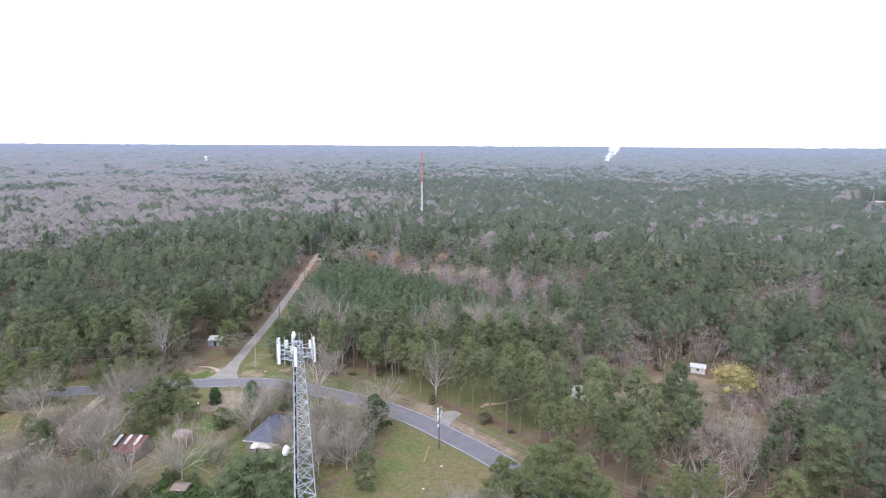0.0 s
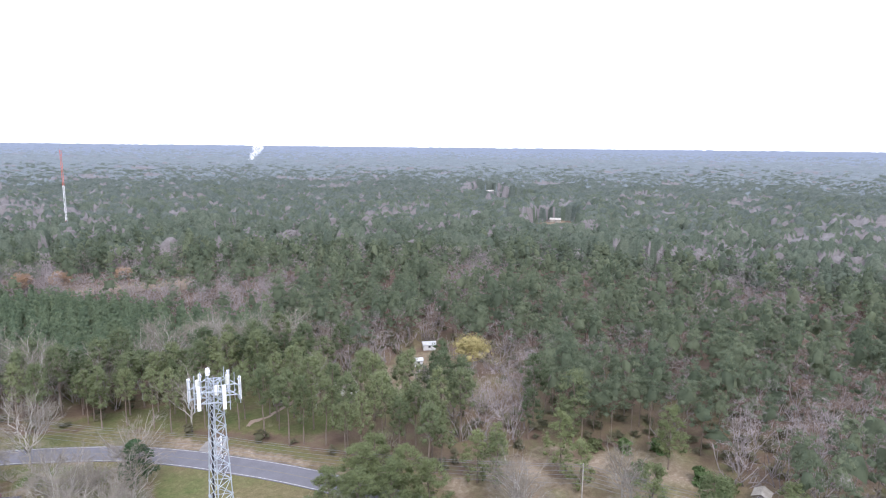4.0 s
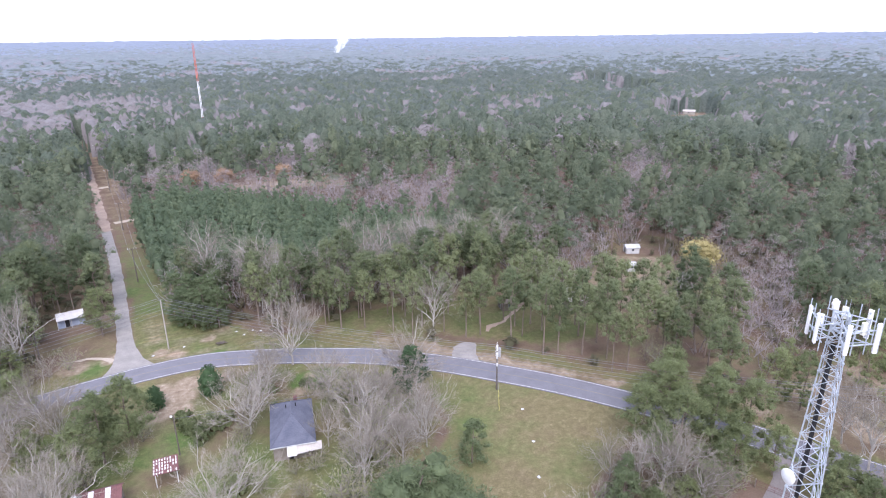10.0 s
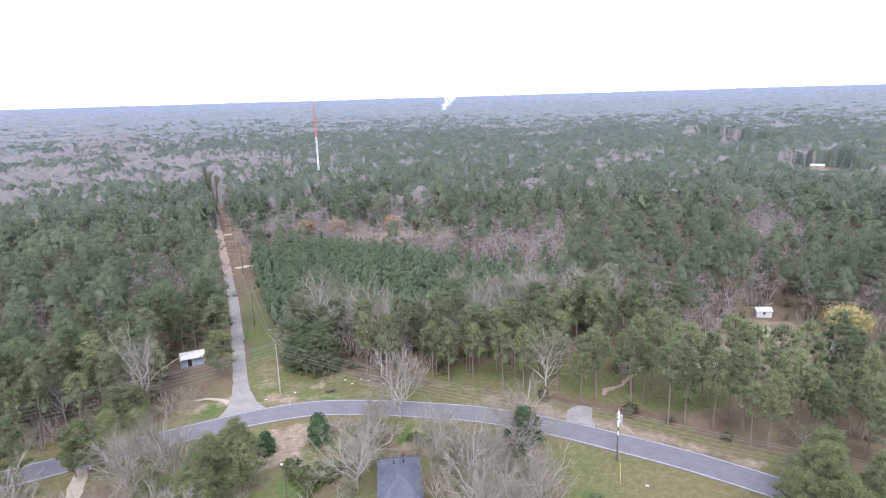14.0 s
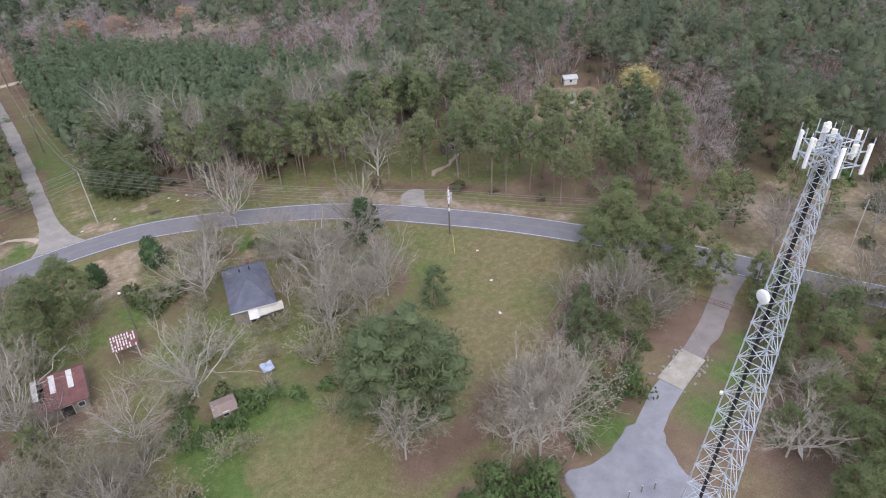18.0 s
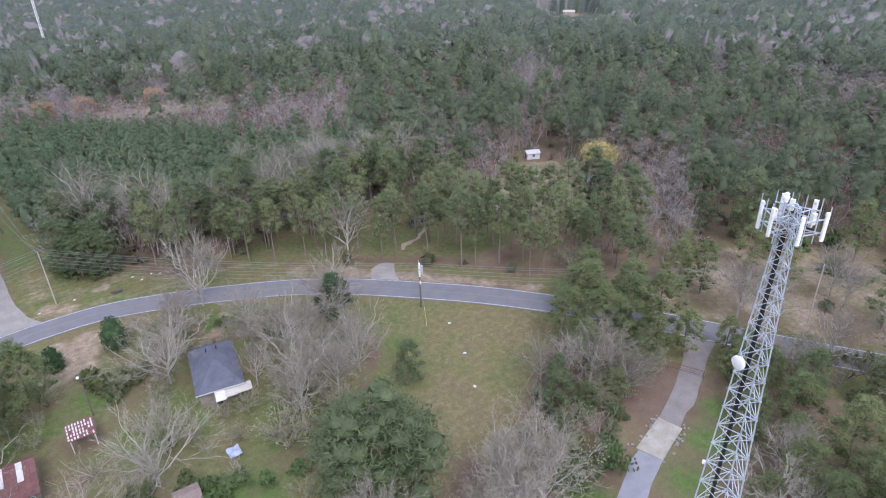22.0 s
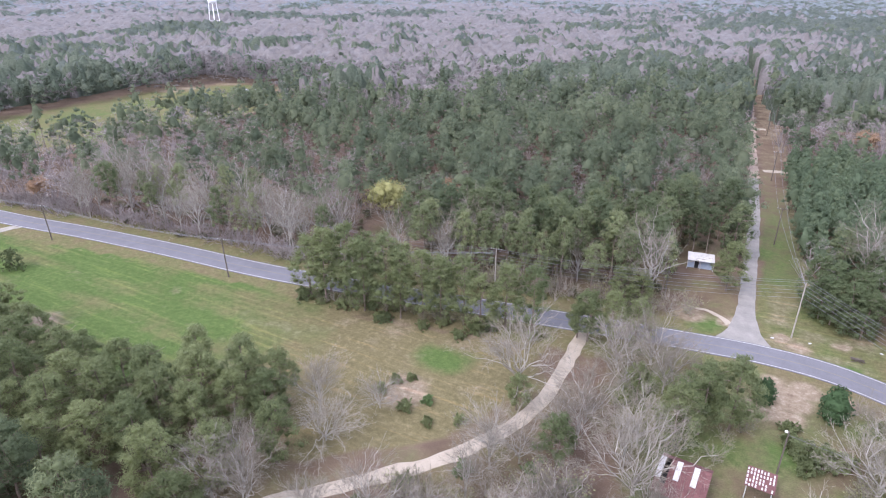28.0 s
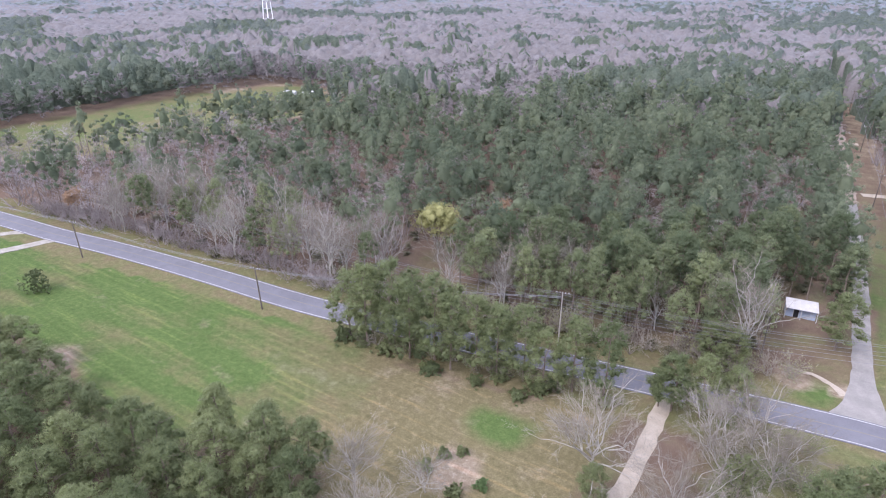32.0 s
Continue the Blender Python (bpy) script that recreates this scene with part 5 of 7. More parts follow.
def bare_forest(name, label, x, y, h, r, seed, levels, twigs, widen, mat=None, arms=4):
    rng = np.random.default_rng(seed)
    vs, fs, tint, n0 = [], [], [], 0
    z0 = height(x, y)
    for k in range(8):
        m = np.arange(len(x)) % 8 == k
        n = m.sum()
        if not n:
            continue
        lines = branch_lines(rng, 1.0, 0.42, levels, arms=arms)
        lines = [(a, b, min(wa, 0.03) * 0.32 + 0.001, min(wb, 0.03) * 0.3 + 0.001) for a, b, wa, wb in lines]
        tips = [(b, (b - a).normalized(), 0) for a, b, wa, wb in lines if a.z > 0.2]
        v, f = ribbons(lines + twig_fans(rng, tips, 0.13, 0.0030, twigs), rng, widen)
        a = rng.uniform(0, 6.283, n)
        c, s = np.cos(a)[:, None], np.sin(a)[:, None]
        sx = (r[m] / 0.42)[:, None]
        px, py = (v[None, :, 0] * c - v[None, :, 1] * s) * sx + x[m][:, None], (v[None, :, 0] * s + v[None, :, 1] * c) * sx + y[m][:, None]
        vs.append(np.stack([px, py, v[None, :, 2] * h[m][:, None] + z0[m][:, None]], -1).reshape(-1, 3))
        fs.append((f[None] + (np.arange(n) * len(v))[:, None, None]).reshape(-1, 3) + n0)
        n0 += n * len(v)
        tint.append(np.repeat(np.clip(rng.normal(0.5, 0.25, n), 0, 1), len(v)))
    ob = new(name, tri_mesh(name, np.vstack(vs), np.vstack(fs), mat or TWIG_STUFF, np.concatenate(tint)))
    return tagged(ob, label, "trees", kind="stuff")


def clear_round(x, y, spots):
    """Keeps other trees off the named ones and off sight lines to them."""
    ok = np.ones(x.shape, bool)
    for cx, cy, r in spots:
        ok &= np.hypot(x - cx, y - cy) > r
    return ok


# some circles lie on the camera's side, only to open its view
NAMED = ((41, 101, 3.5), (103.5, 8.5, 5), (98, 4, 4), (94, 90, 8.5), (-130, 122, 7), (88, 81, 6), (90, 76, 5), (-127, 113, 8), (-123, 105, 6), (57, 97, 6), (55, 87, 3.5), (97, 118, 6), (92, 108, 6), (-11, 331, 7), (-12, 322, 9), (-14, 310, 8))


def in_view(x, y, margin=0.0):
    """The wedge of land that lies ahead of the walk."""
    a = np.degrees(np.arctan2(x + 25, y + 20))
    return (a > -74 - margin) & (a < 88 + margin)


rng = np.random.default_rng(99)

# near pines of the tall stand and the road's edge stand singly
x, y = scatter(rng, -260, 130, -40, 140, 5.7)
keep = wooded(x, y) & clear_round(x, y, NAMED) & (inside(TALL_STAND, x, y) | ((near_line(road_coarse, x, y)[0] < 19) & (x > -214) & (x < 70) & (near_line(road_coarse, x, y)[1] > 0)))
x, y = x[keep], y[keep]
open_wood = ~inside(TALL_STAND, x, y) | (lumps(x, y, 13, 71) > np.where(y - 0.4 * x < 86, 0.08, 0.24))
x, y = x[open_wood], y[open_wood]
pick = rng.uniform(0, 1, len(x)) > species(x, y)
place(tall_pines, [(a, b, rng.uniform(0.74, 1.14)) for a, b in zip(x[pick], y[pick])], 7)
more_thin = [make_bare(50 + i, 14.0, 3.8, "tall slender leafless tree at the wood's edge", 5, 5, arms=9, twig_w=0.008, first=0.6) for i in range(3)]
belt_x, belt_y = scatter(rng, -34, 66, 112, 146, 9.0)
belt = inside(MIXED_BELT, belt_x, belt_y) & clear_round(belt_x, belt_y, [(a, b, 3.5) for a, b, _ in MOUND])
place(more_thin, [(a, b, rng.uniform(0.8, 1.15)) for a, b in zip(np.concatenate([x[~pick], belt_x[belt]]), np.concatenate([y[~pick], belt_y[belt]]))], 8)
STRIP_TAKEN = lambda x, y: inside(TALL_STAND, x, y) | ((near_line(road_coarse, x, y)[0] < 19) & (x > -214) & (x < 70) & (near_line(road_coarse, x, y)[1] > 0))

# young plantation in its rows
x, y = scatter(rng, -50, 70, 125, 260, 3.7, 0.4)
keep = inside(PLANTATION, x, y) & wooded(x, y)
x, y = x[keep], y[keep]
forest("pine_plantation", "dense young green pine plantation", x, y, rng.uniform(9.0, 12.5, len(x)), rng.uniform(1.9, 2.8, len(x)), 0.12, YOUNG, 31, 14, 14, 1, (0.070, 0.022), ruffle=0.5)

# woods out to 470 m, the nearer ones with finer crowns
x, y = scatter(rng, -390, 360, -60, 390, 5.1)
fx, fy = scatter(rng, -560, 540, -60, 570, 5.8)
rr, fr = np.hypot(x + 30, y - 40) + rng.normal(0, 22, x.shape), np.hypot(fx + 30, fy - 40) + rng.normal(0, 22, fx.shape)
m, fm = (rr < 300) & ((rr < 190) | (rng.uniform(0, 1, x.shape) < 0.78)) & in_view(x, y, 26), (fr >= 300) & ((fr < 365) | (inside(FAR_EDGE, fx, fy) & (fr < 480))) & in_view(fx, fy)
x, y, rr = np.concatenate([x[m], fx[fm]]), np.concatenate([y[m], fy[fm]]), np.concatenate([rr[m], fr[fm]])
keep = wooded(x, y) & clear_round(x, y, NAMED) & ~STRIP_TAKEN(x, y) & ~inside(PLANTATION, x, y)
south = near_line(road_coarse, x, y)[1] < 0
keep &= ~south | ((x > 30) & (y < -40)) | ((x < -185) & (y < 46)) | ((x < -98) & (y < 24)) | ((x > -98) & (x < -20) & (y < 8))
x, y, rr = x[keep], y[keep], rr[keep]
bare = rng.uniform(0, 1, len(x)) < species(x, y)
RINGS = ((rr < 200, (15, 34, 1, (0.036, 0.0115)), PINE_STUFF, 32), ((rr >= 200) & (rr < 300), (11, 14, 1, (0.046, 0.016)), PINE_STUFF, 42), (rr >= 300, (9, 8, 1, (0.056, 0.022)), DISTANT_PINE, 52))
close = ~bare & (np.hypot(x + 30, y - 40) < 121)
wood_pines = [make_pine(224 + i, 15.5, 3.9, 0.36 + 0.06 * i, WOOD_PINE, "tall ragged dark green pine of the near woods", 36, 66, name="forest_pine") for i in range(4)]
place(wood_pines, [(a, b, rng.uniform(0.75, 1.2)) for a, b in zip(x[close], y[close])], 13)
x, y, rr, bare = x[~close], y[~close], rr[~close], bare[~close]
RINGS = tuple((ring[~close], *rest) for ring, *rest in RINGS)
for (ring, fine, mat, seed), label in zip(RINGS, ("mixed green pine woods with ragged crowns", "green pine woods behind the nearer trees", "green pine woods farther off")):
    m = ring & ~bare
    forest("pine_woods", label, x[m], y[m], rng.normal(15.0, 3.0, m.sum()).clip(8.5, 21.5), rng.uniform(2.9, 4.7, m.sum()), 0.48 if seed < 52 else 0.35, mat, seed, *fine, ruffle=0.5, trunks=seed < 52, soft=0.72 if seed == 32 else 0.9)
    m = ring & bare
    hb, rb = rng.uniform(10, 16, m.sum()), rng.uniform(3.0, 5.0, m.sum()) * (1.2 if seed == 52 else 1.0)
    if seed < 52:
        bare_forest("bare_woods", "leafless grey-brown hardwoods among the pines", x[m], y[m], hb, rb, seed + 1, 3, 2, 1.5 if seed == 32 else 2.0)
        forest("bare_twigs", "fine leafless twigs of grey-brown hardwoods", x[m], y[m], hb, rb, 0.32, TWIG_STUFF, seed + 3, 15, 14, 1, (0.075, 0.0045 if seed == 32 else 0.007), trunks=False, ruffle=1.3, soft=0)
    else:
        forest("bare_twigs", "soft leafless crowns of lavender-grey hardwoods", x[m], y[m], hb, rb, 0.15, DISTANT_TWIG, seed + 3, 9, 9, 1, (0.14, 0.03), trunks=False, ruffle=1.2, soft=0.35)

# brush farther off, along the road and in the western thicket
bare_forest("brush_thicket", "dense low grey-brown leafless brush", THICKET_FAR[:, 0], THICKET_FAR[:, 1], 6.5 * THICKET_FAR[:, 2], 3.0 * THICKET_FAR[:, 2], 62, 4, 3, 1.3, arms=6)

# undergrowth beneath the nearer woods
x, y = scatter(rng, -240, 190, -60, 240, 4.6)
keep = wooded(x, y) & (np.hypot(x + 30, y - 40) < 200) & clear_round(x, y, NAMED) & ~inside(PLANTATION, x, y) & ~inside(TALL_STAND, x, y) & in_view(x, y, 20) & (rng.uniform(0, 1, x.shape) < 0.62)
south = near_line(road_coarse, x, y)[1] < 0
keep &= ~south | ((x < -98) & (y < 44)) | ((x > -98) & (x < -20) & (y < 12))
x, y = x[keep], y[keep]
forest("undergrowth", "low olive and brown undergrowth beneath the trees", x, y, rng.uniform(1.0, 2.8, len(x)), rng.uniform(0.9, 2.0, len(x)), 0.08, UNDER, 61, 5, 9, 1, (0.26, 0.09), trunks=False)

# woods from 335 m to the horizon: a closed canopy whose every crown is a dome


def crown_field(x, y, step, seed):
    """At each place the height share, the middle and three random numbers of the crown that covers it; trees stand one to a cell."""
    ci, cj = np.floor(x / step), np.floor(y / step)
    best = np.full(x.shape, -9.0)
    mx, my, r1, r2, r3 = (np.zeros(x.shape) for _ in range(5))

    def dice(i, j, k):
        v = np.sin(i * 127.1 + j * 311.7 + k * 74.7 + seed * 13.7) * 43758.5453
        return v - np.floor(v)

    for di in (-1, 0, 1):
        for dj in (-1, 0, 1):
            i, j = ci + di, cj + dj
            cx, cy = (i + 0.5 + 0.8 * (dice(i, j, 1) - 0.5)) * step, (j + 0.5 + 0.8 * (dice(i, j, 2) - 0.5)) * step
            wide = step * (0.55 + 0.30 * dice(i, j, 3))
            top = 1.0 + 0.42 * (dice(i, j, 4) - 0.5)
            q = np.hypot(x - cx, y - cy) / wide
            dome = top - 0.34 * np.minimum(q, 1.25) ** 2.2
            up = dome > best
            best = np.where(up, dome, best)
            mx, my = np.where(up, cx, mx), np.where(up, cy, my)
            r1, r2, r3 = (np.where(up, dice(i, j, k), old) for k, old in ((5, r1), (6, r2), (7, r3)))
    return best, mx, my, r1, r2, r3


LOTS = ((497, 610), (371, 350))


def canopy(name, label, radii, turns, step, seed, reach):
    """A sheet of crowns over a sector of land between two distances."""
    rng = np.random.default_rng(seed)
    A, R = np.meshgrid(np.radians(np.linspace(-76, 90, turns)), radii)
    A = A + rng.normal(0, np.radians(40.0 / turns), A.shape)
    R = R * (1 + rng.normal(0, 0.0006, R.shape))
    x, y = (-25 + np.sin(A) * R).ravel(), (-20 + np.cos(A) * R).ravel()
    top, mx, my, r1, r2, r3 = crown_field(x, y, step, seed)
    near = np.hypot(mx + 30, my - 40) < 720
    ok = np.ones(x.shape, bool)
    ok[near] = wooded(mx[near], my[near]) & ~inside(FAR_EDGE, mx[near], my[near])
    far = np.hypot(mx + 25, my + 20)
    bare = r2 < species(mx, my)
    # crowns are flattened with distance to look soft and hazy, bare ones most
    flat = np.clip(1 - (far - 330) / 900, 0.22, 1) * np.where(bare, 0.62, 1.0)
    top = 1 + (top - 1) * flat
    tall = np.where(bare, 12.5, 14.5) * (0.74 + 0.5 * lumps(mx, my, 120, 41)) * np.clip(top, 0.15, None)
    for lx, ly in LOTS:
        wx, wy = -15 - lx, -35 - ly
        g = math.hypot(wx, wy)
        s, o = ((mx - lx) * wx + (my - ly) * wy) / g, np.abs((mx - lx) * wy - (my - ly) * wx) / g
        tall = np.where((s > -10) & (s < 125) & (o < 20), tall * np.clip(0.12 + 0.006 * np.abs(s), 0, 1), tall)
        ok &= np.hypot(mx - lx, my - ly) > 13
    z = height(x, y) + np.where(ok, tall + rng.normal(0, 0.6, x.shape) * flat, -1.5)
    z[: turns] = np.where(ok[: turns], height(x[: turns], y[: turns]), z[: turns])
    n = len(radii)
    i = (np.arange(n - 1)[:, None] * turns + np.arange(turns - 1)[None]).ravel()
    tris = np.concatenate([np.stack([i, i + turns + 1, i + 1], 1), np.stack([i, i + turns, i + turns + 1], 1)])
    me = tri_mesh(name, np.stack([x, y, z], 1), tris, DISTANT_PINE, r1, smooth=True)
    for mat in (DISTANT_TWIG, THIN_HAZE_PINE, THIN_HAZE_TWIG, HAZED_PINE, HAZED_TWIG, HORIZON_HAZE):
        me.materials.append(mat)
    # crowns take hazier base colours with distance, at ragged borders
    haze_zone = far * np.exp(0.7 * (r3 - 0.5))
    kind = np.where(haze_zone < 560, 0, np.where(haze_zone < 1050, 2, np.where(haze_zone < reach, 4, 6)))
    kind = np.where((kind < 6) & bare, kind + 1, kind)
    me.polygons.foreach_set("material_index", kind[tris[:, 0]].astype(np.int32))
    return tagged(new(name, me), label, "trees", kind="stuff")


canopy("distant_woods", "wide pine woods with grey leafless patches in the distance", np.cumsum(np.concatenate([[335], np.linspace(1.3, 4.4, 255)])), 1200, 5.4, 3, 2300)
canopy("backdrop_woods", "far woods reaching to the horizon, tinted blue-green with haze", 1060 * (4800 / 1060) ** np.linspace(0, 1, 190), 950, 8.5, 4, 2300)

# ---------------- the mast ----------------


def ray_width(z):
    return 1.1 + (45 - z) * 0.088


def build_mast():
    """Three-legged lattice mast with three antenna sectors."""
    t = thing("cell_tower", "grey galvanised three-legged lattice mast with white antennas", "mast", at=Matrix.Translation((4.8, 3.75, 0)))
    turn0 = radians(10)

    def leg(k, z):
        r = ray_width(z) / math.sqrt(3)
        a = turn0 + k * 2.0944
        return Vector((math.cos(a) * r, math.sin(a) * r, z))

    zs = [0.4]
    while zs[-1] < 44.2:
        zs.append(min(45.2, zs[-1] + ray_width(zs[-1]) * 0.62 + 0.25))
    for k in range(3):
        s = Shape()
        for a, b in zip(zs, zs[1:]):
            s.tube(leg(k, a), leg(k, b), 0.085 - a * 0.0009, None, 6, cap=False)
            s.tube(leg(k, b) - Vector((0, 0, 0.05)), leg(k, b) + Vector((0, 0, 0.05)), 0.13 - b * 0.001, None, 6)
        part("leg", s, STEEL, t)
        f = Shape().lathe([(0.55, -0.1), (0.55, 0.42), (0.5, 0.46)], 10, tuple(leg(k, 0.0)))
        part("footing", f, CONCRETE, t, "round concrete footing")
    for k in range(3):
        for a, b in zip(zs, zs[1:]):
            p, q, u, v = leg(k, a), leg((k + 1) % 3, a), leg(k, b), leg((k + 1) % 3, b)
            w = 0.038 if a < 30 else 0.03
            part("brace", Shape().tube(p, v, w, None, 4, cap=False), STEEL, t)
            part("brace", Shape().tube(q, u, w, None, 4, cap=False), STEEL, t)
            part("strut", Shape().tube(u, v, w, None, 4, cap=False), STEEL, t)
    # ladder and cable run inside the west face
    s = Shape()
    c0 = lambda z: (leg(1, z) + leg(2, z)) * 0.5 * 0.98 + Vector((0.0, ray_width(z) * 0.16, 0))
    for o in (-0.1, 0.0, 0.1):
        for a, b in zip(zs, zs[1:]):
            s.tube(c0(a) + Vector((0.02, o, 0)), c0(b) + Vector((0.02, o, 0)), 0.062, None, 5, cap=False)
    part("cable_run", s, CABLE, t, "thick black cable bundle")
    s = Shape()
    for o in (-0.22, 0.22):
        s.tube(c0(1) + Vector((0.3, o + 0.5, 0)), c0(45) + Vector((0.15, o + 0.2, 0)), 0.025, None, 4)
    for i in range(110):
        z = 1.2 + i * 0.4
        g = (z - 1) / 44
        c = c0(z) + Vector((0.3 - 0.15 * g, 0.5 - 0.3 * g, 0))
        s.tube(c + Vector((0, -0.22, 0)), c + Vector((0, 0.22, 0)), 0.014, None, 3, cap=False)
    part("ladder", s, STEEL, t)
    # sectors
    for k, az in enumerate((250, 138, 14)):
        a = radians(az)
        out, along = Vector((math.cos(a), math.sin(a), 0)), Vector((-math.sin(a), math.cos(a), 0))
        s = Shape()
        for z in (44.85, 45.8):
            s.tube(out * 1.5 - along * 1.45 + Vector((0, 0, z)), out * 1.5 + along * 1.45 + Vector((0, 0, z)), 0.05, None, 6)
            for o in (-0.9, 0.9):
                s.tube(out * 0.25 + along * o * 0.3 + Vector((0, 0, z)), out * 1.5 + along * o + Vector((0, 0, z)), 0.045, None, 5)
        s.tube(out * 0.3 + Vector((0, 0, 44.4)), out * 1.7 + along * 0.5 + Vector((0, 0, 45.1)), 0.035, None, 5)
        s.tube(out * 0.3 + Vector((0, 0, 44.4)), out * 1.7 - along * 0.5 + Vector((0, 0, 45.1)), 0.035, None, 5)
        frame_part = part("sector_frame", s, STEEL, t)
        for o in (-1.4, -0.45, 0.45, 1.4):
            part("pipe", Shape().tube(out * 1.58 + along * o + Vector((0, 0, 44.2)), out * 1.58 + along * o + Vector((0, 0, 46.7)), 0.035, None, 6), STEEL, frame_part)
        for o, dz in ((-1.0, 0.0), (1.0, 0.0)) if k != 1 else ((-0.7, 0.0), (1.0, 0.2)):
            m = Matrix.Translation(out * 1.77 + along * o + Vector((0, 0, 45.4 + dz))) @ Matrix.Rotation(a, 4, "Z")
            p = part("antenna_panel", Shape().box(-0.09, -0.15, -1.02, 0.09, 0.15, 1.02, 0.05).turn(m), PANEL, t, "tall white antenna panel")
            part("bracket", Shape().box(-0.2, -0.05, 0.75, -0.08, 0.05, 0.88).turn(m), STEEL, p)
            part("bracket", Shape().box(-0.2, -0.05, -0.88, -0.08, 0.05, -0.75).turn(m), STEEL, p)
        m = Matrix.Translation(out * 1.35 + along * 0.35 + Vector((0, 0, 45.9))) @ Matrix.Rotation(a, 4, "Z")
        part("radio_unit", Shape().box(-0.12, -0.17, -0.4, 0.12, 0.17, 0.4, 0.04).turn(m), BOX, t, "pale grey radio unit")
    # head: ring beams, beacon and whip
    s = Shape()
    top = [leg(k, 45.2) + Vector((0, 0, 0.0)) for k in range(3)]
    lift = Vector((0, 0, 1.15))
    for k in range(3):
        a, b = top[k], top[(k + 1) % 3]
        c, d = a * 1.0 + lift - Vector((a.x, a.y, 0)) * 0.12, b * 1.0 + lift - Vector((b.x, b.y, 0)) * 0.12
        s.tube(a, b, 0.05, None, 5)
        s.tube(a, c, 0.06, None, 5)
        s.tube(c, d, 0.05, None, 5)
        s.tube(a, d, 0.035, None, 4)
        s.tube(b, c, 0.035, None, 4)
        s.tube(c, Vector((0, 0, 46.5)), 0.035, None, 4)
    part("head_frame", s, STEEL, t)
    b = leg(1, 45.2)
    part("beacon", Shape().lathe([(0.14, 1.4), (0.17, 1.45), (0.17, 1.62), (0.22, 1.66), (0.22, 1.82), (0.16, 1.9), (0.16, 2.02), (0.08, 2.1)], 12, tuple(b)), PANEL, t, "white warning beacon")
    part("beacon_post", Shape().tube(b, b + Vector((0, 0, 1.6)), 0.06, None, 6), STEEL, t)
    for k, h in ((0, 2.0), (2, 1.7)):
        part("whip", Shape().tube(leg(k, 45.2), leg(k, 45.2) + Vector((0, 0, h)), 0.02, 0.012, 4), STEEL, t)
    # dish on its arm
    c = Vector((-1.65, 0.45, 33.9))
    s = Shape().lathe([(0.02, -0.3), (0.25, -0.27), (0.5, -0.12), (0.56, 0.0), (0.56, 0.16), (0.5, 0.2)], 18).turn(look((0, 0, 0), (0.95, -0.25, 0.02)))
    s.turn(Matrix.Translation(c))
    part("dish", s, PANEL, t, "round white microwave dish", True)
    part("dish_arm", Shape().tube(c + Vector((0.3, -0.1, 0.2)), leg(1, 34.3), 0.05, None, 5).tube(c + Vector((0.3, -0.1, -0.2)), leg(1, 33.6), 0.05, None, 5), STEEL, t)
    # small marker lamp half way up
    part("marker_lamp", Shape().lathe([(0.12, 0), (0.14, 0.1), (0.14, 0.3), (0.05, 0.38)], 8, tuple(leg(1, 22.5) + Vector((-0.2, 0.1, 0)))), PANEL, t)
    return t


build_mast()


def lattice_mast(x, y, h, w, bands):
    """A slim guyed mast, painted red and white in bands, with its guy ropes."""
    t = thing("radio_mast", "tall guyed radio mast in red and white bands", "mast", at=Matrix.Translation((x, y, 0)))
    for z0, z1, mat, label in bands:
        s = Shape()
        n = max(2, int((z1 - z0) / 1.6))
        p = lambda k, z: Vector((math.cos(2.0944 * k) * w, math.sin(2.0944 * k) * w, z))
        for k in range(3):
            s.tube(p(k, z0), p(k, z1), 0.11, None, 4, cap=False)
        for i in range(n):
            a, b = z0 + (z1 - z0) * i / n, z0 + (z1 - z0) * (i + 1) / n
            for k in range(3):
                s.tube(p(k, a), p((k + 1) % 3, b), 0.07, None, 3, cap=False)
                s.tube(p(k, b), p((k + 1) % 3, b), 0.07, None, 3, cap=False)
        part("section", s, mat, t, label)
    part("top_rod", Shape().tube((0, 0, 62), (0, 0, h), 0.05, None, 4), WIRE, t)
    part("lamp", Shape().lathe([(0.3, 0), (0.35, 0.5), (0.2, 1.0)], 8, (0, 0, h)), WHITE_STEEL, t)
    for k in range(3):
        a = radians(30 + 120 * k)
        for z in (h * 0.35, h * 0.66, h * 0.93):
            part("guy_rope", Shape().tube((0, 0, z), (math.cos(a) * 42, math.sin(a) * 42, 0.3), 0.025, None, 3), WIRE, t)
    return t


lattice_mast(4.5, 404, 69.0, 0.6, ((0, 18, RED_STEEL, "red painted section"), (18, 40, WHITE_STEEL, "white painted section"), (40, 62, RED_STEEL, "red painted section")))


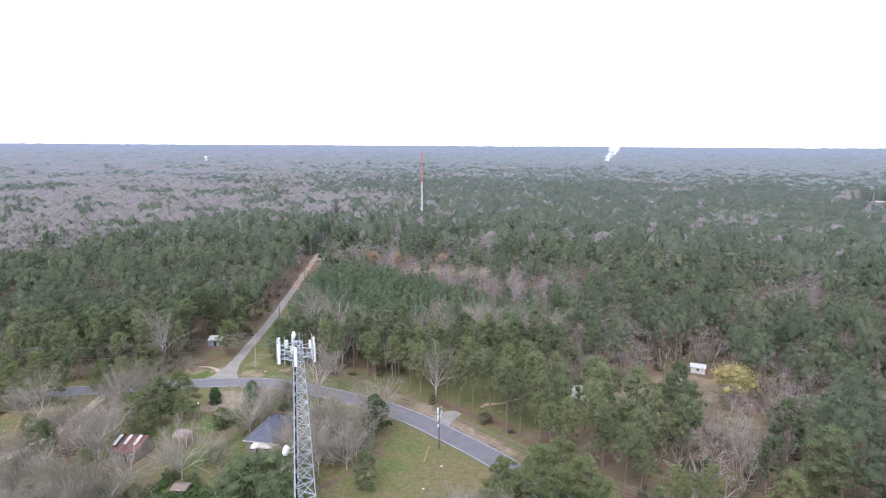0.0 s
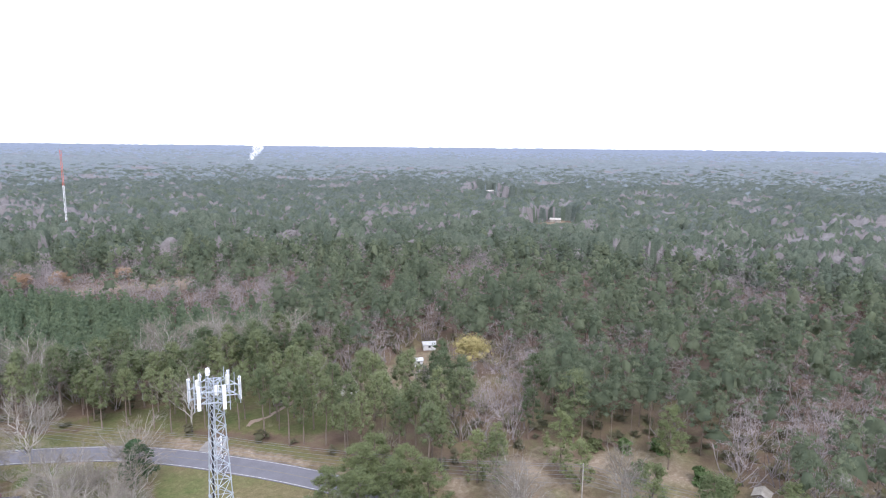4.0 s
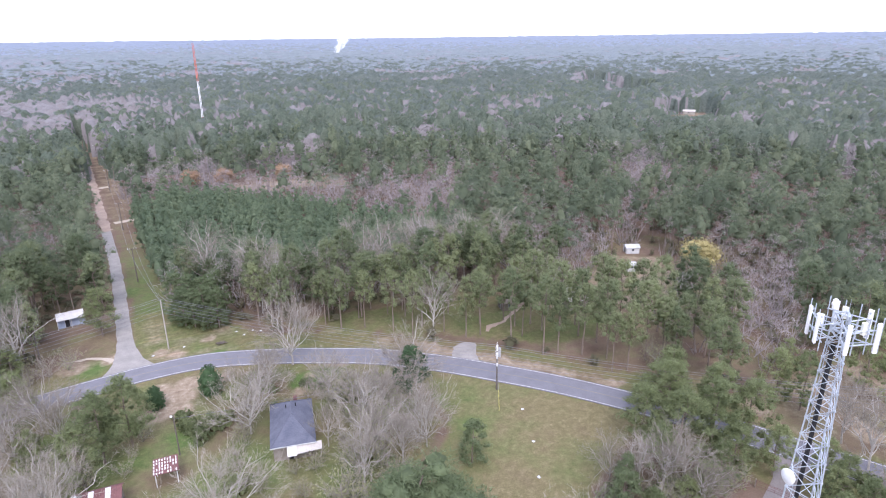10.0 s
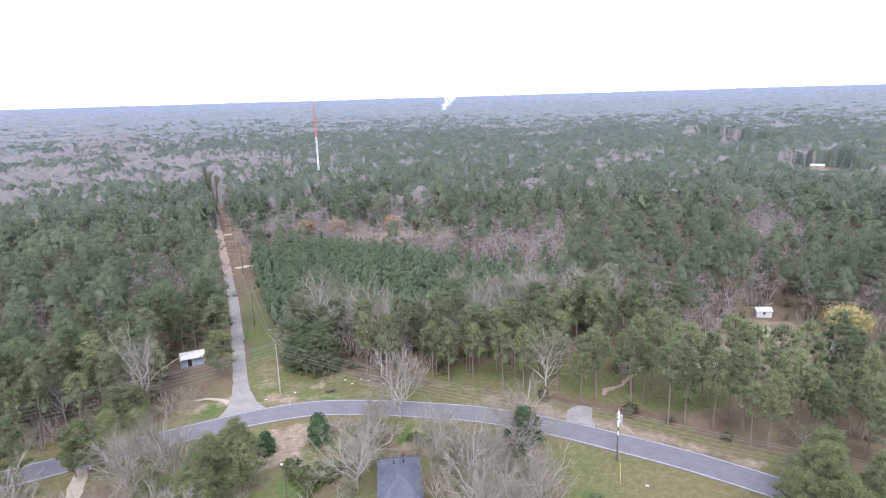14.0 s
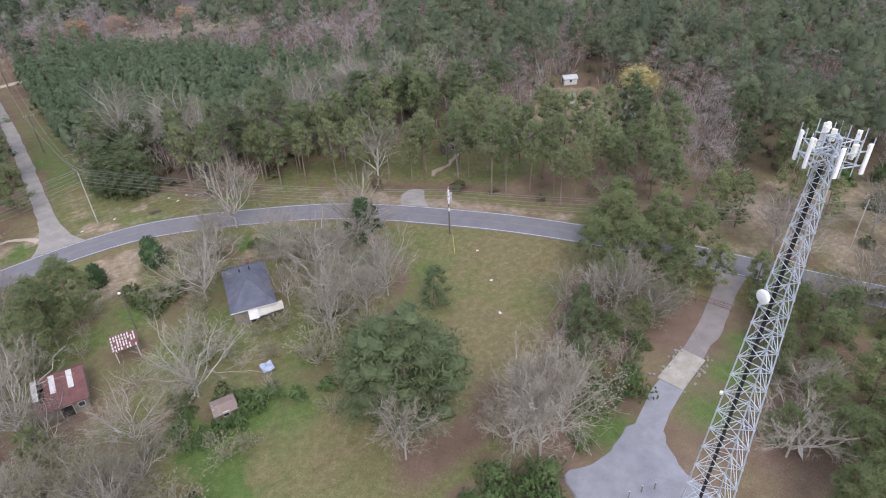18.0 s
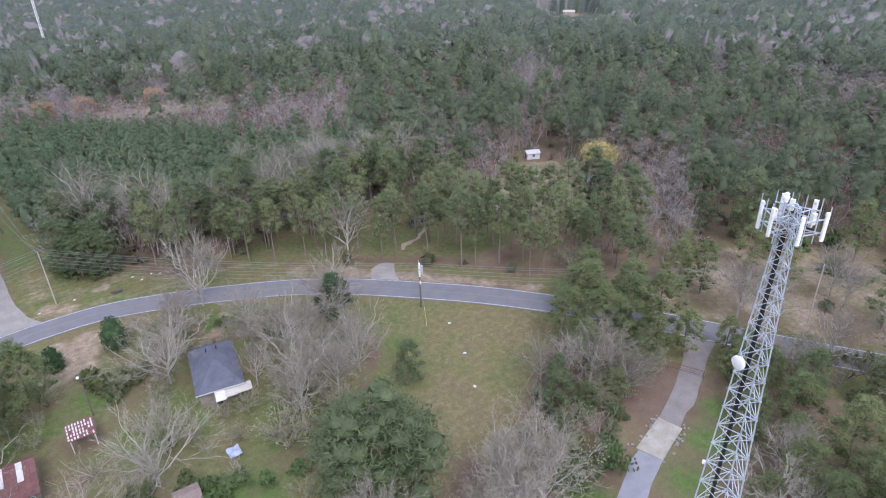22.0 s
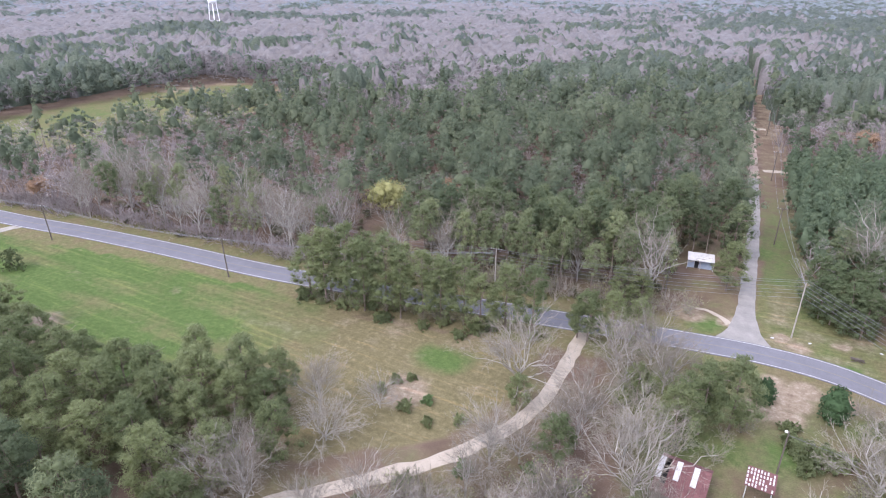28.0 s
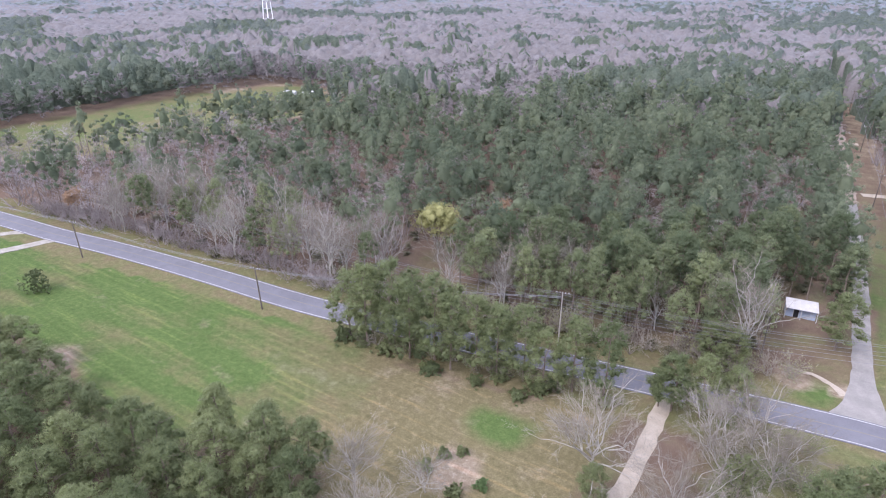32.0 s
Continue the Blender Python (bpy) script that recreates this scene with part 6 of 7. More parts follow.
def water_tower(x, y, size):
    t = thing("water_tower", "white water tank on tall legs above grey woods", "water tower", at=Matrix.Translation((x, y, float(height(np.array([x]), np.array([y]))[0]))) @ Matrix.Scale(size, 4))
    part("tank", Shape().lathe([(0.6, 29.5), (3.6, 30.5), (4.6, 31.5), (4.8, 33), (4.8, 36.0), (4.2, 37.5), (2.4, 38.5), (0.3, 38.9)], 20), WHITE_STEEL, t, "white round tank", True)
    for k in range(4):
        a = radians(45 + 90 * k)
        part("leg", Shape().tube((math.cos(a) * 6, math.sin(a) * 6, -0.5), (math.cos(a) * 3.8, math.sin(a) * 3.8, 32), 0.4, None, 6), WHITE_STEEL, t)
    part("riser", Shape().tube((0, 0, 0), (0, 0, 30), 0.5, None, 8), WHITE_STEEL, t)
    s = Shape()
    for z in (12, 23):
        g = 6 - 2.6 * z / 35
        c = [Vector((math.cos(radians(45 + 90 * k)) * g, math.sin(radians(45 + 90 * k)) * g, z)) for k in range(4)]
        for k in range(4):
            s.tube(c[k], c[(k + 1) % 4], 0.12, None, 4)
    part("bracing", s, WHITE_STEEL, t)


water_tower(-560, 461, 0.9)
water_tower(-514, 1345, 0.62)

# ---------------- poles and wires ----------------


def utility_pole(x, y, h, mat, label, arms=2, turn=0.0, lean=0.0):
    t = thing("utility_pole", label, "pole", "power poles", at=Matrix.Translation((x, y, -0.02)) @ Matrix.Rotation(turn, 4, "Z") @ Matrix.Rotation(lean, 4, "Y"))
    part("post", Shape().tube((0, 0, -0.4), (0, 0, h), 0.17 if mat is WOOD_POLE else 0.14, 0.11 if mat is WOOD_POLE else 0.09, 8), mat, t)
    for i in range(arms):
        z = h - 0.35 - 0.75 * i
        arm = part("crossarm", Shape().box(-1.2, 0.1, z - 0.07, 1.2, 0.22, z + 0.07), WOOD_POLE, t)
        for o in (-1.1, -0.5, 0.5, 1.1):
            part("insulator", Shape().lathe([(0.03, 0), (0.06, 0.08), (0.04, 0.14), (0.05, 0.2)], 6, (o, 0.16, z + 0.07)), PANEL, arm)
    return t


p3 = utility_pole(19.5, 70, 9.6, WOOD_POLE, "dark wooden power pole with white equipment on the lawn", 3, radians(50))
for px, pz in ((0.42, 7.9), (0.42, 6.8), (0.1, 7.3)):
    part("transformer", Shape().lathe([(0.1, 0), (0.24, 0.04), (0.25, 0.8), (0.2, 0.88), (0.08, 0.95)], 10, (px, -0.36, pz)), TIN, p3, "grey transformer can")
for pz in (6.9, 8.5):
    part("arrester", Shape().box(-0.62, -0.2, pz, -0.30, 0.08, pz + 1.25, 0.04), PANEL, p3, "long white enclosure")
part("meter_box", Shape().box(-0.5, -0.2, 5.3, -0.22, 0.05, 5.9, 0.03), PANEL, p3, "white box")
part("conduit", Shape().tube((-0.22, -0.1, 0), (-0.22, -0.1, 5.3), 0.025, None, 6), WIRE, p3)
guy = thing("guy_wire", "yellow-sleeved guy wire staying the lawn pole", "wire", at=Matrix.Translation((19.5, 70, 0)))
part("cable", Shape().tube((0, 0, 8.0), (-3.2, -6.2, 0), 0.025, None, 4), WIRE, guy)
part("sleeve", Shape().tube((-2.1, -4.1, 2.75), (-3.2, -6.2, -0.02), 0.035, None, 6), YELLOW_SLEEVE, guy, "yellow plastic sleeve")
utility_pole(-35.4, 117.2, 11.6, PALE_POLE, "tall pale power pole beside the junction", 0)
utility_pole(68.7, 21.3, 12.2, PALE_POLE, "tall pale power pole beside the road", 0)
utility_pole(-59.5, 121, 9.5, WOOD_POLE, "dark power pole at the wood's edge", 1, radians(10))
utility_pole(-91.5, 104.5, 11.2, PALE_POLE, "power pole with a pale head above the trees", 1, radians(12))
utility_pole(-147.5, 83.3, 9.4, WOOD_POLE, "dark leaning power pole at the field's edge", 1, radians(6), radians(-3))
utility_pole(-202.5, 76.3, 9.4, WOOD_POLE, "dark leaning power pole at the field's edge", 1, radians(6), radians(-3))
for i, (x, y) in enumerate(((-40.5, 164), (-44, 222), (-49, 290), (-56, 372))):
    utility_pole(x, y, 10.0, WOOD_POLE, "wooden power pole beside the side road", 1, radians(4))
lamp_pole = thing("yard_light", "dark pole with a white lamp in the yard", "light", at=Matrix.Translation((-36.2, 77, 0)))
part("post", Shape().tube((0, 0, -0.3), (0, 0, 7.4), 0.12, 0.09, 8), WOOD_POLE, lamp_pole)
part("lamp_head", Shape().lathe([(0.06, 0), (0.2, 0.08), (0.22, 0.22), (0.08, 0.36)], 10, (-0.3, 0, 7.1)), PANEL, lamp_pole, "white lamp head")


def wire(points, sag, name="power_line", off=(0, 0)):
    s = Shape()
    for a, b in zip(points, points[1:]):
        a, b = Vector(a), Vector(b)
        n = 8
        q = [a.lerp(b, i / n) - Vector((0, 0, 4 * sag * (i / n) * (1 - i / n))) for i in range(n + 1)]
        for u, v in zip(q, q[1:]):
            s.tube(u, v, 0.03, None, 3, cap=False)
    return tagged(new(name, s.mesh(name, WIRE)), "thin grey overhead wire sagging between poles", "wire", "overhead wires")


NORTH = [(-300, 84, 11), (-250, 86, 11), (-200, 92, 11.2), (-147, 97, 11.2), (-91.5, 104.5, 11), (-35.2, 118, 11.8), (19.5, 70, 9.5), (68.7, 21.3, 12), (105, -30, 11.6), (140, -95, 11.6)]
for drop, o in ((0.0, 0.0), (0.55, 0.3), (1.1, -0.3), (2.0, 0.0), (2.8, 0.2), (3.6, 0.0)):
    wire([(x, y + o, z - drop) for x, y, z in NORTH], 1.2)
for o in (-1.0, 1.0, 0.3):
    wire([(-330, 60 + o * 0.3, 8.8), (-202.8, 76.3 + o * 0.3, 9.2), (-147.8, 83.3 + o * 0.3, 9.2), (-91.5, 104.5 + o * 0.3, 10.2)], 1.1)
for o in (-0.9, 0.9):
    wire([(-35.2, 118, 10.5), (-40.5 + o, 164, 9.7), (-44 + o, 222, 9.7), (-49 + o, 290, 9.7), (-56 + o, 372, 9.7)], 1.2)
wire([(19.5, 70, 8.0), (-36.2, 77, 6.8)], 0.9)

# ---------------- buildings ----------------


def wall_box(x0, y0, x1, y1, h, thick, mat, t, name="wall"):
    for a in ((x0, y0, x1, y0 + thick), (x0, y1 - thick, x1, y1), (x0, y0 + thick, x0 + thick, y1 - thick), (x1 - thick, y0 + thick, x1, y1 - thick)):
        part(name, Shape().box(a[0], a[1], -0.3, a[2], a[3], h), mat, t)


def opening(t, x, y, z, w, h, facing, name="window", mat=None):
    """A framed window or door set on a wall; facing is the wall's outward direction in degrees."""
    m = Matrix.Translation((x, y, z)) @ Matrix.Rotation(radians(facing), 4, "Z")
    f = part(name, Shape().box(-0.02, -w / 2 - 0.08, -h / 2 - 0.08, 0.05, -w / 2, h / 2 + 0.08).box(-0.02, w / 2, -h / 2 - 0.08, 0.05, w / 2 + 0.08, h / 2 + 0.08)
             .box(-0.02, -w / 2, h / 2, 0.05, w / 2, h / 2 + 0.08).box(-0.02, -w / 2, -h / 2 - 0.08, 0.05, w / 2, -h / 2).turn(m), WHITE_BOARD, t)
    part("pane", Shape().box(-0.015, -w / 2, -h / 2, 0.015, w / 2, h / 2).turn(m), mat or GLASS, f)


def slab(points, thick):
    """A flat roof plane of some corner points, with thickness."""
    p = [Vector(q) for q in points]
    n = (p[1] - p[0]).cross(p[2] - p[0]).normalized()
    if n.z < 0:
        p.reverse()
        n = -n
    k = len(p)
    return Shape().add([q for q in p] + [q - n * thick for q in p], [tuple(range(k)), tuple(reversed(range(k, 2 * k)))] + [(i, k + i, k + (i + 1) % k, (i + 1) % k) for i in range(k)])


def ribs(a, b, c, d, count, mat, parent, r=0.03):
    """Raised seams of a sheet roof, from edge a-b to edge d-c."""
    a, b, c, d = map(Vector, (a, b, c, d))
    s = Shape()
    for i in range(count + 1):
        s.tube(a.lerp(b, i / count), d.lerp(c, i / count), r, None, 4, cap=False)
    return part("seam", s, mat, parent)


def farm_house():
    t = thing("house", "old house with a slate-blue hipped shingle roof and white porch", "house", at=Matrix.Translation((-18.6, 73.1, 0)) @ Matrix.Rotation(radians(-11.5), 4, "Z"))
    w, d, h, top = 3.15, 5.95, 2.9, 5.2
    wall_box(-w, -d, w, d, h, 0.2, BOARD, t)
    e = 0.45
    A, B, C, D = (-w - e, -d - e, h), (w + e, -d - e, h), (w + e, d + e, h), (-w - e, d + e, h)
    r0, r1 = (0, -0.6, top), (0, 2.9, top)
    roof = part("roof", slab([A, B, r0], 0.14), SHINGLE, t, "hipped slate-blue shingle roof")
    for q in ([B, C, r1, r0], [C, D, r1], [D, A, r0, r1]):
        part("roof_plane", slab(q, 0.14), SHINGLE, roof)
    s = Shape()
    for a, b in ((r0, r1), (A, r0), (B, r0), (C, r1), (D, r1)):
        s.tube(Vector(a) + Vector((0, 0, 0.02)), Vector(b) + Vector((0, 0, 0.02)), 0.09, None, 5)
    part("ridge_cap", s, SHINGLE, roof)
    for x, y in ((-0.8, 1.9), (0.8, 2.1)):
        part("vent_pipe", Shape().tube((x, y, 4.2), (x, y, 5.3), 0.09, None, 8), DARK, roof)
    part("chimney", Shape().box(0.5, 4.4, 3.2, 1.1, 5.0, 4.9, 0.03), RUST, roof, "small brick chimney")
    # rear lean-to with pale sheets
    part("porch_roof", slab([(-1.0, -d - 0.4, 2.75), (0.45, -d - 0.4, 2.75), (0.45, -d - 2.3, 2.3), (-1.0, -d - 2.3, 2.3)], 0.05), PALE_SHEET, t, "bright pale sheet over the porch")
    part("porch_roof", slab([(0.45, -d - 0.3, 2.7), (4.4, -d + 0.1, 2.7), (4.4, -d - 1.5, 2.25), (0.45, -d - 1.9, 2.25)], 0.05), TAN_ROOF, t, "pale weathered lean-to roof")
    for x, y in ((-0.9, -d - 2.2), (0.3, -d - 2.2), (4.2, -d - 1.3), (2.5, -d - 1.6)):
        part("porch_post", Shape().box(x - 0.06, y - 0.06, -0.2, x + 0.06, y + 0.06, 2.22), BOARD, t)
    opening(t, -w, -3.0, 1.5, 0.9, 1.3, 180)
    opening(t, -w, 1.5, 1.5, 0.9, 1.3, 180)
    opening(t, w, -2.0, 1.5, 0.9, 1.3, 0)
    part("eave_board", Shape().box(-w - e, -d - e - 0.06, h - 0.12, w + e, -d - e - 0.02, h + 0.06), WHITE_BOARD, t, "white painted eave board")
    opening(t, 1.6, -d, 1.5, 0.9, 1.3, 270)
    opening(t, -0.5, -d, 1.05, 0.9, 2.0, 270, "door", DARK)
    return t


farm_house()


def barn():
    t = thing("barn", "old barn with a patched and holed rusty red metal roof", "barn", at=Matrix.Translation((-47.4, 66.8, 0)) @ Matrix.Rotation(radians(-3), 4, "Z") @ Matrix.Scale(0.9, 4))
    w, d, h, top = 3.2, 4.0, 2.6, 4.0
    wall_box(-w, -d, w, d, h, 0.15, BOARD, t)
    ridge = 2.0
    part("gable", Shape().add([(-w + 0.01, -d + 0.2, h), (-w + 0.01, d - 0.2, h), (-w + 0.01, ridge, top - 0.1), (-w + 0.16, -d + 0.2, h), (-w + 0.16, d - 0.2, h), (-w + 0.16, ridge, top - 0.1)], [(0, 2, 1), (3, 4, 5), (0, 1, 4, 3), (1, 2, 5, 4), (2, 0, 3, 5)]), BOARD, t)
    part("gable", Shape().add([(w - 0.01, -d + 0.2, h), (w - 0.01, d - 0.2, h), (w - 0.01, ridge, top - 0.1), (w - 0.16, -d + 0.2, h), (w - 0.16, d - 0.2, h), (w - 0.16, ridge, top - 0.1)], [(0, 1, 2), (3, 5, 4), (1, 0, 3, 4), (2, 1, 4, 5), (0, 2, 5, 3)]), BOARD, t)
    e = 0.4
    n = 9
    roof = part("roof", slab([(-w - e, d + e, h - 0.05), (w + e, d + e, h - 0.05), (w + e, ridge, top), (-w - e, ridge, top)], 0.05), RUST, t, "rusty red sheet roof")
    for i in range(n):
        x0, x1 = -w - e + (2 * w + 2 * e) * i / n + 0.01, -w - e + (2 * w + 2 * e) * (i + 1) / n - 0.01
        y1 = -d - e
        f = lambda y: top - (ridge - y) / (ridge - y1) * (top - h + 0.05)
        pale = i in (3, 6)
        lift = 0.012 * (i % 2)
        if i == 1:
            part("roof_sheet", slab([(x0, y1, f(y1)), (x1, y1, f(y1)), (x1, -2.6, f(-2.6)), (x0, -2.6, f(-2.6))], 0.03), RUST, roof)
            continue
        if i == 0:
            part("roof_sheet", slab([(x0, -1.8, f(-1.8)), (x1, -1.8, f(-1.8)), (x1, ridge, top), (x0, ridge, top)], 0.03), PALE_SHEET, roof, "pale bent sheet")
            part("roof_sheet", slab([(x0, y1, f(y1)), (x1, y1, f(y1)), (x1, -1.85, f(-1.85)), (x0, -1.85, f(-1.85))], 0.03), RUST, roof)
            continue
        if pale:
            part("roof_sheet", slab([(x0, -1.4, f(-1.4) + lift), (x1, -1.4, f(-1.4) + lift), (x1, ridge, top + lift), (x0, ridge, top + lift)], 0.03), PALE_SHEET, roof, "pale replacement sheet")
            part("roof_sheet", slab([(x0, y1, f(y1) + lift), (x1, y1, f(y1) + lift), (x1, -1.45, f(-1.45) + lift), (x0, -1.45, f(-1.45) + lift)], 0.03), RUST, roof)
        else:
            part("roof_sheet", slab([(x0, y1, f(y1) + lift), (x1, y1, f(y1) + lift), (x1, ridge, top + lift), (x0, ridge, top + lift)], 0.03), RUST, roof)
    for i in range(5):
        y = -2.4 + i
        part("rafter", Shape().box(-w - 0.1, y, 2.75 + i * 0.2, -w + 1.9, y + 0.07, 2.85 + i * 0.2), BOARD, t)
    # black sheet added under the holed roof as painted inner shade
    part("loft_floor", Shape().box(-w + 0.2, -d + 0.2, 1.7, w - 0.2, d - 0.2, 1.8), DARK, t)
    opening(t, 0.3, -d, 1.1, 1.6, 2.0, 270, "door", DARK)
    opening(t, 2.3, -d, 1.6, 0.8, 0.8, 270)
    return t


barn()


def shelter():
    t = thing("open_shelter", "open shelter on posts with a patchy red and white sheet roof", "shelter", at=Matrix.Translation((-38.3, 71.7, 0)) @ Matrix.Rotation(radians(-3), 4, "Z"))
    for x in (-1.5, 1.5):
        for y in (-1.4, 1.4):
            part("post", Shape().box(x - 0.06, y - 0.06, -0.2, x + 0.06, y + 0.06, 2.5 + 0.1 * y), WHITE_BOARD, t)
    roof = part("roof", slab([(-1.8, -1.8, 2.3), (1.8, -1.8, 2.3), (1.8, 1.8, 2.7), (-1.8, 1.8, 2.7)], 0.05), RUST, t, "rusty sheet roof")
    patch_rng = random.Random(8)
    f = lambda y: 2.5 + y * 0.1111 + 0.018
    for i in range(9):
        for j in range(5):
            if patch_rng.random() < 0.12:
                continue
            x0, y0 = -1.74 + i * 0.39, -1.72 + j * 0.68 + patch_rng.uniform(0, 0.12)
            y1 = y0 + patch_rng.uniform(0.38, 0.56)
            part("roof_patch", slab([(x0, y0, f(y0)), (x0 + 0.19, y0, f(y0)), (x0 + 0.19, y1, f(y1)), (x0, y1, f(y1))], 0.015), PALE_SHEET, roof)
    return t


shelter()


def small_shed(name, label, x, y, w, d, h, rise, roof_mat, wall_mat, turn, seam=8):
    t = thing(name, label, "shed", at=Matrix.Translation((x, y, 0)) @ Matrix.Rotation(radians(turn), 4, "Z"))
    wall_box(-w, -d, w, d, h, 0.1, wall_mat, t)
    part("gable", Shape().add([(-w + 0.01, -d, h), (-w + 0.01, d, h), (-w + 0.01, 0, h + rise), (-w + 0.1, -d, h), (-w + 0.1, d, h), (-w + 0.1, 0, h + rise)], [(0, 2, 1), (3, 4, 5), (0, 1, 4, 3), (1, 2, 5, 4), (2, 0, 3, 5)]), wall_mat, t)
    part("gable", Shape().add([(w - 0.01, -d, h), (w - 0.01, d, h), (w - 0.01, 0, h + rise), (w - 0.1, -d, h), (w - 0.1, d, h), (w - 0.1, 0, h + rise)], [(0, 1, 2), (3, 5, 4), (1, 0, 3, 4), (2, 1, 4, 5), (0, 2, 5, 3)]), wall_mat, t)
    e = 0.25
    for sy in (-1, 1):
        q = [(-w - e, sy * (d + e), h - 0.08), (w + e, sy * (d + e), h - 0.08), (w + e, 0, h + rise + 0.05), (-w - e, 0, h + rise + 0.05)]
        r = part("roof_plane", slab(q, 0.05), roof_mat, t)
        ribs((q[0][0], q[0][1], q[0][2] + 0.02), (q[1][0], q[1][1], q[1][2] + 0.02), (q[2][0], q[2][1], q[2][2] + 0.02), (q[3][0], q[3][1], q[3][2] + 0.02), seam, roof_mat, r, 0.02)
    opening(t, -w, 0, 1.0, 0.8, 1.8, 180, "door", DARK)
    opening(t, 0, -d, 1.3, 0.7, 0.7, 270)
    return t


small_shed("garden_shed", "small weathered shed with a brown tin roof", -30.0, 51.2, 1.35, 1.3, 1.7, 0.3, BROWN_TIN, BOARD, -4, 6)
small_shed("white_shed", "small white garden shed in a clearing", 86, 106.5, 1.25, 1.1, 2.0, 0.5, WHITE_BOARD, WHITE_BOARD, -20)
small_shed("white_house", "white house with a pale metal roof among trees", 97, 118, 2.0, 1.5, 2.0, 0.7, TIN, WHITE_BOARD, -24, 14)
small_shed("cabin", "small cabin with a tan roof among leafless trees", 103.5, 8.5, 1.6, 1.4, 1.9, 0.7, CONCRETE, BOARD, 20, 8)
small_shed("ranch_house", "low house with a pale tan roof behind pines", 57.4, 96, 2.7, 4.7, 2.6, 1.3, TAN_ROOF, BOARD, -14, 12)
small_shed("brown_cottage", "small cottage with a reddish brown roof behind pines", 41.3, 101, 1.9, 1.7, 1.9, 1.1, BROWN_TIN, BOARD, -12, 8)
for x, y, turn in ((-312, 250, 20), (-303, 255, 35)):
    small_shed("mobile_home", "small white mobile home beside the far field", x, y, 3.2, 1.6, 2.2, 0.5, WHITE_BOARD, WHITE_BOARD, turn)
for (x, y), turn in zip(LOTS, (-38, -46)):
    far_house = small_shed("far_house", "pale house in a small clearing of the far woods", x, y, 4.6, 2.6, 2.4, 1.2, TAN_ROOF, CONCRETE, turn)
    far_house.location.z = float(height(np.array([x]), np.array([y]))[0])
# simple white body added in place of pale roofs of unclear form
tank = thing("storage_tank", "white domed body standing in for pale roofs near the radio mast", "tank", at=Matrix.Translation((-11, 331, 0)) @ Matrix.Scale(0.65, 4))
part("shell", Shape().lathe([(2.5, -0.3), (2.6, 0.3), (2.6, 6.8), (2.4, 7.6), (1.8, 8.3), (0.9, 8.7), (0.2, 8.8)], 24), WHITE_STEEL, tank, "white steel shell", True)
part("ladder", Shape().box(-0.3, -2.85, 0, -0.24, -2.7, 7).box(0.24, -2.85, 0, 0.3, -2.7, 7), STEEL, tank)
part("hatch", Shape().lathe([(0.5, 8.5), (0.5, 9.1), (0.3, 9.2)], 10), TIN, tank)


def trailer():
    t = thing("mobile_shelter", "long low shelter with a bright white roof beside the side road", "shed", at=Matrix.Translation((-55.2, 140.8, 0)) @ Matrix.Rotation(radians(8), 4, "Z"))
    wall_box(-2.7, -0.9, 2.7, 1.7, 2.3, 0.1, BLUE, t)
    r = part("roof", slab([(-2.9, -1.9, 2.4), (2.9, -1.9, 2.4), (2.9, 1.9, 2.9), (-2.9, 1.9, 2.9)], 0.07), PALE_SHEET, t, "bright white sheet roof")
    ribs((-2.9, -1.9, 2.42), (2.9, -1.9, 2.42), (2.9, 1.9, 2.92), (-2.9, 1.9, 2.92), 12, WHITE_BOARD, r, 0.02)
    for x in (-2.8, 0, 2.8):
        part("post", Shape().box(x - 0.06, -1.8, -0.2, x + 0.06, -1.68, 2.38), WHITE_BOARD, t)
    opening(t, -0.8, -0.9, 1.0, 0.9, 1.9, 270, "door", DARK)
    return t


trailer()

# ---------------- drive: slab, stones, gate ----------------
sl = thing("concrete_culvert", "stained concrete slab over a ditch in the drive", "culvert", kind="structure")
CV = [(28.4, 23.7), (29.1, 20.2), (21.9, 18.5), (21.0, 22.0)]
part("slab", slab([(x, y, 0.13) for x, y in CV], 0.25), CONCRETE, sl)
rng2 = random.Random(5)


def stone(size, seed):
    r = random.Random(seed)
    bm = bmesh.new()
    bmesh.ops.create_icosphere(bm, subdivisions=1, radius=size)
    for v in bm.verts:
        v.co *= r.uniform(0.7, 1.2)
        v.co.z *= 0.7
    me = bpy.data.meshes.new("stone")
    bm.to_mesh(me)
    bm.free()
    me.materials.append(ROCK)
    return me


stones = [stone(0.22, i) for i in range(4)]
for i in range(38):
    s, side = rng2.uniform(0, 1), rng2.random() < 0.7
    a, b = (Vector((29.6, 19.9)), Vector((22.2, 18.0))) if side else (Vector((28.6, 24.1)), Vector((20.8, 22.4)))
    p = a.lerp(b, s)
    o = part("stone", stones[i % 4], ROCK, sl)
    o.matrix_basis = Matrix.Translation((p.x + rng2.gauss(0, 0.35), p.y + rng2.gauss(0, 0.25), 0.08)) @ Matrix.Rotation(rng2.uniform(0, 6), 4, "Z") @ Matrix.Scale(rng2.uniform(0.6, 1.3), 4)

gate = thing("farm_gate", "rusty brown pipe gate across the drive", "gate", at=Matrix.Translation((40.5, 27, 0)) @ Matrix.Rotation(radians(113), 4, "Z"))
for x in (-2.6, 2.6):
    part("gate_post", Shape().tube((x, 0, -0.3), (x, 0, 1.5), 0.09, None, 8), BOARD, gate)
for z in (0.4, 0.75, 1.1, 1.3):
    part("rail", Shape().tube((-2.5, 0, z), (2.5, 0, z), 0.03, None, 5), RUST, gate)
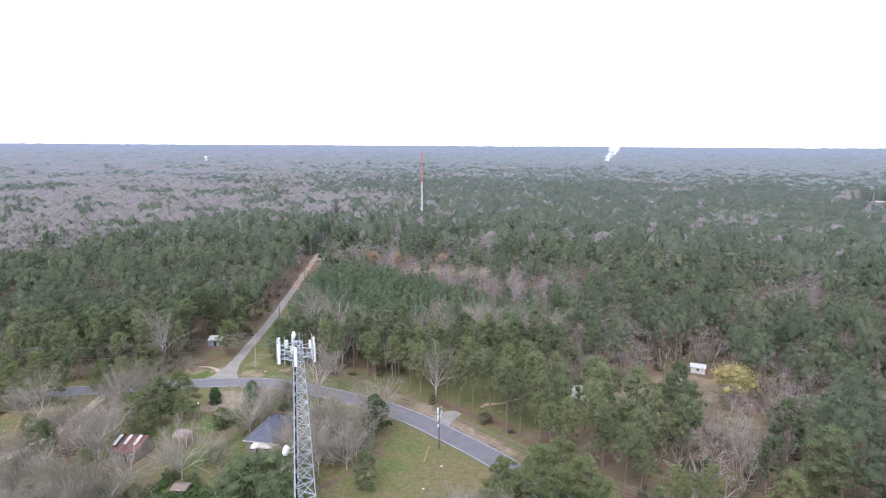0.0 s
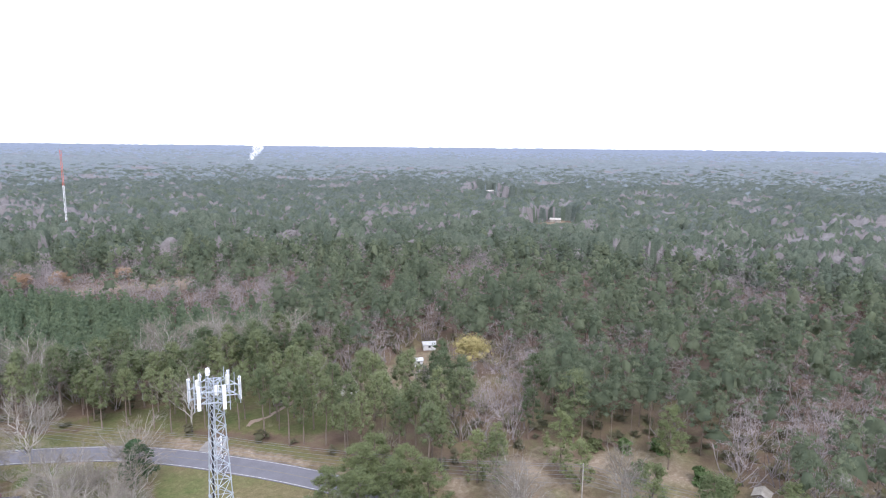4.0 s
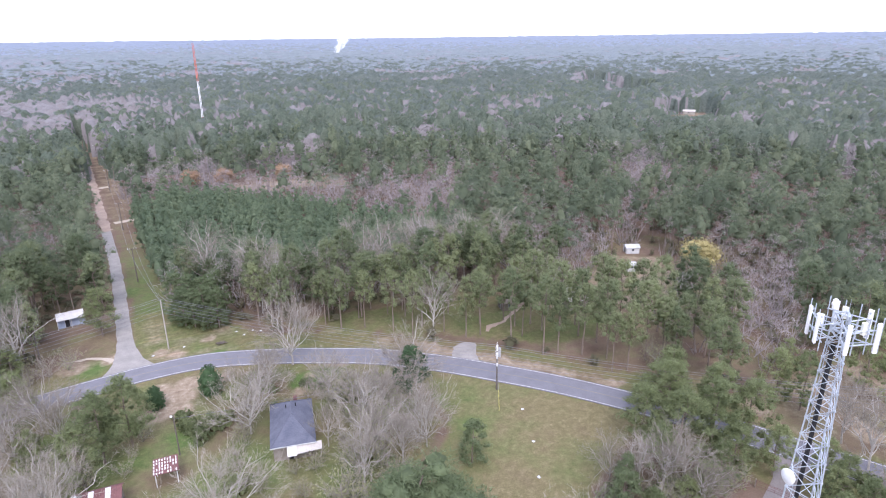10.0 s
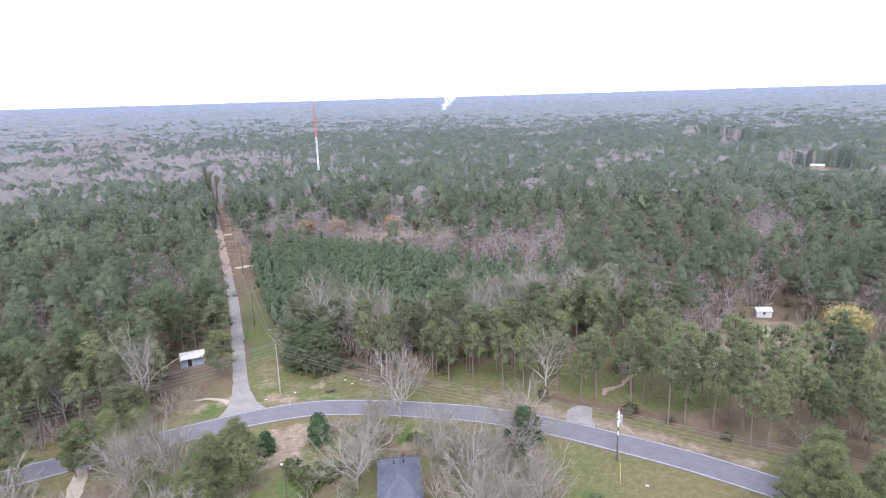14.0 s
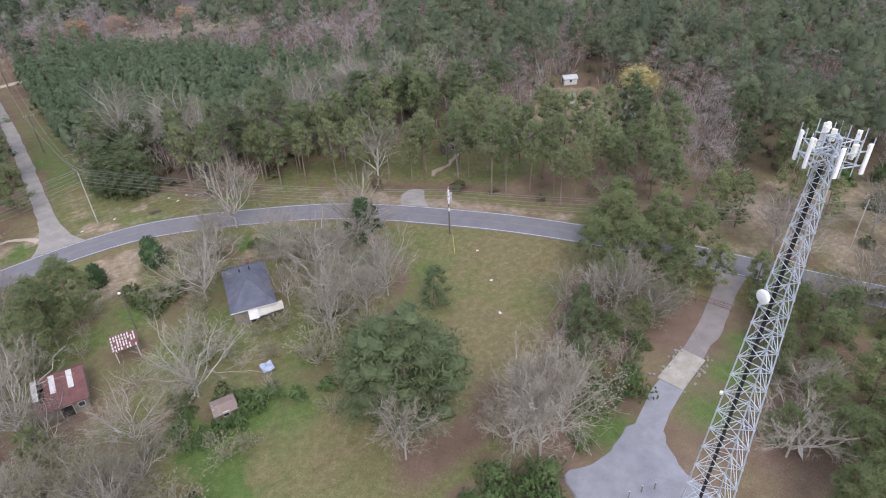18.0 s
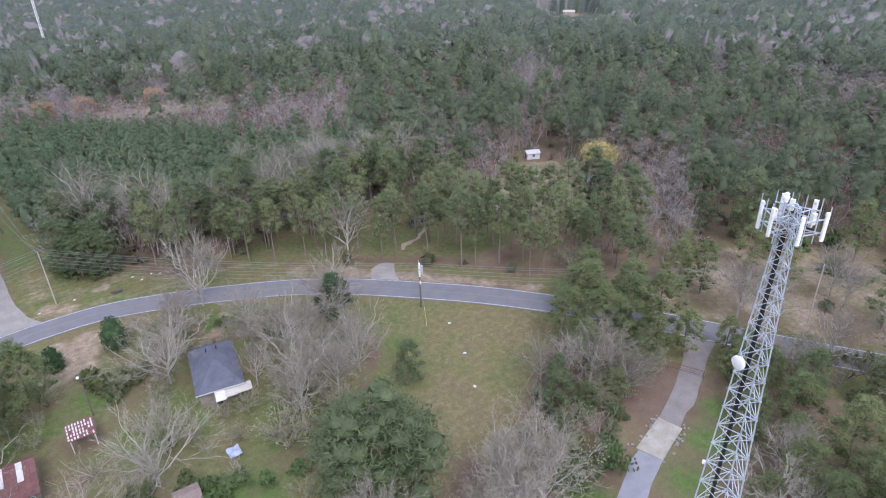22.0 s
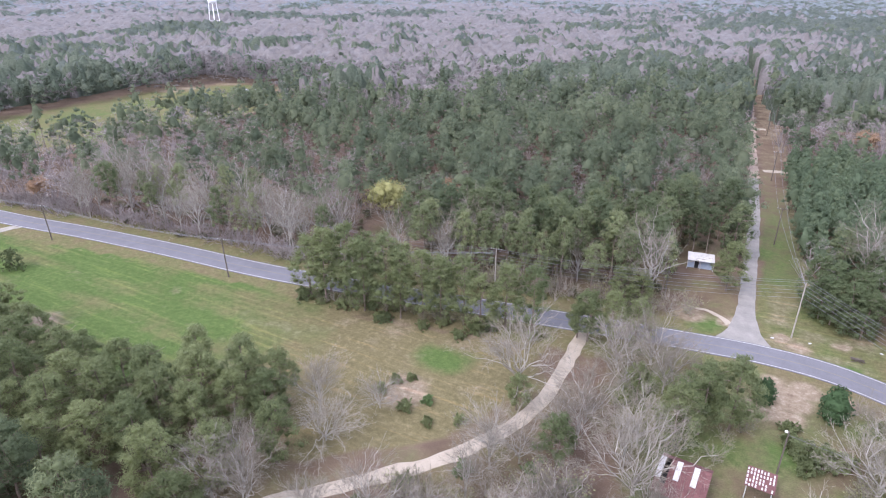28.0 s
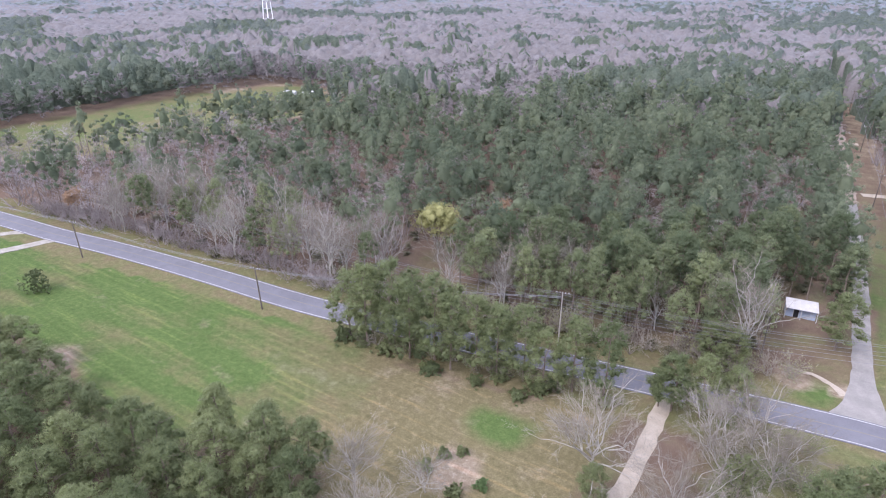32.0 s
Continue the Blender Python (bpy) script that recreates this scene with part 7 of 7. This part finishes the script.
for x in (-2.5, -1.2, 0, 1.2, 2.5):
    part("upright", Shape().tube((x, 0, 0.4), (x, 0, 1.3), 0.025, None, 5), RUST, gate)

pal = thing("wooden_pallet", "weathered white slatted frame leaning by the trees", "pallet", at=Matrix.Translation((25.0, 3.6, 0.02)) @ Matrix.Rotation(radians(30), 4, "Z") @ Matrix.Rotation(radians(55), 4, "X"))
for i in range(7):
    part("slat", Shape().box(-1.0, i * 0.2, 0, 1.0, i * 0.2 + 0.12, 0.03), WHITE_BOARD, pal)
for x in (-0.95, 0, 0.9):
    part("bearer", Shape().box(x, 0, -0.08, x + 0.06, 1.35, -0.002), BOARD, pal)

bin_ = thing("blue_sheet", "crumpled pale blue sheet lying in the yard", "sheet", at=Matrix.Translation((-22.3, 56.2, 0.03)))
part("sheet", Shape().add([(x * 0.35 - 0.9, y * 0.35 - 1.1, 0.16 + 0.12 * math.sin(x * 1.7 + y) + 0.1 * math.cos(y * 2.1)) for y in range(7) for x in range(6)], [(y * 6 + x, y * 6 + x + 1, y * 6 + x + 7, y * 6 + x + 6) for y in range(6) for x in range(5)]), BLUE, bin_)


for x, y, turn in ((16.5, 53.3, 0.4), (12.3, 45.7, 1.7), (20.1, 62.0, 2.5), (-20.9, 118.6, 0.2), (-19.6, 116.1, 1.1), (-17.4, 117.5, 2.0), (-15.8, 116.4, 0.7), (-32.3, 116.2, 1.4), (-38.6, 114.9, 0.9)):
    scrap = thing("paper_scrap", "small crumpled white scrap lying in the grass", "litter", "scraps in the grass", at=Matrix.Translation((x, y, 0.1)) @ Matrix.Rotation(turn, 4, "Z"))
    part("sheet", Shape().add([(0.17 * i - 0.25, 0.15 * j - 0.22, 0.08 + 0.06 * math.sin(2.1 * i + 1.3 * j + turn)) for j in range(4) for i in range(4)], [(4 * j + i, 4 * j + i + 1, 4 * j + i + 5, 4 * j + i + 4) for j in range(3) for i in range(3)]), WHITE_BOARD, scrap)
log = thing("brush_heap", "small dark heap of cut branches on the verge", "brush heap", at=Matrix.Translation((-24.7, 114.1, 0)) @ Matrix.Rotation(radians(-15), 4, "Z"))
heap = random.Random(12)
for i in range(16):
    a, z = heap.gauss(0, 0.35), 0.10 + 0.028 * i
    c = Vector((heap.uniform(-0.5, 0.5), heap.uniform(-0.35, 0.35), z))
    d = Vector((math.cos(a), math.sin(a), heap.uniform(-0.08, 0.08))) * heap.uniform(0.6, 1.2)
    part("branch", Shape().tube(c - d, c + d, heap.uniform(0.05, 0.10), 0.04, 6), WOOD_POLE, log)
for x, y, h in ((3.5, 11.6, 1.3), (5.3, 11.3, 1.2), (6.8, 10.7, 1.25)):
    stake = thing("fence_post", "short weathered post at the edge of the gravel pad", "post", "posts at the pad", at=Matrix.Translation((x, y, 0)))
    part("post", Shape().tube((0, 0, -0.3), (0, 0, h), 0.07, 0.06, 8), BOARD, stake)
    part("cap", Shape().lathe([(0.075, 0), (0.08, 0.03), (0.02, 0.07)], 8, (0, 0, h)), WHITE_BOARD, stake)


def smoke_plume():
    """A thin white column of smoke far off, as wisps of thin veils."""
    m, t, b = material("white_smoke", 1.0)
    b.inputs["Base Color"].default_value = (0.9, 0.91, 0.93, 1)
    b.inputs["Alpha"].default_value = 0.16
    r = np.random.default_rng(77)
    s = Shape()
    for i in range(46):
        g = (i / 46) ** 0.8
        c = Vector((g * 26 + r.normal(0, 1.5 + 5 * g), r.normal(0, 3), g * 42 + r.normal(0, 2)))
        size = 2.6 + 7.0 * g
        n = 7
        ring = [(c.x + math.cos(6.283 * k / n) * size * r.uniform(0.7, 1.2), c.y + r.normal(0, 1), c.z + math.sin(6.283 * k / n) * size * 0.8 * r.uniform(0.7, 1.2)) for k in range(n)]
        s.add(ring + [tuple(c)], [(k, (k + 1) % n, n) for k in range(n)])
    ob = new("smoke", s.mesh("smoke", m, True))
    ob.matrix_basis = Matrix.Translation((435, 1530, float(height(np.array([435.0]), np.array([1530.0]))[0]) + 8)) @ Matrix.Rotation(radians(-14), 4, "Z")
    tagged(ob, "thin white smoke drifting up from distant woods", "smoke", kind="stuff")


smoke_plume()
